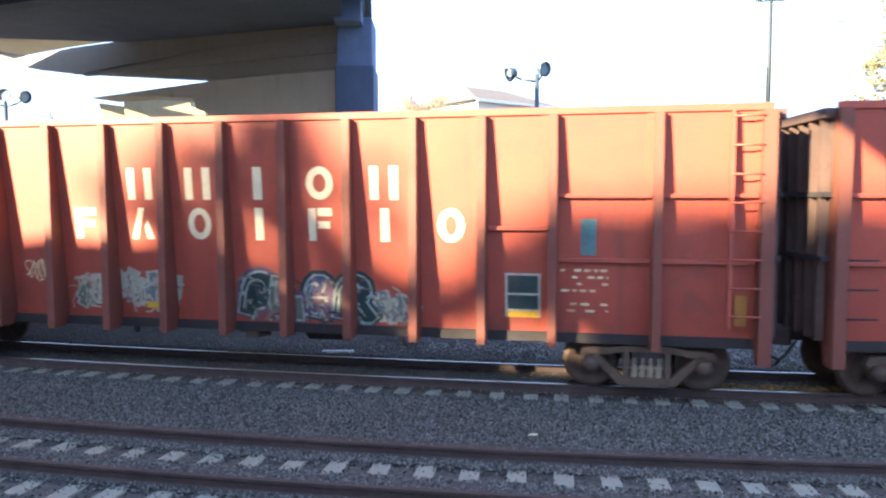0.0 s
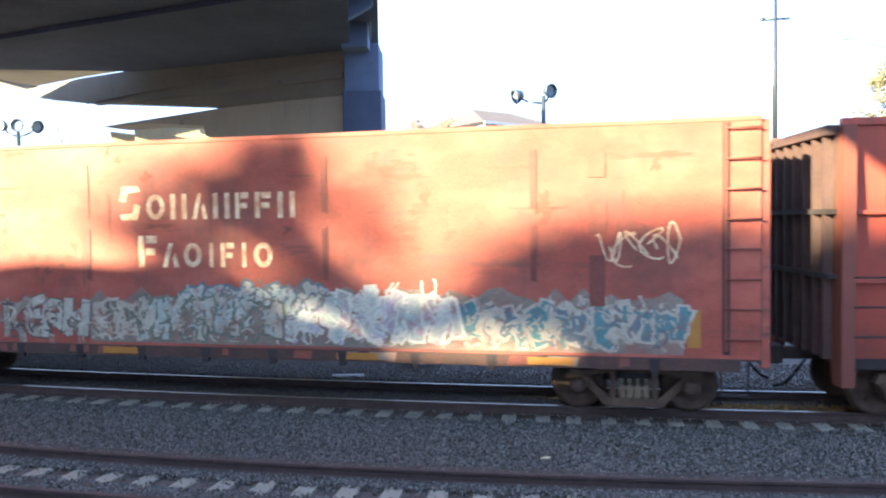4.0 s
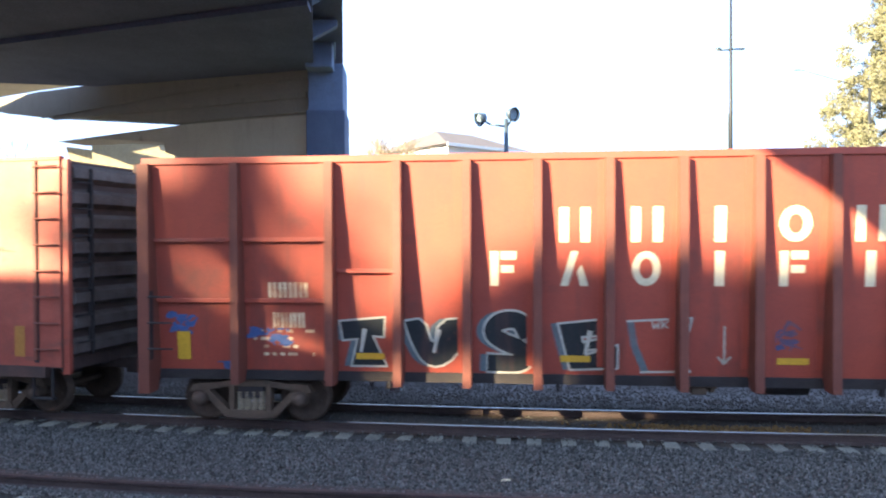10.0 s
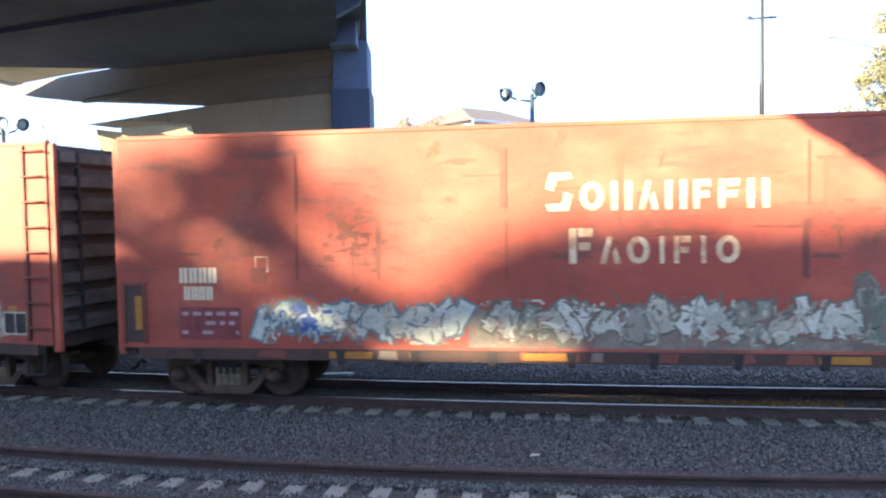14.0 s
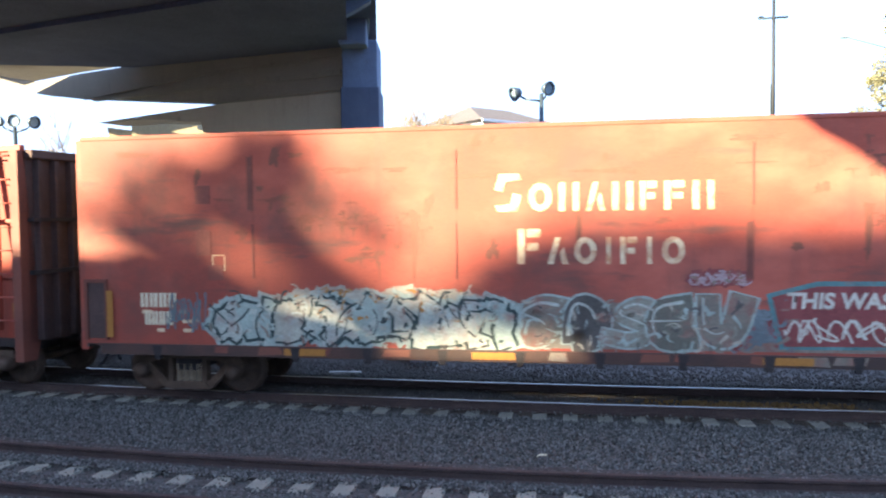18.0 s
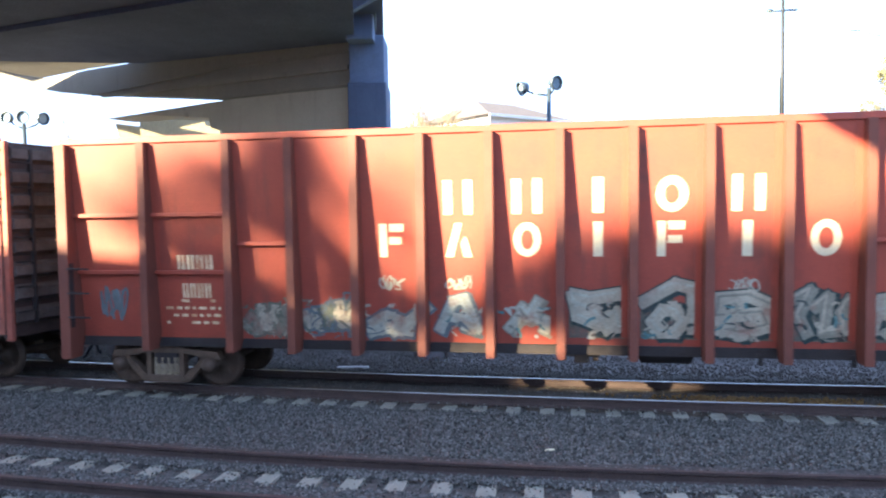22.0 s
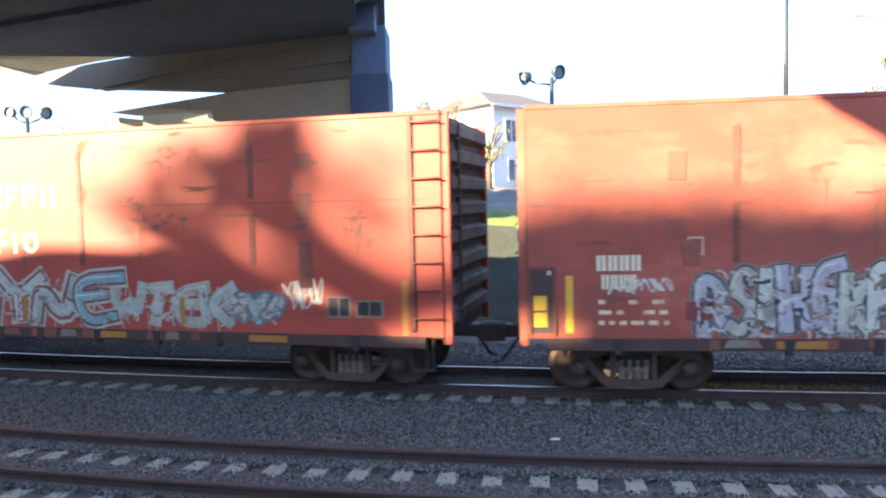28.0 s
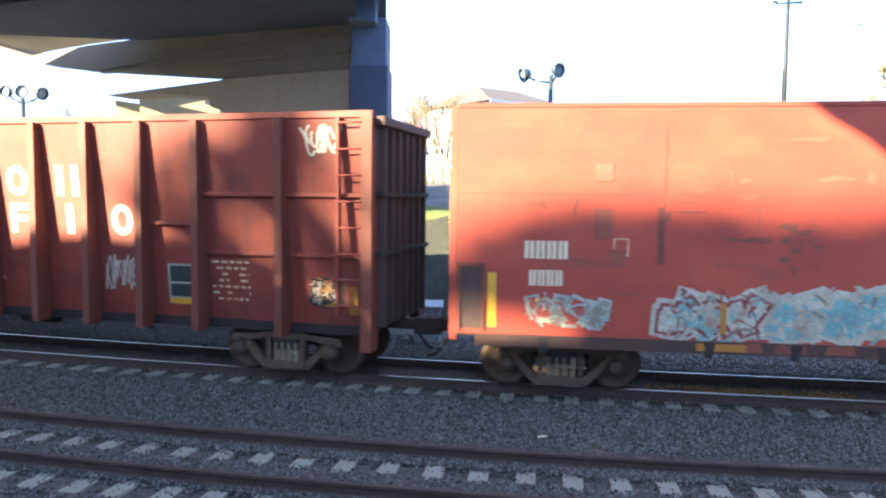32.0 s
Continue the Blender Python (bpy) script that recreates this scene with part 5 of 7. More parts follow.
def tag(car, u0, u1, z0, z1, surf, mat, seed, loops=5, width=0.035, label=""):
    """A quick hand-drawn scrawl of crowded, crossing strokes."""
    rng = random.Random(seed)
    loops = loops + 3
    w = (u1 - u0) / loops
    for i in range(loops):
        bm = bmesh.new()
        um, zm, h = u0 + w * (i + 0.5), (z0 + z1) / 2 + rng.uniform(-0.1, 0.1) * (z1 - z0), (z1 - z0) * rng.uniform(0.5, 1.0)
        a1, a2, p1, p2, turn = rng.uniform(0.7, 1.9), rng.uniform(0.9, 2.4), rng.uniform(0, 6.28), rng.uniform(0, 6.28), rng.uniform(3.2, 5.6)
        pts = [(um + w * 0.85 * math.sin(a1 * k / 14 * turn + p1), zm + h * 0.5 * math.sin(a2 * k / 14 * turn + p2)) for k in range(15)]
        stroke(bm, pts, width * 0.8, surf, 0.006 + 0.0006 * i, 0)
        paint_part("graffiti", bm, [mat], car, label or "thin spray-painted scrawl")


def wash(car, u0, u1, z0, z1, surf, mat, seed, label="dull paint rolled over older graffiti"):
    """A long band of cheap paint with a ragged top."""
    rng = random.Random(seed)
    n = int((u1 - u0) / 0.22)
    top = [(u1 - (u1 - u0) * i / n, z1 + rng.uniform(-0.28, 0.05) * (z1 - z0)) for i in range(n + 1)]
    bm = bmesh.new()
    skin(bm, [(u0, z0), (u1, z0)] + top, surf, 0.0012, 0)
    paint_part("painted_band", bm, [mat], car, label)


def sill_paint(car, u0, u1, mats, seed):
    """Overspray and flaking paint on the side sill below a piece."""
    rng = random.Random(seed)
    u = u0
    while u < u1:
        w = rng.uniform(0.12, 0.6)
        if rng.random() < 0.42:
            bm = bmesh.new()
            skin(bm, [(u, 0.86 + rng.uniform(0, 0.05)), (u + w, 0.86 + rng.uniform(0, 0.04)), (u + w * rng.uniform(0.85, 1.1), 1.02), (u + w * 0.1, 1.02)], lambda z: -1.63, 0.0025, 0)
            paint_part("overspray", bm, [rng.choice(mats)], car)
        u += w + rng.uniform(0.02, 0.3)


def patch(car, name, u0, z0, u1, z1, surf, mat, label=""):
    bm = bmesh.new()
    skin(bm, plate(u0, z0, u1, z1), surf, 0.006, 0)
    paint_part(name, bm, [mat], car, label)


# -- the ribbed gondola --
# Soot and the unlit car ends' shade share this one colour.
END_DARK = material("sooty_shaded_end_paint", (0.095, 0.052, 0.042), (0.050, 0.031, 0.027), 0.75, 0, 2, 40, bump=0.1)
UH = 9.2
RIBS = [-UH + 0.07, -7.5, -5.85] + [-5.85 + 1.17 * i for i in range(1, 10)] + [5.85, 7.5, UH - 0.07]


def u_surf(z):
    return -1.16 - 0.30 * (z - 1.1) / 3.5


def build_ribbed_gondola(label, seed, paint=None, placard=True):
    paint = paint or OXIDE
    car = thing("gondola_car", label, "freight car", "train")
    bm = bmesh.new()
    prism(bm, [(-UH, u_surf(0.97), 0.97), (-UH, u_surf(4.62), 4.62), (UH, u_surf(4.62), 4.62), (UH, u_surf(0.97), 0.97)], (0, 0.015, 0))
    part("side_wall", bm, paint, car)
    bm = bmesh.new()
    prism(bm, [(-UH, -u_surf(0.97), 0.97), (-UH, -u_surf(4.62), 4.62), (UH, -u_surf(4.62), 4.62), (UH, -u_surf(0.97), 0.97)], (0, -0.015, 0))
    part("side_wall", bm, paint, car)
    bm = bmesh.new()
    box(bm, -UH, 1.38, 4.59, UH, 1.50, 4.71, bevel=0.012)
    part("top_chord", bm, paint, car)
    bm = bmesh.new()
    box(bm, -UH, -1.50, 4.59, UH, -1.38, 4.71, bevel=0.012)
    part("top_chord", bm, paint, car)
    bm = bmesh.new()
    box(bm, -UH + 0.05, -1.20, 0.82, UH - 0.05, -1.06, 0.985)
    part("side_sill", bm, GRIME, car, "sooty black side sill")
    bm = bmesh.new()
    box(bm, -UH, -1.13, 1.08, UH, 1.13, 1.12)
    part("floor", bm, RUST, car)
    for x in RIBS:
        end = abs(x) > 9
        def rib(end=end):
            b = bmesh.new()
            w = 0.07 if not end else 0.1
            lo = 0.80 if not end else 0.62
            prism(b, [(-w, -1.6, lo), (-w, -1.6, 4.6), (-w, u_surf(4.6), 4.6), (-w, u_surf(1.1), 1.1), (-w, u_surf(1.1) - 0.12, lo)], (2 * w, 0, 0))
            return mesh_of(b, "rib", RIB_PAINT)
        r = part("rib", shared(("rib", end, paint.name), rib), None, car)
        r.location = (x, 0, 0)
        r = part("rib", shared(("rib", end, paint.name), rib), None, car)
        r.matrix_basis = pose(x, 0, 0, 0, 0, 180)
    def border(x):
        b = bmesh.new()
        w = 0.11
        prism(b, [(-w, u_surf(1.12), 1.12), (-w, u_surf(4.6), 4.6), (0, u_surf(4.6), 4.6), (0, u_surf(1.12), 1.12)], (0, -0.018, 0))
        return mesh_of(b, "panel_border", paint)
    for x in RIBS[1:]:
        e = part("panel_border", shared(("border", paint.name), lambda: border(0)), None, car)
        e.location = (x - 0.07, 0, 0)
    def bar(x0, x1, z):
        b = bmesh.new()
        y = u_surf(z)
        box(b, x0 + 0.08, y - 0.09, z - 0.035, x1 - 0.08, y, z + 0.035, bevel=0.01)
        part("rail_bar", b, paint, car)
    for z in (3.28, 2.22):
        bar(-9.1, -7.5, z), bar(-7.5, -5.85, z), bar(5.85, 7.5, z), bar(7.5, 9.1, z)
    bar(-5.85, -4.68, 2.74), bar(4.68, 5.85, 2.74)
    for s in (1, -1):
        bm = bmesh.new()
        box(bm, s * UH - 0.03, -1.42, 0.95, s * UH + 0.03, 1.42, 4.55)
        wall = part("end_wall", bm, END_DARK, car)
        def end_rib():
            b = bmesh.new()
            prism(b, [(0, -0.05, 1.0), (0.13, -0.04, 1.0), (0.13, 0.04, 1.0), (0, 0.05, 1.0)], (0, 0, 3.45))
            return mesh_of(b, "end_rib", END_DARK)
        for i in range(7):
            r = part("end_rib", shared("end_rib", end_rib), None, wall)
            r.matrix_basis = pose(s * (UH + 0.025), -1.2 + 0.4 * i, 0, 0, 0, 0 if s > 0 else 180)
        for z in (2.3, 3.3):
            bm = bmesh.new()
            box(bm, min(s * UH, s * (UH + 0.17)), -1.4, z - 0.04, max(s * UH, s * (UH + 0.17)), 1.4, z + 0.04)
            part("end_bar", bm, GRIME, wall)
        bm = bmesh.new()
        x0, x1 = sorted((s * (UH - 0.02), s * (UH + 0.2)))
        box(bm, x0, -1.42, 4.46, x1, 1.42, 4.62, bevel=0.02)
        part("end_beam", bm, END_DARK, wall, "dark end beam")
    # brake gear under the floor
    def reservoir():
        b = bmesh.new()
        lathe(b, [(0.0, -0.45), (0.10, -0.45), (0.17, -0.40), (0.17, 0.40), (0.10, 0.45), (0.0, 0.45)], (0, 0, 0), 14)
        return mesh_of(b, "air_reservoir", GRIME)
    tank = part("air_reservoir", shared("reservoir", reservoir), None, car)
    tank.matrix_basis = pose(1.75, -0.80, 0.80, 0, 0, 90)
    def valve():
        b = bmesh.new()
        box(b, -0.30, -0.12, -0.06, 0.30, 0.12, 0.05, bevel=0.02)
        box(b, -0.14, -0.16, -0.16, 0.12, 0.10, 0.12, bevel=0.02)
        box(b, 0.16, -0.10, -0.13, 0.26, 0.08, 0.12, bevel=0.02)
        return mesh_of(b, "brake_valve", FRAME_RUST)
    gear = part("brake_valve", shared("valve", valve), None, car, "rusty brake valve")
    gear.location = (0.35, -0.95, 0.82)
    def rod():
        b = bmesh.new()
        box(b, -5.6, -0.02, -0.02, 5.6, 0.02, 0.02)
        return mesh_of(b, "brake_rod", FRAME_RUST)
    part("brake_rod", shared("rod", rod), None, car).location = (0, -0.72, 0.76)
    def hanger():
        b = bmesh.new()
        box(b, -0.03, -0.04, 0.70, 0.03, 0.04, 0.90)
        box(b, -0.09, -0.05, 0.84, 0.09, 0.05, 0.90)
        return mesh_of(b, "hanger", GRIME)
    for x in (-4.9, -2.0, 3.2, 4.6):
        part("hanger", shared("hanger", hanger), None, car).location = (x, -1.16, 0)
    ladder(car, 8.60, 9.05, -1.56, 1.2, 4.6, 8, paint, paint, both=False)
    ladder(car, -9.05, -8.60, -1.56, 1.2, 2.4, 3, GRIME, GRIME, both=False)
    patch(car, "reflector", 8.72, 1.2, 8.9, 1.7, lambda z: u_surf(z) - 0.13, AMBER, "dull amber reflective tape")
    # company sign: plain marks, one to a panel
    mid = lambda k: -5.85 + 1.17 * (k - 0.5)
    sign(car, [(kind, mid(k) + 0.03, 3.22, 0.50, 0.58) for k, kind in ((4, "pair"), (5, "pair"), (6, "bar"), (7, "disc"), (8, "pair"))], u_surf, CREAM, "large plain cream mark")
    sign(car, [(kind, mid(k) + 0.03, 2.49, 0.46, 0.58) for k, kind in ((3, "block"), (4, "wedge"), (5, "disc"), (6, "bar"), (7, "block"), (8, "bar"), (9, "disc"))], u_surf, CREAM, "large plain cream mark")
    bm = bmesh.new()
    u, z0, z1 = mid(10) + 0.08, 1.22, 1.98
    skin(bm, plate(u - 0.3, z0, u + 0.3, z1), u_surf, 0.004, 0)
    skin(bm, plate(u - 0.26, z0 + 0.14, u + 0.26, z0 + 0.38), u_surf, 0.006, 1)
    skin(bm, plate(u - 0.26, z0 + 0.42, u + 0.26, z1 - 0.04), u_surf, 0.006, 1)
    skin(bm, plate(u - 0.27, z0, u + 0.27, z0 + 0.11), u_surf, 0.007, 2)
    if placard:
        paint_part("placard", bm, [SILVER, DARKGREEN, YELLOW], car, "dark placard with pale border")
    fleet_bars(car, -7.02, -6.28, ((2.27, 2.54, 0.0), (1.74, 2.01, 0.07)), u_surf, CREAM_WORN)
    stencil(car, -7.3, -6.2, 1.2, 1.75, 4, u_surf, seed, CREAM_WORN)
    stencil(car, 5.98, 6.75, 1.3, 2.1, 7, u_surf, seed + 1, CREAM_WORN)
    return car, running_gear(car, UH, 7.4)


# -- the smooth-sided car --
# ends of the body, from the middle
REAR, FORE = 9.22, 9.38


def s_surf(z):
    return -1.585


SCUFF = material("scuffed_rust", (0.25, 0.07, 0.042), (0.17, 0.055, 0.036), 0.8, 0, 6, 50, bump=0.1)
STAIN = material("dark_run_off_stain", (0.14, 0.058, 0.038), (0.21, 0.072, 0.045), 0.8, 0, 5, 45, bump=0.1)
PLATE_PAINT = material("slightly_darker_oxide_paint", (0.28, 0.078, 0.047), (0.2, 0.06, 0.04), 0.7, 0, 3, 40, streak=0.8, bump=0.1)
PATCH_PAINT = material("dull_oxide_patch_paint", (0.20, 0.058, 0.038), (0.13, 0.042, 0.03), 0.7, 0, 3, 40, bump=0.1)
# Scuffed grey, darkened to carry the shade on the right-hand ends.
END_GREY = material("scuffed_shaded_end_paint", (0.15, 0.118, 0.102), (0.080, 0.055, 0.046), 0.75, 0, 2, 40, bump=0.1, spread=0.3)


def rust_patch(car, rng, u, z, w, h, count=16):
    """A cluster of blisters and runs of rust on the smooth side."""
    bm = bmesh.new()
    for i in range(count):
        a, b = u + w * rng.gauss(0, 0.3), z + h * rng.gauss(0, 0.3)
        skin(bm, blob(rng, a, b, w * rng.uniform(0.04, 0.3), h * rng.uniform(0.04, 0.22), 13, 0.75), s_surf, 0.0034 + 0.00001 * i, 0 if rng.random() < 0.6 else 1)
        if rng.random() < 0.4:
            skin(bm, [(a - 0.02, b), (a + 0.02, b), (a + 0.008, b - h * rng.uniform(0.2, 0.7)), (a - 0.01, b - h * 0.15)], s_surf, 0.0037 + 0.00001 * i, 0)
    tagged(paint_part("rust_patch", bm, [STAIN, SCUFF], car, "blistered patch of dark rust"), kind="stuff")


def build_smooth_car(label, seed, paint, registration=((2.18, 2.45, 0.0), (1.88, 2.12, 0.08))):
    car = thing("smooth_side_car", label, "freight car", "train")
    rng = random.Random(seed)
    bm = bmesh.new()
    box(bm, -REAR, -1.585, 1.03, FORE, -1.56, 4.73)
    part("side_wall", bm, paint, car)
    bm = bmesh.new()
    box(bm, -REAR, 1.56, 1.03, FORE, 1.585, 4.73)
    part("side_wall", bm, paint, car)
    def far_post():
        b = bmesh.new()
        box(b, -0.05, 1.585, 1.06, 0.05, 1.66, 4.70)
        return mesh_of(b, "rib", PATCH_PAINT)
    for i in range(15):
        r = part("rib", shared("far_post", far_post), None, car)
        r.location = (-8.4 + 1.2 * i, 0, 0)
    for s in (1, -1):
        bm = bmesh.new()
        y0, y1 = sorted((s * 1.47, s * 1.597))
        box(bm, -REAR - 0.02, y0, 4.70, FORE + 0.02, y1, 4.785, bevel=0.02)
        part("top_chord", bm, paint, car)
    bm = bmesh.new()
    box(bm, -REAR, -1.56, 1.0, FORE, 1.56, 1.08)
    part("floor", bm, RUST, car)
    bm = bmesh.new()
    box(bm, -REAR + 0.3, -1.63, 0.84, FORE - 0.3, -1.5, 1.035)
    part("side_sill", bm, SILL_PAINT, car)
    for i in range(13):
        x = -7.8 + 1.3 * i
        if abs(abs(x) - 6.5) < 0.4:
            continue
        bm = bmesh.new()
        prism(bm, [(x - 0.09, -1.64, 1.02), (x + 0.09, -1.64, 1.02), (x + 0.05, -1.64, 0.77), (x - 0.05, -1.64, 0.77)], (0, 0.09, 0))
        part("stake_pocket", bm, GRIME, car)
    for x in (-5.6, -2.3, 2.3, 5.6):
        patch(car, "reflector", x + 0.2, 0.88, x + 0.95, 1.0, lambda z: -1.632, AMBER, "dull amber reflective tape")
    for x in (-5.95, -2.35, 2.35, 5.95):
        for z0, z1 in ((2.22, 3.17), (3.40, 4.38)):
            bm = bmesh.new()
            box(bm, x - 0.014, -1.598, z0, x + 0.014, -1.57, z1)
            if rng.random() < 0.7:
                box(bm, x - 0.09, -1.590, z0 + 0.02, x - 0.014, -1.575, z1 - 0.03)
            part("seam_strip", bm, PATCH_PAINT, car)
    for x, z in ((-6.88, 3.54), (-6.88, 2.63), (-6.66, 2.19), (6.92, 3.9), (6.93, 3.0)):
        bm = bmesh.new()
        box(bm, x - 0.14, -1.598, z, x + 0.14, -1.575, z + 0.22 + 0.3 * rng.random(), bevel=0.005)
        part("patch_plate", bm, PLATE_PAINT, car)
    bm = bmesh.new()
    box(bm, 6.80, -1.599, 1.84, 7.05, -1.575, 2.66, bevel=0.005)
    part("patch_plate", bm, PATCH_PAINT, car, "dark upright plate")
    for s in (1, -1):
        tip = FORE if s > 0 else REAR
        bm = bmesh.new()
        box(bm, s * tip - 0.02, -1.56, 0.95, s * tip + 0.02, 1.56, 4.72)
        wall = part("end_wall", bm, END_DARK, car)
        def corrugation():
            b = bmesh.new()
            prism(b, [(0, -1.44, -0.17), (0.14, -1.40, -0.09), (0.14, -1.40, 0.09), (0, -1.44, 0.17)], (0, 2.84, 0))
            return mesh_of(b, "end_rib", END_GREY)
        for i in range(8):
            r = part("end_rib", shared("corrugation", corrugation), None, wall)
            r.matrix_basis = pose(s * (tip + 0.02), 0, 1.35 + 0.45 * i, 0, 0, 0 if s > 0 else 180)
        def post():
            b = bmesh.new()
            box(b, -0.02, -0.05, 0.9, 0.13, 0.05, 4.73, bevel=0.012)
            return b
        for y in (-1.5, 1.5):
            mat = paint if abs(y) > 1 else END_DARK
            r = part("end_post", shared(("post", mat.name), lambda: mesh_of(post(), "end_post", mat)), None, wall)
            r.matrix_basis = pose(s * (tip + 0.01), y, 0, 0, 0, 0 if s > 0 else 180)
        bm = bmesh.new()
        for i in range(7):
            cyl(bm, (s * (tip + 0.18), -1.42, 1.45 + 0.48 * i), (s * (tip + 0.18), -1.0, 1.45 + 0.48 * i), 0.018, n=6)
        box(bm, s * (tip + 0.13) - 0.02, -1.02, 1.2, s * (tip + 0.13) + 0.06, -0.96, 4.6)
        part("end_ladder", bm, GRIME, wall, "grab irons on the car end")
    # Thin dark strip standing in for the shadow along the ladder stile.
    bm = bmesh.new()
    box(bm, 8.82, -1.590, 1.1, 8.93, -1.57, 4.70)
    part("ladder_backing", bm, GRIME, car)
    ladder(car, 8.87, 9.38, -1.60, 1.15, 4.70, 8, RIB_PAINT, RIB_PAINT, both=False)
    bm = bmesh.new()
    for x0, z0, x1, z1 in ((-9.23, 1.1, -9.17, 2.2), (-8.82, 1.1, -8.77, 2.2), (-9.17, 2.14, -8.82, 2.2)):
        box(bm, x0, -1.62, z0, x1, -1.57, z1)
    part("step_frame", bm, RIB_PAINT, car)
    bm = bmesh.new()
    box(bm, -9.17, -1.592, 1.12, -8.82, -1.58, 2.14)
    part("step_panel", bm, END_DARK, car)
    bm = bmesh.new()
    for dx in (8.78, 9.18):
        box(bm, dx, -1.6, 0.45, dx + 0.03, -1.56, 1.0)
    box(bm, 8.78, -1.62, 0.45, 9.21, -1.5, 0.48)
    part("stirrup", bm, GRIME, car)
    for i in range(34):
        bm = bmesh.new()
        u, z = rng.uniform(-8.3, 8.2), rng.choice((2.9, 3.35, 3.9, 4.3)) + rng.uniform(-0.4, 0.35)
        long = rng.random() < 0.55
        w, h = (rng.uniform(0.3, 1.3), rng.uniform(0.03, 0.14)) if long else (rng.uniform(0.08, 0.3), rng.uniform(0.08, 0.5))
        skin(bm, blob(rng, u, z, w, h, 16, 0.7), s_surf, 0.002 + 0.00004 * i, 0)
        paint_part("rust_scuff", bm, [SCUFF if i % 3 else STAIN], car)
    for u, z, w, h in ((-5.0 + rng.uniform(-0.6, 0.6), 3.45, 1.5, 0.8), (rng.uniform(2.8, 4.6), 3.1, 1.1, 0.7), (rng.uniform(-4.2, -2.8), 2.6, 0.9, 0.6), (rng.uniform(3.0, 5.2), 4.2, 1.2, 0.4), (rng.uniform(7.3, 8.2), 2.9, 0.6, 0.9)):
        rust_patch(car, rng, u, z, w, h)
    for i in range(3):
        bm = bmesh.new()
        u, z = rng.uniform(-8, 8), rng.uniform(2.0, 3.4)
        h = rng.uniform(0.5, 1.4)
        w = rng.uniform(0.03, 0.07)
        skin(bm, [(u - w, z + h), (u + w, z + h * 0.96), (u + w * 0.8, z + h * 0.5), (u + w * 0.3, z), (u - w * 0.5, z + h * 0.1), (u - w * 0.7, z + h * 0.45)], s_surf, 0.0036 + 0.00005 * i, 0)
        paint_part("dirt_run", bm, [STAIN], car)
    bm = bmesh.new()
    for a in ((-6.72, 2.36, -6.70, 2.64), (-6.50, 2.36, -6.48, 2.64), (-6.70, 2.36, -6.50, 2.38), (-6.70, 2.62, -6.50, 2.64)):
        skin(bm, plate(*a), s_surf, 0.0045, 0)
    bmesh.ops.remove_doubles(bm, verts=bm.verts, dist=1e-4)
    paint_part("stencil_frame", bm, [CREAM_WORN], car)
    # company sign: two rows of plain marks
    marks, u = [], -1.72
    for kind, w, h in (("lozenge", 0.48, 0.62), ("disc", 0.42, 0.46), ("pair", 0.36, 0.46), ("wedge", 0.34, 0.46), ("pair", 0.36, 0.46), ("block", 0.30, 0.46), ("block", 0.36, 0.46), ("pair", 0.36, 0.46)):
        marks.append((kind, u + w / 2, 3.34, w * 0.9, h))
        u += w + 0.075
    u = -1.35
    for kind, w, h in (("block", 0.44, 0.58), ("wedge", 0.38, 0.44), ("disc", 0.40, 0.44), ("bar", 0.24, 0.44), ("block", 0.30, 0.44), ("bar", 0.24, 0.44), ("disc", 0.40, 0.44)):
        marks.append((kind, u + w / 2, 2.47, w * 0.9, h))
        u += w + 0.05
    sign(car, marks, s_surf, CREAM_WORN, "worn plain cream mark")
    fleet_bars(car, -8.14, -7.42, registration, s_surf)
    stencil(car, -8.1, -7.0, 1.2, 1.7, 3, s_surf, seed, CREAM_WORN)
    return car, running_gear(car, 9.3, 7.5)


CARS = []


def add(built, centre):
    CARS.append((built[0], built[1], centre))
    return built[0]


c0 = add(build_ribbed_gondola("oxide-red ribbed gondola car leaving with the train", 100), 2.7)

c1 = add(build_ribbed_gondola("oxide-red ribbed gondola car with dark green graffiti low down", 101), -16.44)
piece(c1, "PL", 0.12, 1.32, 1.0, 1.92, u_surf, [DARKGREEN, OLIVE], CYAN, 1, halo=DEEP_BLUE, label="dark green graffiti with pale blue edges", fat=0.36, edge=0.06, rim=0.14, shine=CYAN)
piece(c1, "AR", 1.36, 2.58, 1.0, 1.92, u_surf, [DEEP_BLUE, DARKGREEN], CYAN, 2, halo=DARKGREEN, label="dark green graffiti with pale blue edges", fat=0.34, edge=0.06, rim=0.14, shine=CYAN)
graffiti(c1, 2.7, 3.45, 1.0, 1.7, u_surf, [SLATE, SILVER], SILVER, 3, 2, fat=0.14)
graffiti(c1, -3.2, -2.35, 1.15, 1.9, u_surf, [OLIVE, SAND], SAND, 2, 2, label="cream and olive zigzag graffiti", fat=0.2)
graffiti(c1, -2.15, -1.1, 1.1, 1.95, u_surf, [SAND, SLATE], SAND, 61, 2, label="cream and olive zigzag graffiti", fat=0.2)
tag(c1, -4.3, -3.7, 1.6, 2.1, u_surf, CREAM_WORN, 62, 3, 0.03)
graffiti(c1, -5.6, -4.9, 1.6, 2.15, u_surf, [SLATE, SAND], DARKGREEN, 63, 2, fat=0.2)
bm = bmesh.new()
for line in ([(-6.25, 1.62), (-5.95, 2.02)], [(-5.95, 1.62), (-6.25, 2.02)]):
    stroke(bm, line, 0.07, u_surf, 0.005, 0)
paint_part("graffiti", bm, [CREAM], c1, "white painted cross")
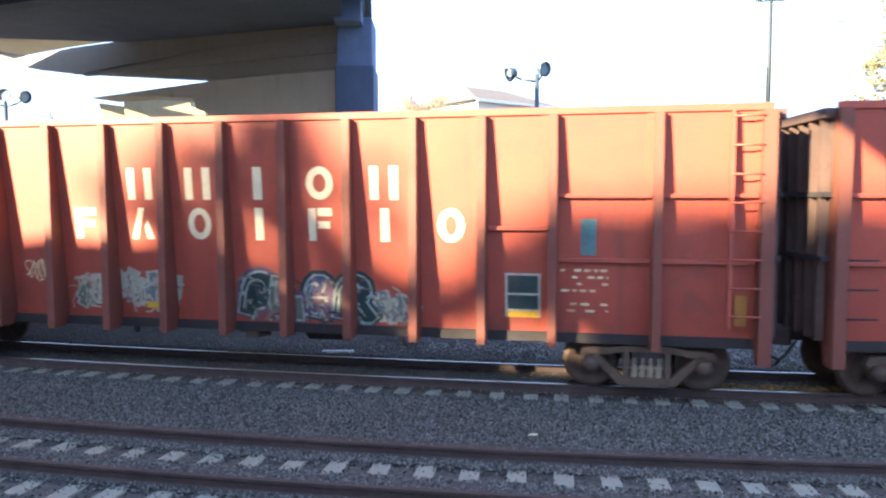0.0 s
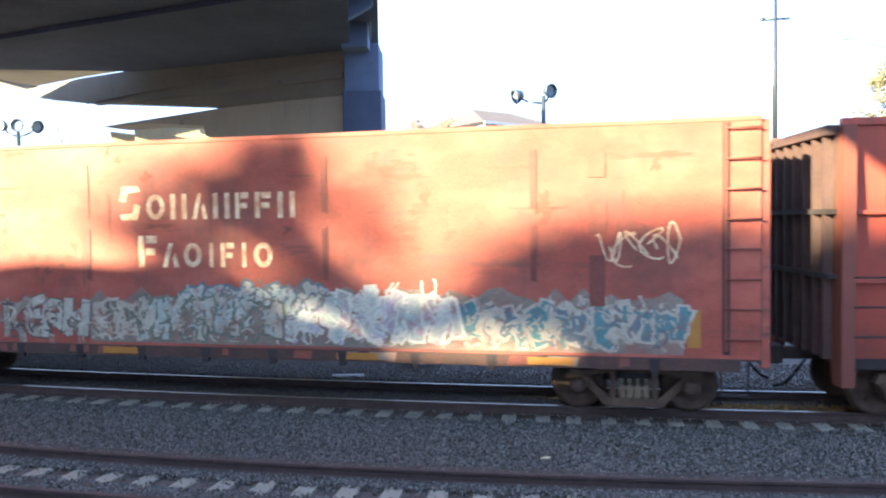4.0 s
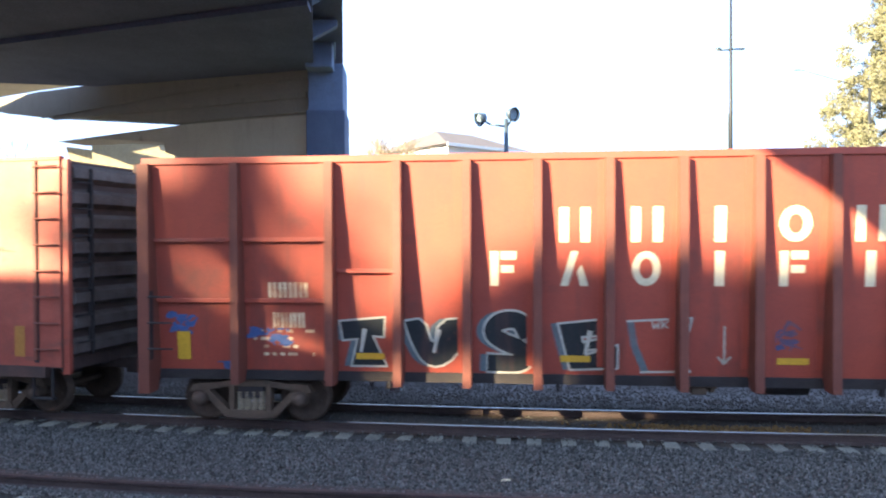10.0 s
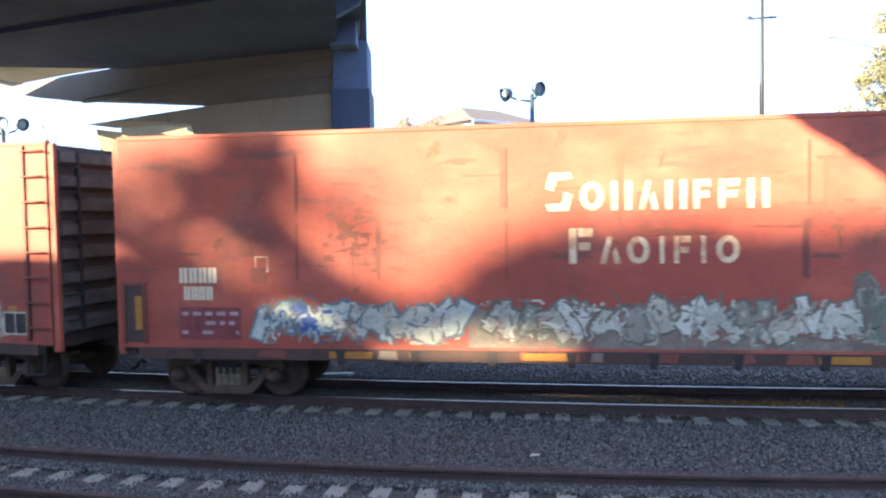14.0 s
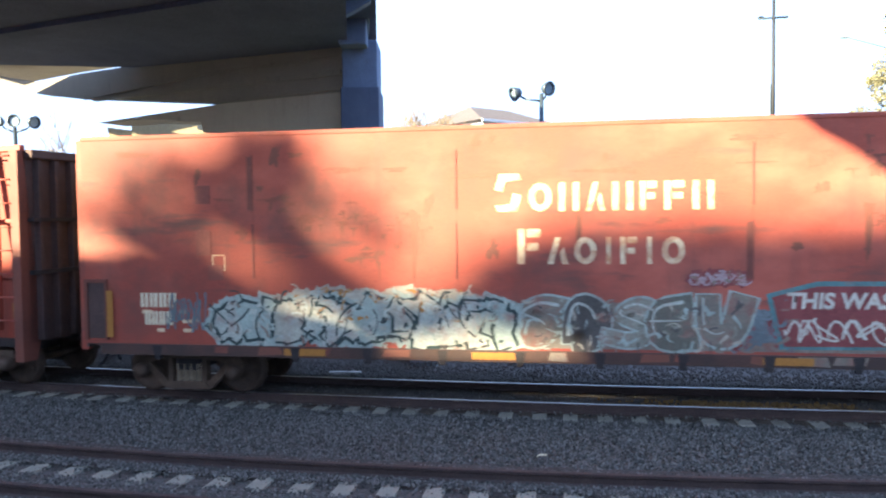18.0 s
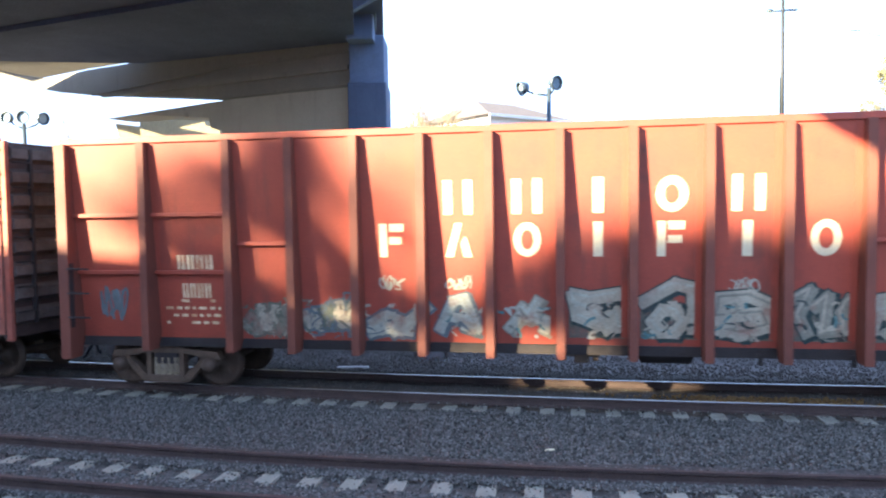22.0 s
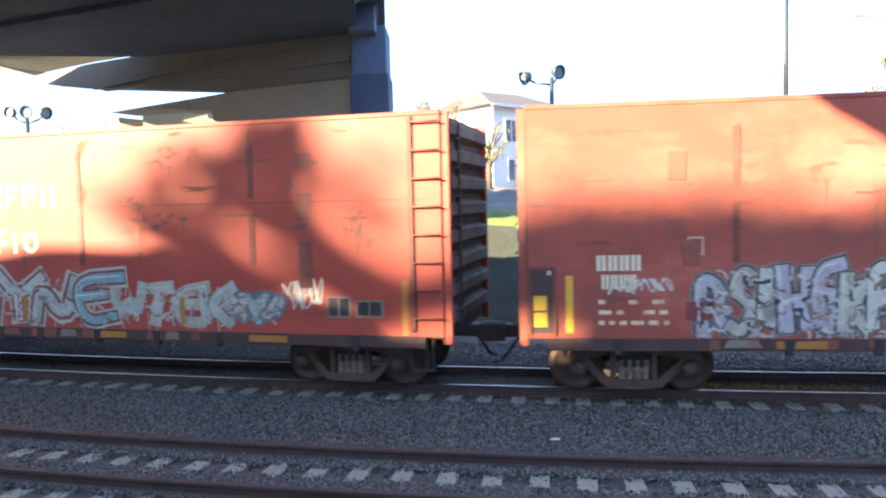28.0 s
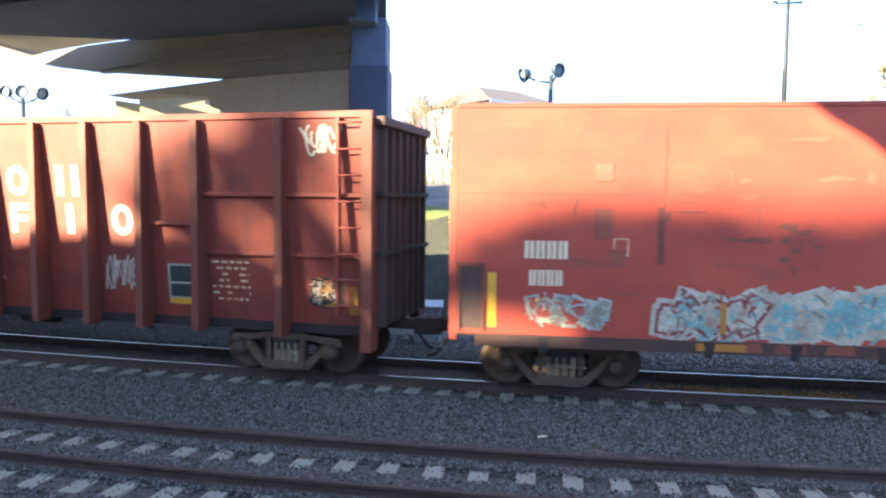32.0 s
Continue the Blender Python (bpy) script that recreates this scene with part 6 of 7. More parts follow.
for k, d in ((1, 0.1), (4, 0.2)):
    patch(c1, "reflector", -5.85 + 1.17 * (k - 0.5) - 0.2 + d, 1.18, -5.85 + 1.17 * (k - 0.5) + 0.25 + d, 1.29, lambda z: u_surf(z) - 0.01, YELLOW, "yellow reflective tape")
patch(c1, "green_patch", 6.3, 2.3, 6.55, 2.9, u_surf, TEAL, "faded green paint patch")

c2 = add(build_smooth_car("faded red smooth-sided car with dense pale graffiti", 102, OXIDE_FADED), -36)
wash(c2, -2.4, 8.25, 1.08, 2.1, s_surf, WASH_GREY, 301)
tag(c2, -8.75, -8.35, 1.3, 1.95, s_surf, CREAM_WORN, 10, 2, 0.04)
tag(c2, -9.0, -8.2, 2.5, 2.9, s_surf, CREAM_WORN, 64, 5, 0.025)
piece(c2, "URS", -8.0, -6.65, 1.15, 1.8, s_surf, [OXIDE_FADED], CREAM_WORN, 4, label="hollow cream-outlined graffiti", fat=0.26, edge=0.045)
piece(c2, "OTESIKERH", -6.6, -2.5, 1.12, 1.98, s_surf, [SILVER, GREYSPRAY, SAND, SILVER], MURK, 65, label="pale grey graffiti with dark edges", fat=0.2, edge=0.035, shine=SAND)
graffiti(c2, -2.3, -1.3, 1.12, 1.9, s_surf, [SAND, WASH_OLIVE], SAND, 6, 3, fat=0.14)
graffiti(c2, -1.3, 1.4, 1.12, 2.1, s_surf, [SAND, CYAN, SILVER, WASH_GREY], OLIVE, 66, 7, fat=0.15)
graffiti(c2, -0.4, 2.2, 1.55, 2.25, s_surf, [SKYBLUE, CYAN, SILVER], SLATE, 67, 5, fat=0.2)
graffiti(c2, 1.3, 4.6, 1.12, 2.25, s_surf, [PINK, SKYBLUE, LILAC, CYAN], WHITE_SPRAY, 7, 8, label="pink and pale blue graffiti", fat=0.16)
graffiti(c2, 4.6, 8.2, 1.12, 2.0, s_surf, [TEAL, SAND, SLATE], SAND, 8, 8, label="teal and sand graffiti", fat=0.16)
tag(c2, 7.0, 8.3, 2.45, 3.15, s_surf, CREAM_WORN, 9, 3, 0.035, "large white looping scrawl")
sill_paint(c2, -8.0, 8.0, [WASH_GREY, SCUFF, STAIN, PATCH_PAINT], 401)
patch(c2, "reflector", -8.98, 1.55, -8.85, 2.05, lambda z: -1.6, AMBER)
patch(c2, "reflector", 8.3, 1.2, 8.5, 1.8, s_surf, AMBER)

c3 = add(build_ribbed_gondola("oxide-red ribbed gondola car with large black and white graffiti letters", 103), -55.66)
mid = lambda k: -5.85 + 1.17 * (k - 0.5)
# left, right and outline (across, up) of the big letters; the third is drawn along a curve
SHAPES = ((-5.78, -4.92, [(0.03, 0.92), (0.97, 1.0), (0.94, 0.6), (0.72, 0.62), (1.0, 0.02), (0.26, 0.02), (0.4, 0.56), (0.1, 0.53)], 0),
          (-4.62, -3.52, [(0.0, 0.93), (0.33, 1.0), (0.46, 0.4), (0.56, 0.96), (1.0, 1.0), (0.96, 0.62), (0.82, 0.22), (0.55, 0.0), (0.3, 0.08), (0.12, 0.45)], 1),
          (-3.28, -2.36, [(0.82, 0.72), (0.70, 0.98), (0.30, 0.95), (0.16, 0.70), (0.42, 0.52), (0.76, 0.40), (0.80, 0.10), (0.20, 0.12)], 2),
          (-2.02, -1.0, [(0.02, 0.9), (0.82, 1.0), (0.79, 0.68), (0.42, 0.64), (0.44, 0.54), (0.9, 0.68), (0.84, 0.44), (0.5, 0.38), (0.48, 0.3), (1.0, 0.5), (1.0, 0.04), (0.22, 0.0)], 0))
for left, right, form, soft in SHAPES:
    bm = bmesh.new()
    form = [(left + a * (right - left), 1.06 + b * 0.88) for a, b in form]
    if soft == 2:
        form = rounded(form)
        for dx, w, lift, mi in ((-0.13, 0.30, 0.0035, 2), (0.0, 0.36, 0.0045, 0), (0.0, 0.285, 0.0055, 1)):
            ribbon(bm, [(a + dx, b) for a, b in form], w, u_surf, lift, mi)
    else:
        form = rounded(form + form[:1], soft)
        for dx, lift, mi in ((-0.12, 0.0035, 2), (0.0, 0.0045, 1)):
            skin(bm, [(a + dx, b) for a, b in form[:-1]], u_surf, lift, mi)
        stroke(bm, form, 0.035, u_surf, 0.0055, 0)
        ribbon(bm, [(left + 0.47 * (right - left), 1.34), (left + 0.55 * (right - left), 1.72)], 0.05, u_surf, 0.0085, 0, 1.8)
    paint_part("graffiti", bm, [WHITE_SPRAY, CHARCOAL, SLATE], c3, "black graffiti letter with white outline")
bm = bmesh.new()
stroke(bm, [(-0.85, 1.90), (0.20, 1.96), (0.12, 1.62), (-0.14, 1.58), (0.18, 1.06), (-0.62, 1.04)], 0.035, u_surf, 0.005, 0)
ribbon(bm, [(-0.80, 1.88), (-0.74, 1.5), (-0.56, 1.06)], 0.12, u_surf, 0.004, 1)
for a, b, line in ((-0.45, 1.78, [(0, 1), (0.25, 0), (0.5, 0.6), (0.75, 0), (1, 1)]), (-0.29, 1.78, [(0, 0), (0.1, 1)]), (-0.27, 1.78, [(0.7, 1), (0, 0.5), (0.8, 0)]), (-0.15, 1.78, [(0, 1), (1, 1)]), (-0.15, 1.78, [(0.5, 1), (0.5, 0)])):
    stroke(bm, [(a + 0.13 * x, b + 0.13 * y) for x, y in line], 0.022, u_surf, 0.006, 0)
skin(bm, [(-0.13, 1.60), (0.10, 1.62), (0.16, 1.30), (0.02, 1.40), (-0.04, 1.50)], u_surf, 0.006, 2)
paint_part("graffiti", bm, [WHITE_SPRAY, SLATE, SILVER], c3, "red panel outlined in white spray paint")
bm = bmesh.new()
for line in ([(0.72, 1.82), (0.72, 1.22)], [(0.62, 1.31), (0.72, 1.20), (0.82, 1.31)]):
    stroke(bm, line, 0.035, u_surf, 0.004, 0)
paint_part("graffiti", bm, [SILVER], c3, "thin pale arrow")
rng = random.Random(11)
for u0, u1, z0, z1, n, mat in ((-8.80, -8.38, 1.68, 1.98, 9, BLUE), (-7.40, -6.68, 1.42, 1.72, 10, BLUE), (1.60, 1.80, 1.45, 1.95, 6, DEEP_BLUE), (3.85, 4.45, 1.42, 1.74, 8, DEEP_BLUE), (-7.8, -7.6, 0.98, 1.12, 3, BLUE)):
    bm = bmesh.new()
    for i in range(n):
        skin(bm, blob(rng, rng.uniform(u0, u1), rng.uniform(z0, z1), 0.22, 0.13, 10, 0.6), u_surf, 0.005 + 0.0002 * i, 0)
    flecks(bm, rng, u0, u1, z0 - 0.05, z1, 8, u_surf, 0.0075, [0])
    tagged(paint_part("graffiti", bm, [mat], c3, "faded blue spray scrawl"), kind="stuff")
patch(c3, "reflector", 8.18, 0.98, 8.44, 1.48, lambda z: u_surf(z) - 0.13, YELLOW, "yellow reflective tape")
patch(c3, "reflector", -8.70, 1.16, -8.46, 1.66, lambda z: u_surf(z) - 0.008, YELLOW, "yellow reflective tape")
for k in (1, 4, 7):
    patch(c3, "reflector", mid(k) - 0.2, 1.2, mid(k) + 0.3, 1.31, lambda z: u_surf(z) - 0.012, YELLOW, "yellow reflective tape")

c4 = add(build_smooth_car("weathered red smooth-sided car with murky green and white graffiti", 104, OXIDE_OLD), -75.55)
wash(c4, 3.0, 6.75, 1.08, 2.3, s_surf, WASH_OLIVE, 302)
wash(c4, -3.0, 3.0, 1.08, 1.8, s_surf, WASH_GREY, 303)
graffiti(c4, -6.7, -5.2, 1.12, 1.95, s_surf, [SKYBLUE, CYAN, BLUE, SKYBLUE], SLATE, 18, 3, label="pale blue and cream graffiti", fat=0.27)
graffiti(c4, -5.3, -3.1, 1.12, 1.95, s_surf, [SILVER, SKYBLUE, SAND], SLATE, 68, 4, label="pale blue and cream graffiti", fat=0.27)
graffiti(c4, -2.7, 3.1, 1.14, 2.0, s_surf, [SILVER, GREYSPRAY, SAND, WHITE_SPRAY], WASH_OLIVE, 17, 10, label="pale white and grey graffiti", fat=0.2)
graffiti(c4, 3.2, 6.6, 1.14, 2.25, s_surf, [OLIVE, WASH_OLIVE, WASH_GREY, DARKGREEN], GREYSPRAY, 16, 6, label="murky olive graffiti with pale edge", fat=0.3)
tag(c4, 6.6, 7.4, 1.75, 2.1, s_surf, SILVER, 19, 4, 0.03)
patch(c4, "stencil_panel", -8.15, 1.18, -7.0, 1.75, s_surf, REDSPRAY, "dark red stencil panel")
stencil(c4, -8.1, -7.05, 1.22, 1.72, 3, lambda z: -1.589, 204, PINK)
sill_paint(c4, -6.7, 6.6, [WASH_GREY, SCUFF, STAIN, PATCH_PAINT], 402)
patch(c4, "reflector", 8.4, 1.2, 8.62, 1.75, s_surf, AMBER)
patch(c4, "reflector", -8.98, 1.35, -8.85, 1.95, lambda z: -1.6, AMBER)

c5 = add(build_smooth_car("red smooth-sided car with long pale-blue graffiti along its base", 105, OXIDE_OLD, ((1.70, 1.96, 0.0), (1.38, 1.63, 0.08))), -95.43)
wash(c5, -1.6, 8.2, 1.08, 1.85, s_surf, WASH_GREY, 304)
graffiti(c5, -5.2, -2.2, 1.5, 2.12, s_surf, [SAND, AMBER, SAND], SAND, 69, 5, fat=0.5)
graffiti(c5, -6.7, -1.45, 0.98, 2.0, s_surf, [SKYBLUE, CYAN, SILVER, SKYBLUE], DARKGREEN, 20, 8, halo=CYAN, label="pale blue graffiti with black outlines", fat=0.33)
piece(c5, "SOSEU", -1.4, 2.2, 1.05, 2.0, s_surf, [WASH_GREY, MURK, GREYSPRAY, WASH_OLIVE], CYAN, 21, label="murky grey bubble graffiti with pale blue edge", fat=0.34, edge=0.06, shine=SKYBLUE)
graffiti(c5, 2.0, 3.0, 1.08, 1.9, s_surf, [REDSPRAY, SLATE], SLATE, 71, 2, fat=0.3)
bm = bmesh.new()
for pts, lift, mi in (([(2.55, 2.0), (3.3, 2.2), (5.3, 2.2), (5.35, 1.15), (2.75, 1.12)], 0.0050, 0), ([(2.64, 1.95), (3.3, 2.12), (5.2, 2.13), (5.26, 1.2), (2.82, 1.17)], 0.0056, 1)):
    skin(bm, pts, s_surf, lift, mi)
paint_part("graffiti", bm, [TEAL, REDSPRAY], c5, "dark red panel with teal edge")
for text, u, z in (("THIS WAS A", 2.85, 1.78),):
    lettering(c5, text, u, z, 0.34, -1.5935, WHITE_SPRAY, "white hand-painted words", 0.1)
tag(c5, 2.9, 5.0, 1.25, 1.62, s_surf, WHITE_SPRAY, 22, 7, 0.04)
graffiti(c5, 5.4, 6.4, 1.1, 2.0, s_surf, [OLIVE, SAND], SAND, 72, 2, fat=0.24)
graffiti(c5, 6.6, 8.2, 1.15, 1.9, s_surf, [GREYSPRAY, SAND], SILVER, 23, 3, fat=0.16)
tag(c5, -7.6, -6.9, 1.25, 1.95, s_surf, SLATE, 24, 4, 0.04)
graffiti(c5, 1.45, 2.2, 2.12, 2.4, s_surf, [PINK], REDSPRAY, 73, 2, fat=0.3)
sill_paint(c5, -6.7, 6.2, [WASH_GREY, SCUFF, STAIN, PATCH_PAINT], 403)
patch(c5, "reflector", -8.78, 1.15, -8.66, 2.0, lambda z: -1.62, AMBER, "amber grab bar tape")
patch(c5, "reflector", 8.4, 1.2, 8.6, 1.75, s_surf, AMBER)

c6 = add(build_ribbed_gondola("oxide-red ribbed gondola car with silver and cream graffiti", 106, placard=False), -115.05)
for k, fills, o, n, fat, top in ((1, [GREYSPRAY, SAND], OLIVE, 2, 0.22, 1.75), (2, [SAND, OLIVE], SLATE, 2, 0.28, 1.85), (3, [SILVER, SAND], SLATE, 1, 0.3, 1.75)):
    graffiti(c6, mid(k) - 0.44, mid(k) + 0.44, 1.0, top, u_surf, fills, o, 30 + k, n, label="cream and grey graffiti", fat=fat)
# panel, fill, edge, shine, width, height and strokes (across, up) of the bold shapes
BOLD = ((4, SKYBLUE, SLATE, SILVER, 0.16, 0.62, [[(-0.34, 0), (-0.1, 0.9), (0.1, 1), (0.32, 0), (0.1, 0.12)], [(-0.16, 0.42), (0.1, 0.3)]]),
        (5, SILVER, GREYSPRAY, SKYBLUE, 0.14, 0.62, [[(-0.30, 0.05), (-0.1, 0.5), (0.02, 0.4), (0.2, 0.95)], [(-0.1, 0.75), (0.1, 0.45), (0.38, 0.3), (0.3, 0)]]),
        (6, SAND, DARKGREEN, SILVER, 0.21, 0.74, [[(0.36, 0.98), (-0.1, 0.86), (-0.38, 0.95), (-0.3, 0.4), (0.02, 0.2), (0.34, 0.5), (0.4, 0.1)], [(-0.3, 0.7), (0.0, 0.5), (0.2, 0.05)]]),
        (7, SAND, DARKGREEN, SILVER, 0.19, 0.92, [[(-0.12, 0), (-0.26, 0.22), (-0.1, 0.46), (0.12, 0.46), (0.24, 0.22), (0.1, 0), (-0.12, 0)], [(-0.42, 0.62), (0.1, 1), (0.38, 0.92), (0.40, 0.05)]]),
        (8, SAND, DARKGREEN, GREYSPRAY, 0.20, 0.76, [[(0.42, 0.7), (0.1, 0.92), (-0.36, 0.86), (-0.4, 0.4), (0.3, 0.5), (0.4, 0.2), (0.0, 0.0), (-0.4, 0.1)], [(-0.1, 0.65), (0.1, 0.25)]]),
        (9, GREYSPRAY, DARKGREEN, SAND, 0.17, 0.82, [[(-0.40, 0.8), (-0.16, 1), (-0.34, 0.4), (-0.2, 0)], [(-0.1, 0.6), (0.1, 0.86), (0.04, 0.04), (0.36, 0.1), (0.30, 0.5), (0.42, 0.8)]]),
        (10, SAND, DARKGREEN, SILVER, 0.15, 0.74, [[(-0.40, 0.1), (-0.30, 0.9), (0.0, 0.95), (-0.2, 0.5), (0.0, 0.3), (-0.2, 0)], [(0.1, 0.0), (0.06, 0.5), (0.3, 0.95), (0.42, 0.1), (0.2, 0.35)]]))
for k, fill, edge, shine, wide, high, lines in BOLD:
    if k > 5:
        wash(c6, mid(k) - 0.46, mid(k) + 0.46, 1.1, 1.2 + high * 0.7, u_surf, WASH_OLIVE, 400 + k)
    bm = bmesh.new()
    lines = [[(mid(k) + a, 1.22 + b * high * 0.88) for a, b in line] for line in lines]
    for du, dz, w, lift, mi in ((0.04, -0.03, wide + 0.10, 0.008, 1), (0, 0, wide + 0.07, 0.009, 1), (0, 0, wide + 0.02, 0.010, 0), (-0.03, 0.035, wide * 0.22, 0.011, 2)):
        for line in lines:
            stroke(bm, [(a + du, b + dz) for a, b in line], w, u_surf, lift, mi)
    flecks(bm, random.Random(500 + k), mid(k) - 0.4, mid(k) + 0.4, 1.1, 1.15 + high * 0.75, 16, u_surf, 0.0125, [0, 1, 2, 3, 4])
    tagged(paint_part("graffiti", bm, [fill, edge, shine, TEAL, SAND], c6, "bold cream and grey graffiti shape"), kind="stuff")
graffiti(c6, 5.98, 6.9, 1.05, 1.6, u_surf, [SAND, GREYSPRAY], OLIVE, 45, 2, fat=0.2)
for k in (3, 4, 8):
    tag(c6, mid(k) - 0.2, mid(k) + 0.2, 1.9, 2.15, u_surf, SILVER, 130 + k, 2, 0.03)
tag(c6, -8.6, -8.1, 1.3, 2.0, u_surf, SLATE, 41, 3, 0.06)

c7 = add(build_smooth_car("weathered red smooth-sided car with white and dark blue graffiti", 107, OXIDE_FADED, ((2.12, 2.37, 0.0), (1.83, 2.06, 0.08))), -134.73)
wash(c7, 2.7, 7.7, 1.08, 1.9, s_surf, WASH_GREY, 305)
patch(c7, "red_patch", -6.75, 1.32, -6.3, 1.62, s_surf, REDSPRAY, "fresh red paint patch")
piece(c7, "RSWHEKR", -6.6, -3.6, 1.05, 2.25, s_surf, [LILAC, SILVER, WHITE_SPRAY, LILAC], DARKGREEN, 42, halo=WASH_GREY, label="pale lilac and white graffiti with dark green edges", fat=0.17, edge=0.045, rim=0.08)
piece(c7, "CREYUN", -3.4, 0.4, 1.08, 2.15, s_surf, [CYAN, SLATE, SKYBLUE, TEAL], DARKGREEN, 43, halo=SAND, label="blue and teal graffiti with yellowish edges", fat=0.18, rim=0.10)
piece(c7, "JERO", 0.35, 3.15, 1.08, 1.98, s_surf, [MURK], SILVER, 44, label="dark brown-grey graffiti with pale outline", fat=0.33, edge=0.05, shine=CYAN)
piece(c7, "FHOKEN", 3.1, 5.55, 1.08, 2.08, s_surf, [SKYBLUE, CYAN], DARKGREEN, 45, halo=SAND, label="pale blue graffiti with dark outlines", fat=0.14, edge=0.08, rim=0.10)
piece(c7, "OOS", 5.55, 7.6, 1.1, 2.0, s_surf, [OXIDE_FADED, SAND], WHITE_SPRAY, 75, label="cream outlined graffiti", fat=0.2, edge=0.08)
tag(c7, -7.9, -7.0, 1.75, 2.0, s_surf, WHITE_SPRAY, 76, 4, 0.03)
def framed_panel(car, u0, u1, z0, z1, ground, border=None):
    """A dark stencil panel of two fields inside a pale border."""
    m, t = (u0 + u1) / 2, 0.035
    bm = bmesh.new()
    for a in ((u0, z0, u1, z0 + t), (u0, z1 - t, u1, z1), (u0, z0 + t, u0 + t, z1 - t), (u1 - t, z0 + t, u1, z1 - t), (m - t * 0.4, z0 + t, m + t * 0.4, z1 - t)):
        skin(bm, plate(*a), s_surf, 0.008, 0)
    frame_part = paint_part("stencil_frame", bm, [border or SILVER], car, "small white framed stencil")
    for a, b in ((u0 + t, m - t * 0.4), (m + t * 0.4, u1 - t)):
        bm = bmesh.new()
        skin(bm, plate(a, z0 + t, b, z1 - t), s_surf, 0.0075, 0)
        paint_part("stencil_field", bm, [ground], frame_part)


framed_panel(c7, 7.71, 8.35, 1.15, 1.58, MURK)
framed_panel(c4, 7.24, 7.66, 1.32, 1.63, PATCH_PAINT)
framed_panel(c5, 8.27, 8.83, 1.2, 1.64, CHARCOAL)
framed_panel(c5, 7.1, 7.8, 1.24, 1.6, CHARCOAL)
# two white squiggles high on the side
for u0, u1, z0, z1, form in ((7.26, 7.85, 3.15, 4.05, [(0.5, 0.0), (0.9, 0.2), (0.2, 0.35), (0.0, 0.6), (0.5, 0.7), (0.1, 0.85), (0.5, 1.0), (0.9, 0.8), (0.5, 0.6), (1.0, 0.5), (0.4, 0.25)]),
                              (7.95, 8.75, 2.75, 3.45, [(0.0, 0.9), (0.1, 0.2), (0.3, 1.0), (0.45, 0.3), (0.7, 0.8), (0.6, 0.1), (1.0, 0.6), (0.9, 0.2)]),
                              (7.95, 8.75, 2.05, 2.25, [(0.0, 1.0), (0.1, 0.0), (0.2, 0.8), (0.4, 0.1), (0.5, 1.0), (0.7, 0.0), (0.75, 0.9), (1.0, 0.2)])):
    bm = bmesh.new()
    stroke(bm, rounded([(u0 + (u1 - u0) * a, z0 + (z1 - z0) * b) for a, b in form]), 0.085 if z0 > 2.5 else 0.04, s_surf, 0.004, 0)
    paint_part("graffiti", bm, [WHITE_SPRAY], c7, "white painted squiggle")
sill_paint(c7, -6.4, 7.5, [WASH_GREY, SCUFF, STAIN, PATCH_PAINT], 404)
patch(c7, "reflector", -8.62, 1.12, -8.5, 2.05, s_surf, YELLOW, "amber grab bar tape")
patch(c7, "reflector", -9.13, 1.22, -8.92, 1.46, lambda z: -1.6, YELLOW)
patch(c7, "reflector", -9.13, 1.49, -8.92, 1.73, lambda z: -1.6, YELLOW)
stencil(c7, -9.15, -8.85, 2.0, 2.2, 1, lambda z: -1.6, 301, WHITE_SPRAY)
patch(c7, "reflector", 8.64, 1.0, 8.78, 2.0, s_surf, AMBER)

c8 = add(build_smooth_car("cleaner red smooth-sided car with bright turquoise graffiti", 108, OXIDE_CLEAN, ((2.29, 2.58, 0.0), (1.85, 2.11, 0.08))), -154.52)
graffiti(c8, -5.9, -4.4, 1.02, 1.85, s_surf, [SILVER, TURQUOISE, SAND], REDSPRAY, 47, 3, halo=SILVER, label="turquoise and white graffiti", fat=0.26)
graffiti(c8, -4.5, -1.8, 1.05, 1.95, s_surf, [TURQUOISE, SILVER, TURQUOISE], SAND, 77, 4, halo=SILVER, label="turquoise and white graffiti", fat=0.28)
piece(c8, "SHYNE", -1.6, 2.9, 1.06, 2.15, s_surf, [CYAN, TURQUOISE, SKYBLUE], REDSPRAY, 48, halo=SILVER, label="large pale turquoise graffiti", fat=0.21, edge=0.08, rim=0.11)
piece(c8, "WTEK", 2.95, 5.4, 1.12, 1.95, s_surf, [CYAN, SILVER, SAND], SILVER, 49, label="pale cream and turquoise graffiti", fat=0.2, edge=0.05)
graffiti(c8, 5.4, 6.4, 1.15, 1.8, s_surf, [SILVER, CYAN], SLATE, 78, 2, fat=0.2)
tag(c8, 6.5, 7.2, 1.5, 2.0, s_surf, WHITE_SPRAY, 50, 4)
graffiti(c8, -8.0, -6.85, 1.18, 1.75, s_surf, [OXIDE_CLEAN, GREYSPRAY], CYAN, 51, 3, fat=0.2)
bm = bmesh.new()
box(bm, -9.2, -1.5875, 3.33, 9.2, -1.58, 3.345)
part("seam_strip", bm, PATCH_PAINT, c8)
sill_paint(c8, -5.9, 4.7, [WASH_GREY, SCUFF, STAIN, PATCH_PAINT], 405)
for u in (-5.05, -2.05, 0.9, 4.4):
    patch(c8, "reflector", u, 1.15, u + 0.1, 1.65, lambda z: -1.592, AMBER, "upright amber reflective tape")
framed_panel(c8, 7.3, 7.74, 1.33, 1.70, CHARCOAL, WASH_GREY)
framed_panel(c8, 7.83, 8.33, 1.34, 1.64, CHARCOAL, WASH_GREY)
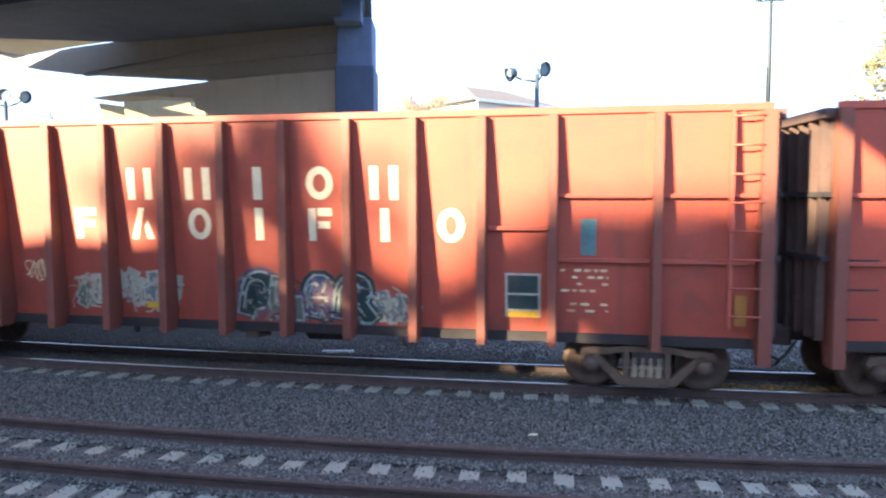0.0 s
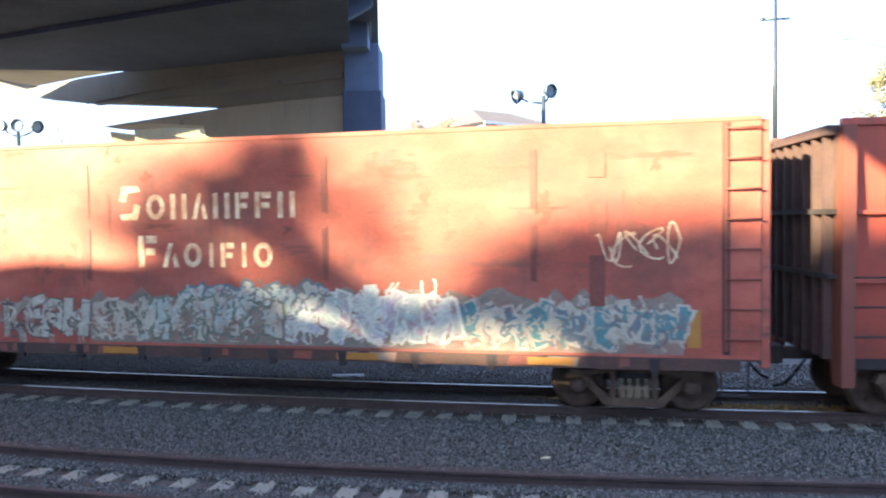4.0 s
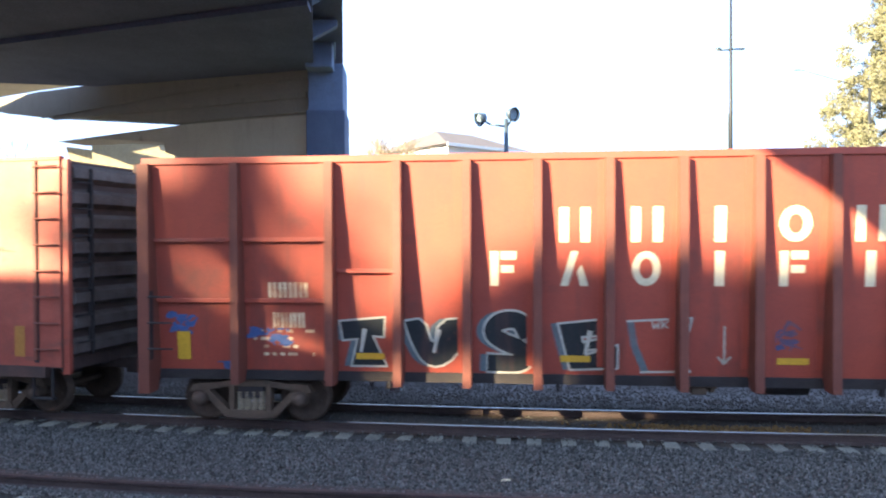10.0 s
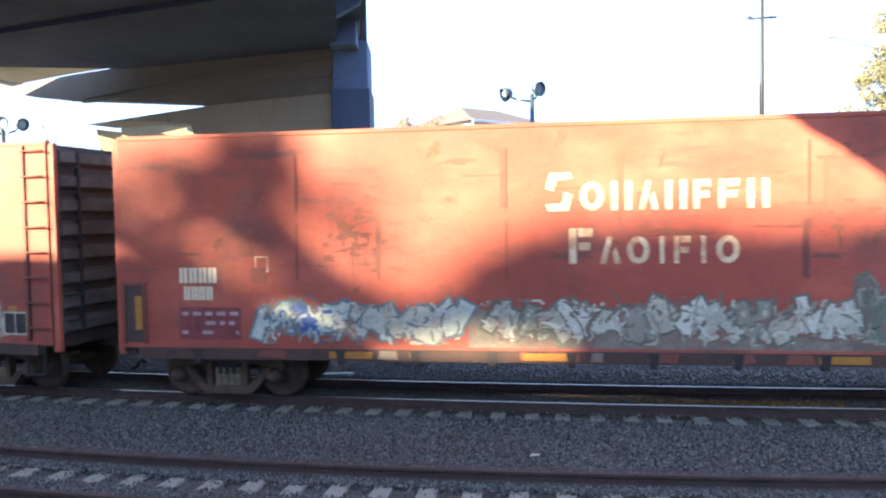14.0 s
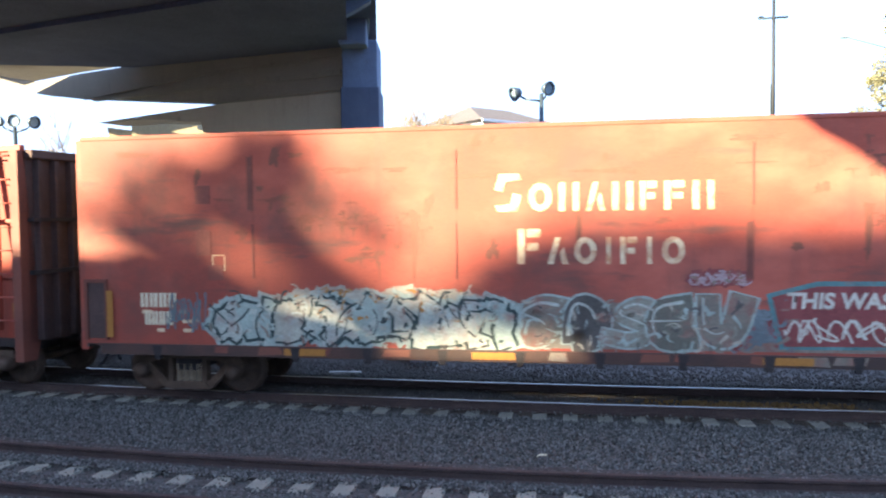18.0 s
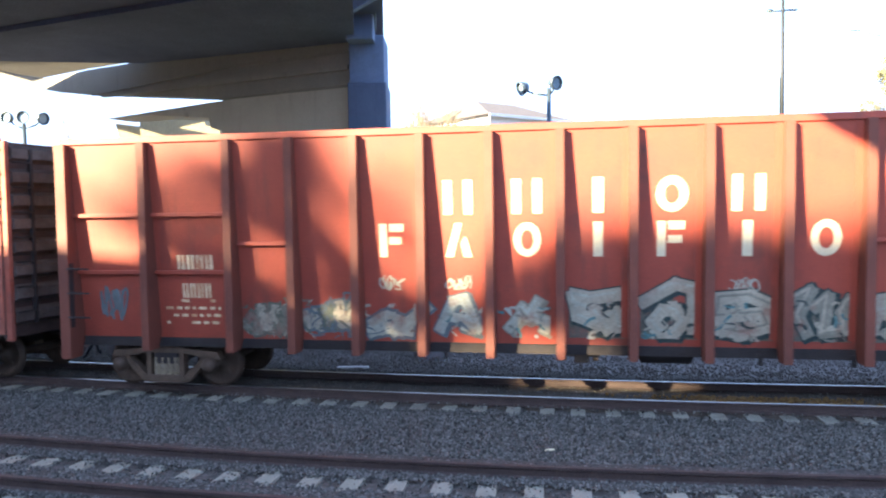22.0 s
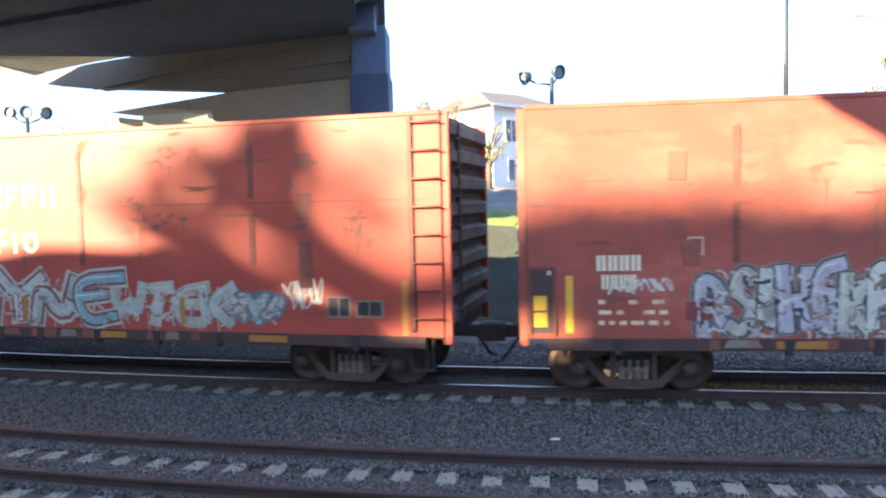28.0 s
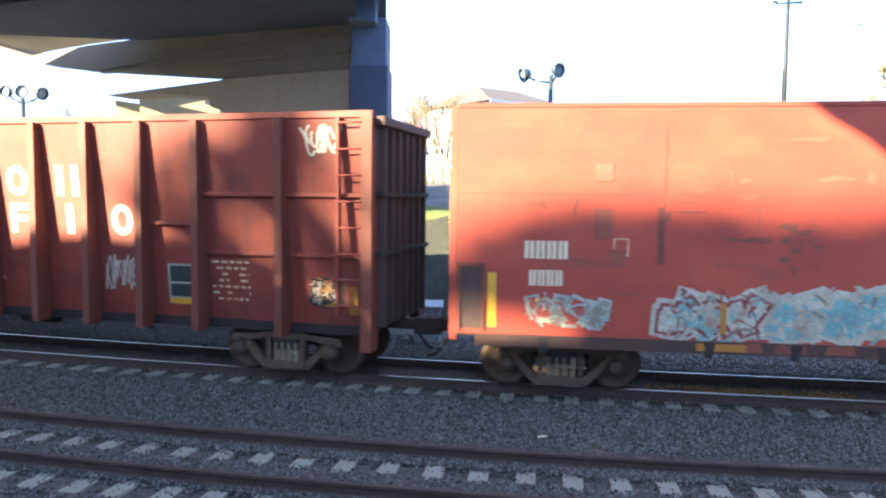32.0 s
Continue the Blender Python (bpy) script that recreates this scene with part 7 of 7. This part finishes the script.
patch(c8, "reflector", -8.72, 1.15, -8.58, 2.05, s_surf, YELLOW, "amber grab bar tape")
patch(c8, "reflector", 8.66, 1.03, 8.77, 1.98, s_surf, AMBER)

c9 = add(build_ribbed_gondola("dark oxide-red ribbed gondola car with a small white scrawl", 109, OXIDE_DARK), -174.23)
tag(c9, 7.9, 8.6, 4.0, 4.5, u_surf, WHITE_SPRAY, 52, 4, 0.05, "small white painted scrawl")
tag(c9, 3.7, 4.4, 1.4, 2.1, u_surf, WHITE_SPRAY, 53, 5)
tag(c9, 0.2, 1.2, 1.4, 2.0, u_surf, WHITE_SPRAY, 54, 5)
graffiti(c9, 8.0, 8.5, 1.3, 1.9, u_surf, [SAND, AMBER], BLACK, 55, 2)

# the larger rust blisters that single cars carry
blister = random.Random(71)
for car, u, z, w, h, count in ((c4, -4.9, 2.95, 1.15, 0.8, 44), (c2, -4.9, 3.5, 1.1, 0.9, 44), (c5, -4.2, 3.25, 1.0, 0.3, 26), (c5, -3.1, 3.1, 0.6, 0.4, 26)):
    rust_patch(car, blister, u, z, w, h, count)

# ---- tracks and loose stones ----
build_track("main_track", MAIN, "railway track with concrete ties under the train", -52, 20, 0.565, tie=TIE_GRIMY, half=1.15)
build_track("side_track", SIDE, "empty railway track with pale concrete ties", -40, 20, 0.565, head=RAIL_RUST, tie=TIE)
stones("pale_bank_stones", 20000, far_zone, 0.026, PALE_GRAVEL, 18, "grey gravel behind the train, lightened for light under the cars")
stones("ballast_stones", 150000, ballast_zone, 0.019, STONE, 8, "loose angular grey ballast stones")
stones("side_track_stones", 48000, side_zone, 0.019, STONE, 19, "dark grey ballast stones round the empty track")


def debris_zone(rng, n):
    s = np.where(rng.random(n) < 0.6, rng.normal(-8.3, 0.6, n), rng.normal(-6.6, 0.4, n))
    return on_track(MAIN, s, rng.uniform(-0.2, 0.6, n), np.full(n, -0.135))


stones("leaf_litter", 900, debris_zone, 0.03, DRY_LEAF, 9, "dry yellow-brown leaves between the rails")


# ---- what moves ----
SPEED, SLOWING = 4.728, 0.0013


def car_pose(centre, tc=7.4):
    a, b = MAIN.at(centre - tc), MAIN.at(centre + tc)
    return pose((a[0] + b[0]) / 2, (a[1] + b[1]) / 2, 0, 0, 0, math.degrees(math.atan2(b[1] - a[1], b[0] - a[0])))


def motions():
    times = [0.5 * i for i in range(65)]
    turns = [32.0 * i / 256 for i in range(257)]
    for car, sets, rest in CARS:
        walk(car, [(t, car_pose(rest + SPEED * t - SLOWING * (t - 16) ** 2)) for t in times])
        for w, dx in sets:
            walk(w, [(t, pose(dx, 0, 0.45, 0, math.degrees(SPEED * t / 0.45), 0)) for t in turns])


motions()
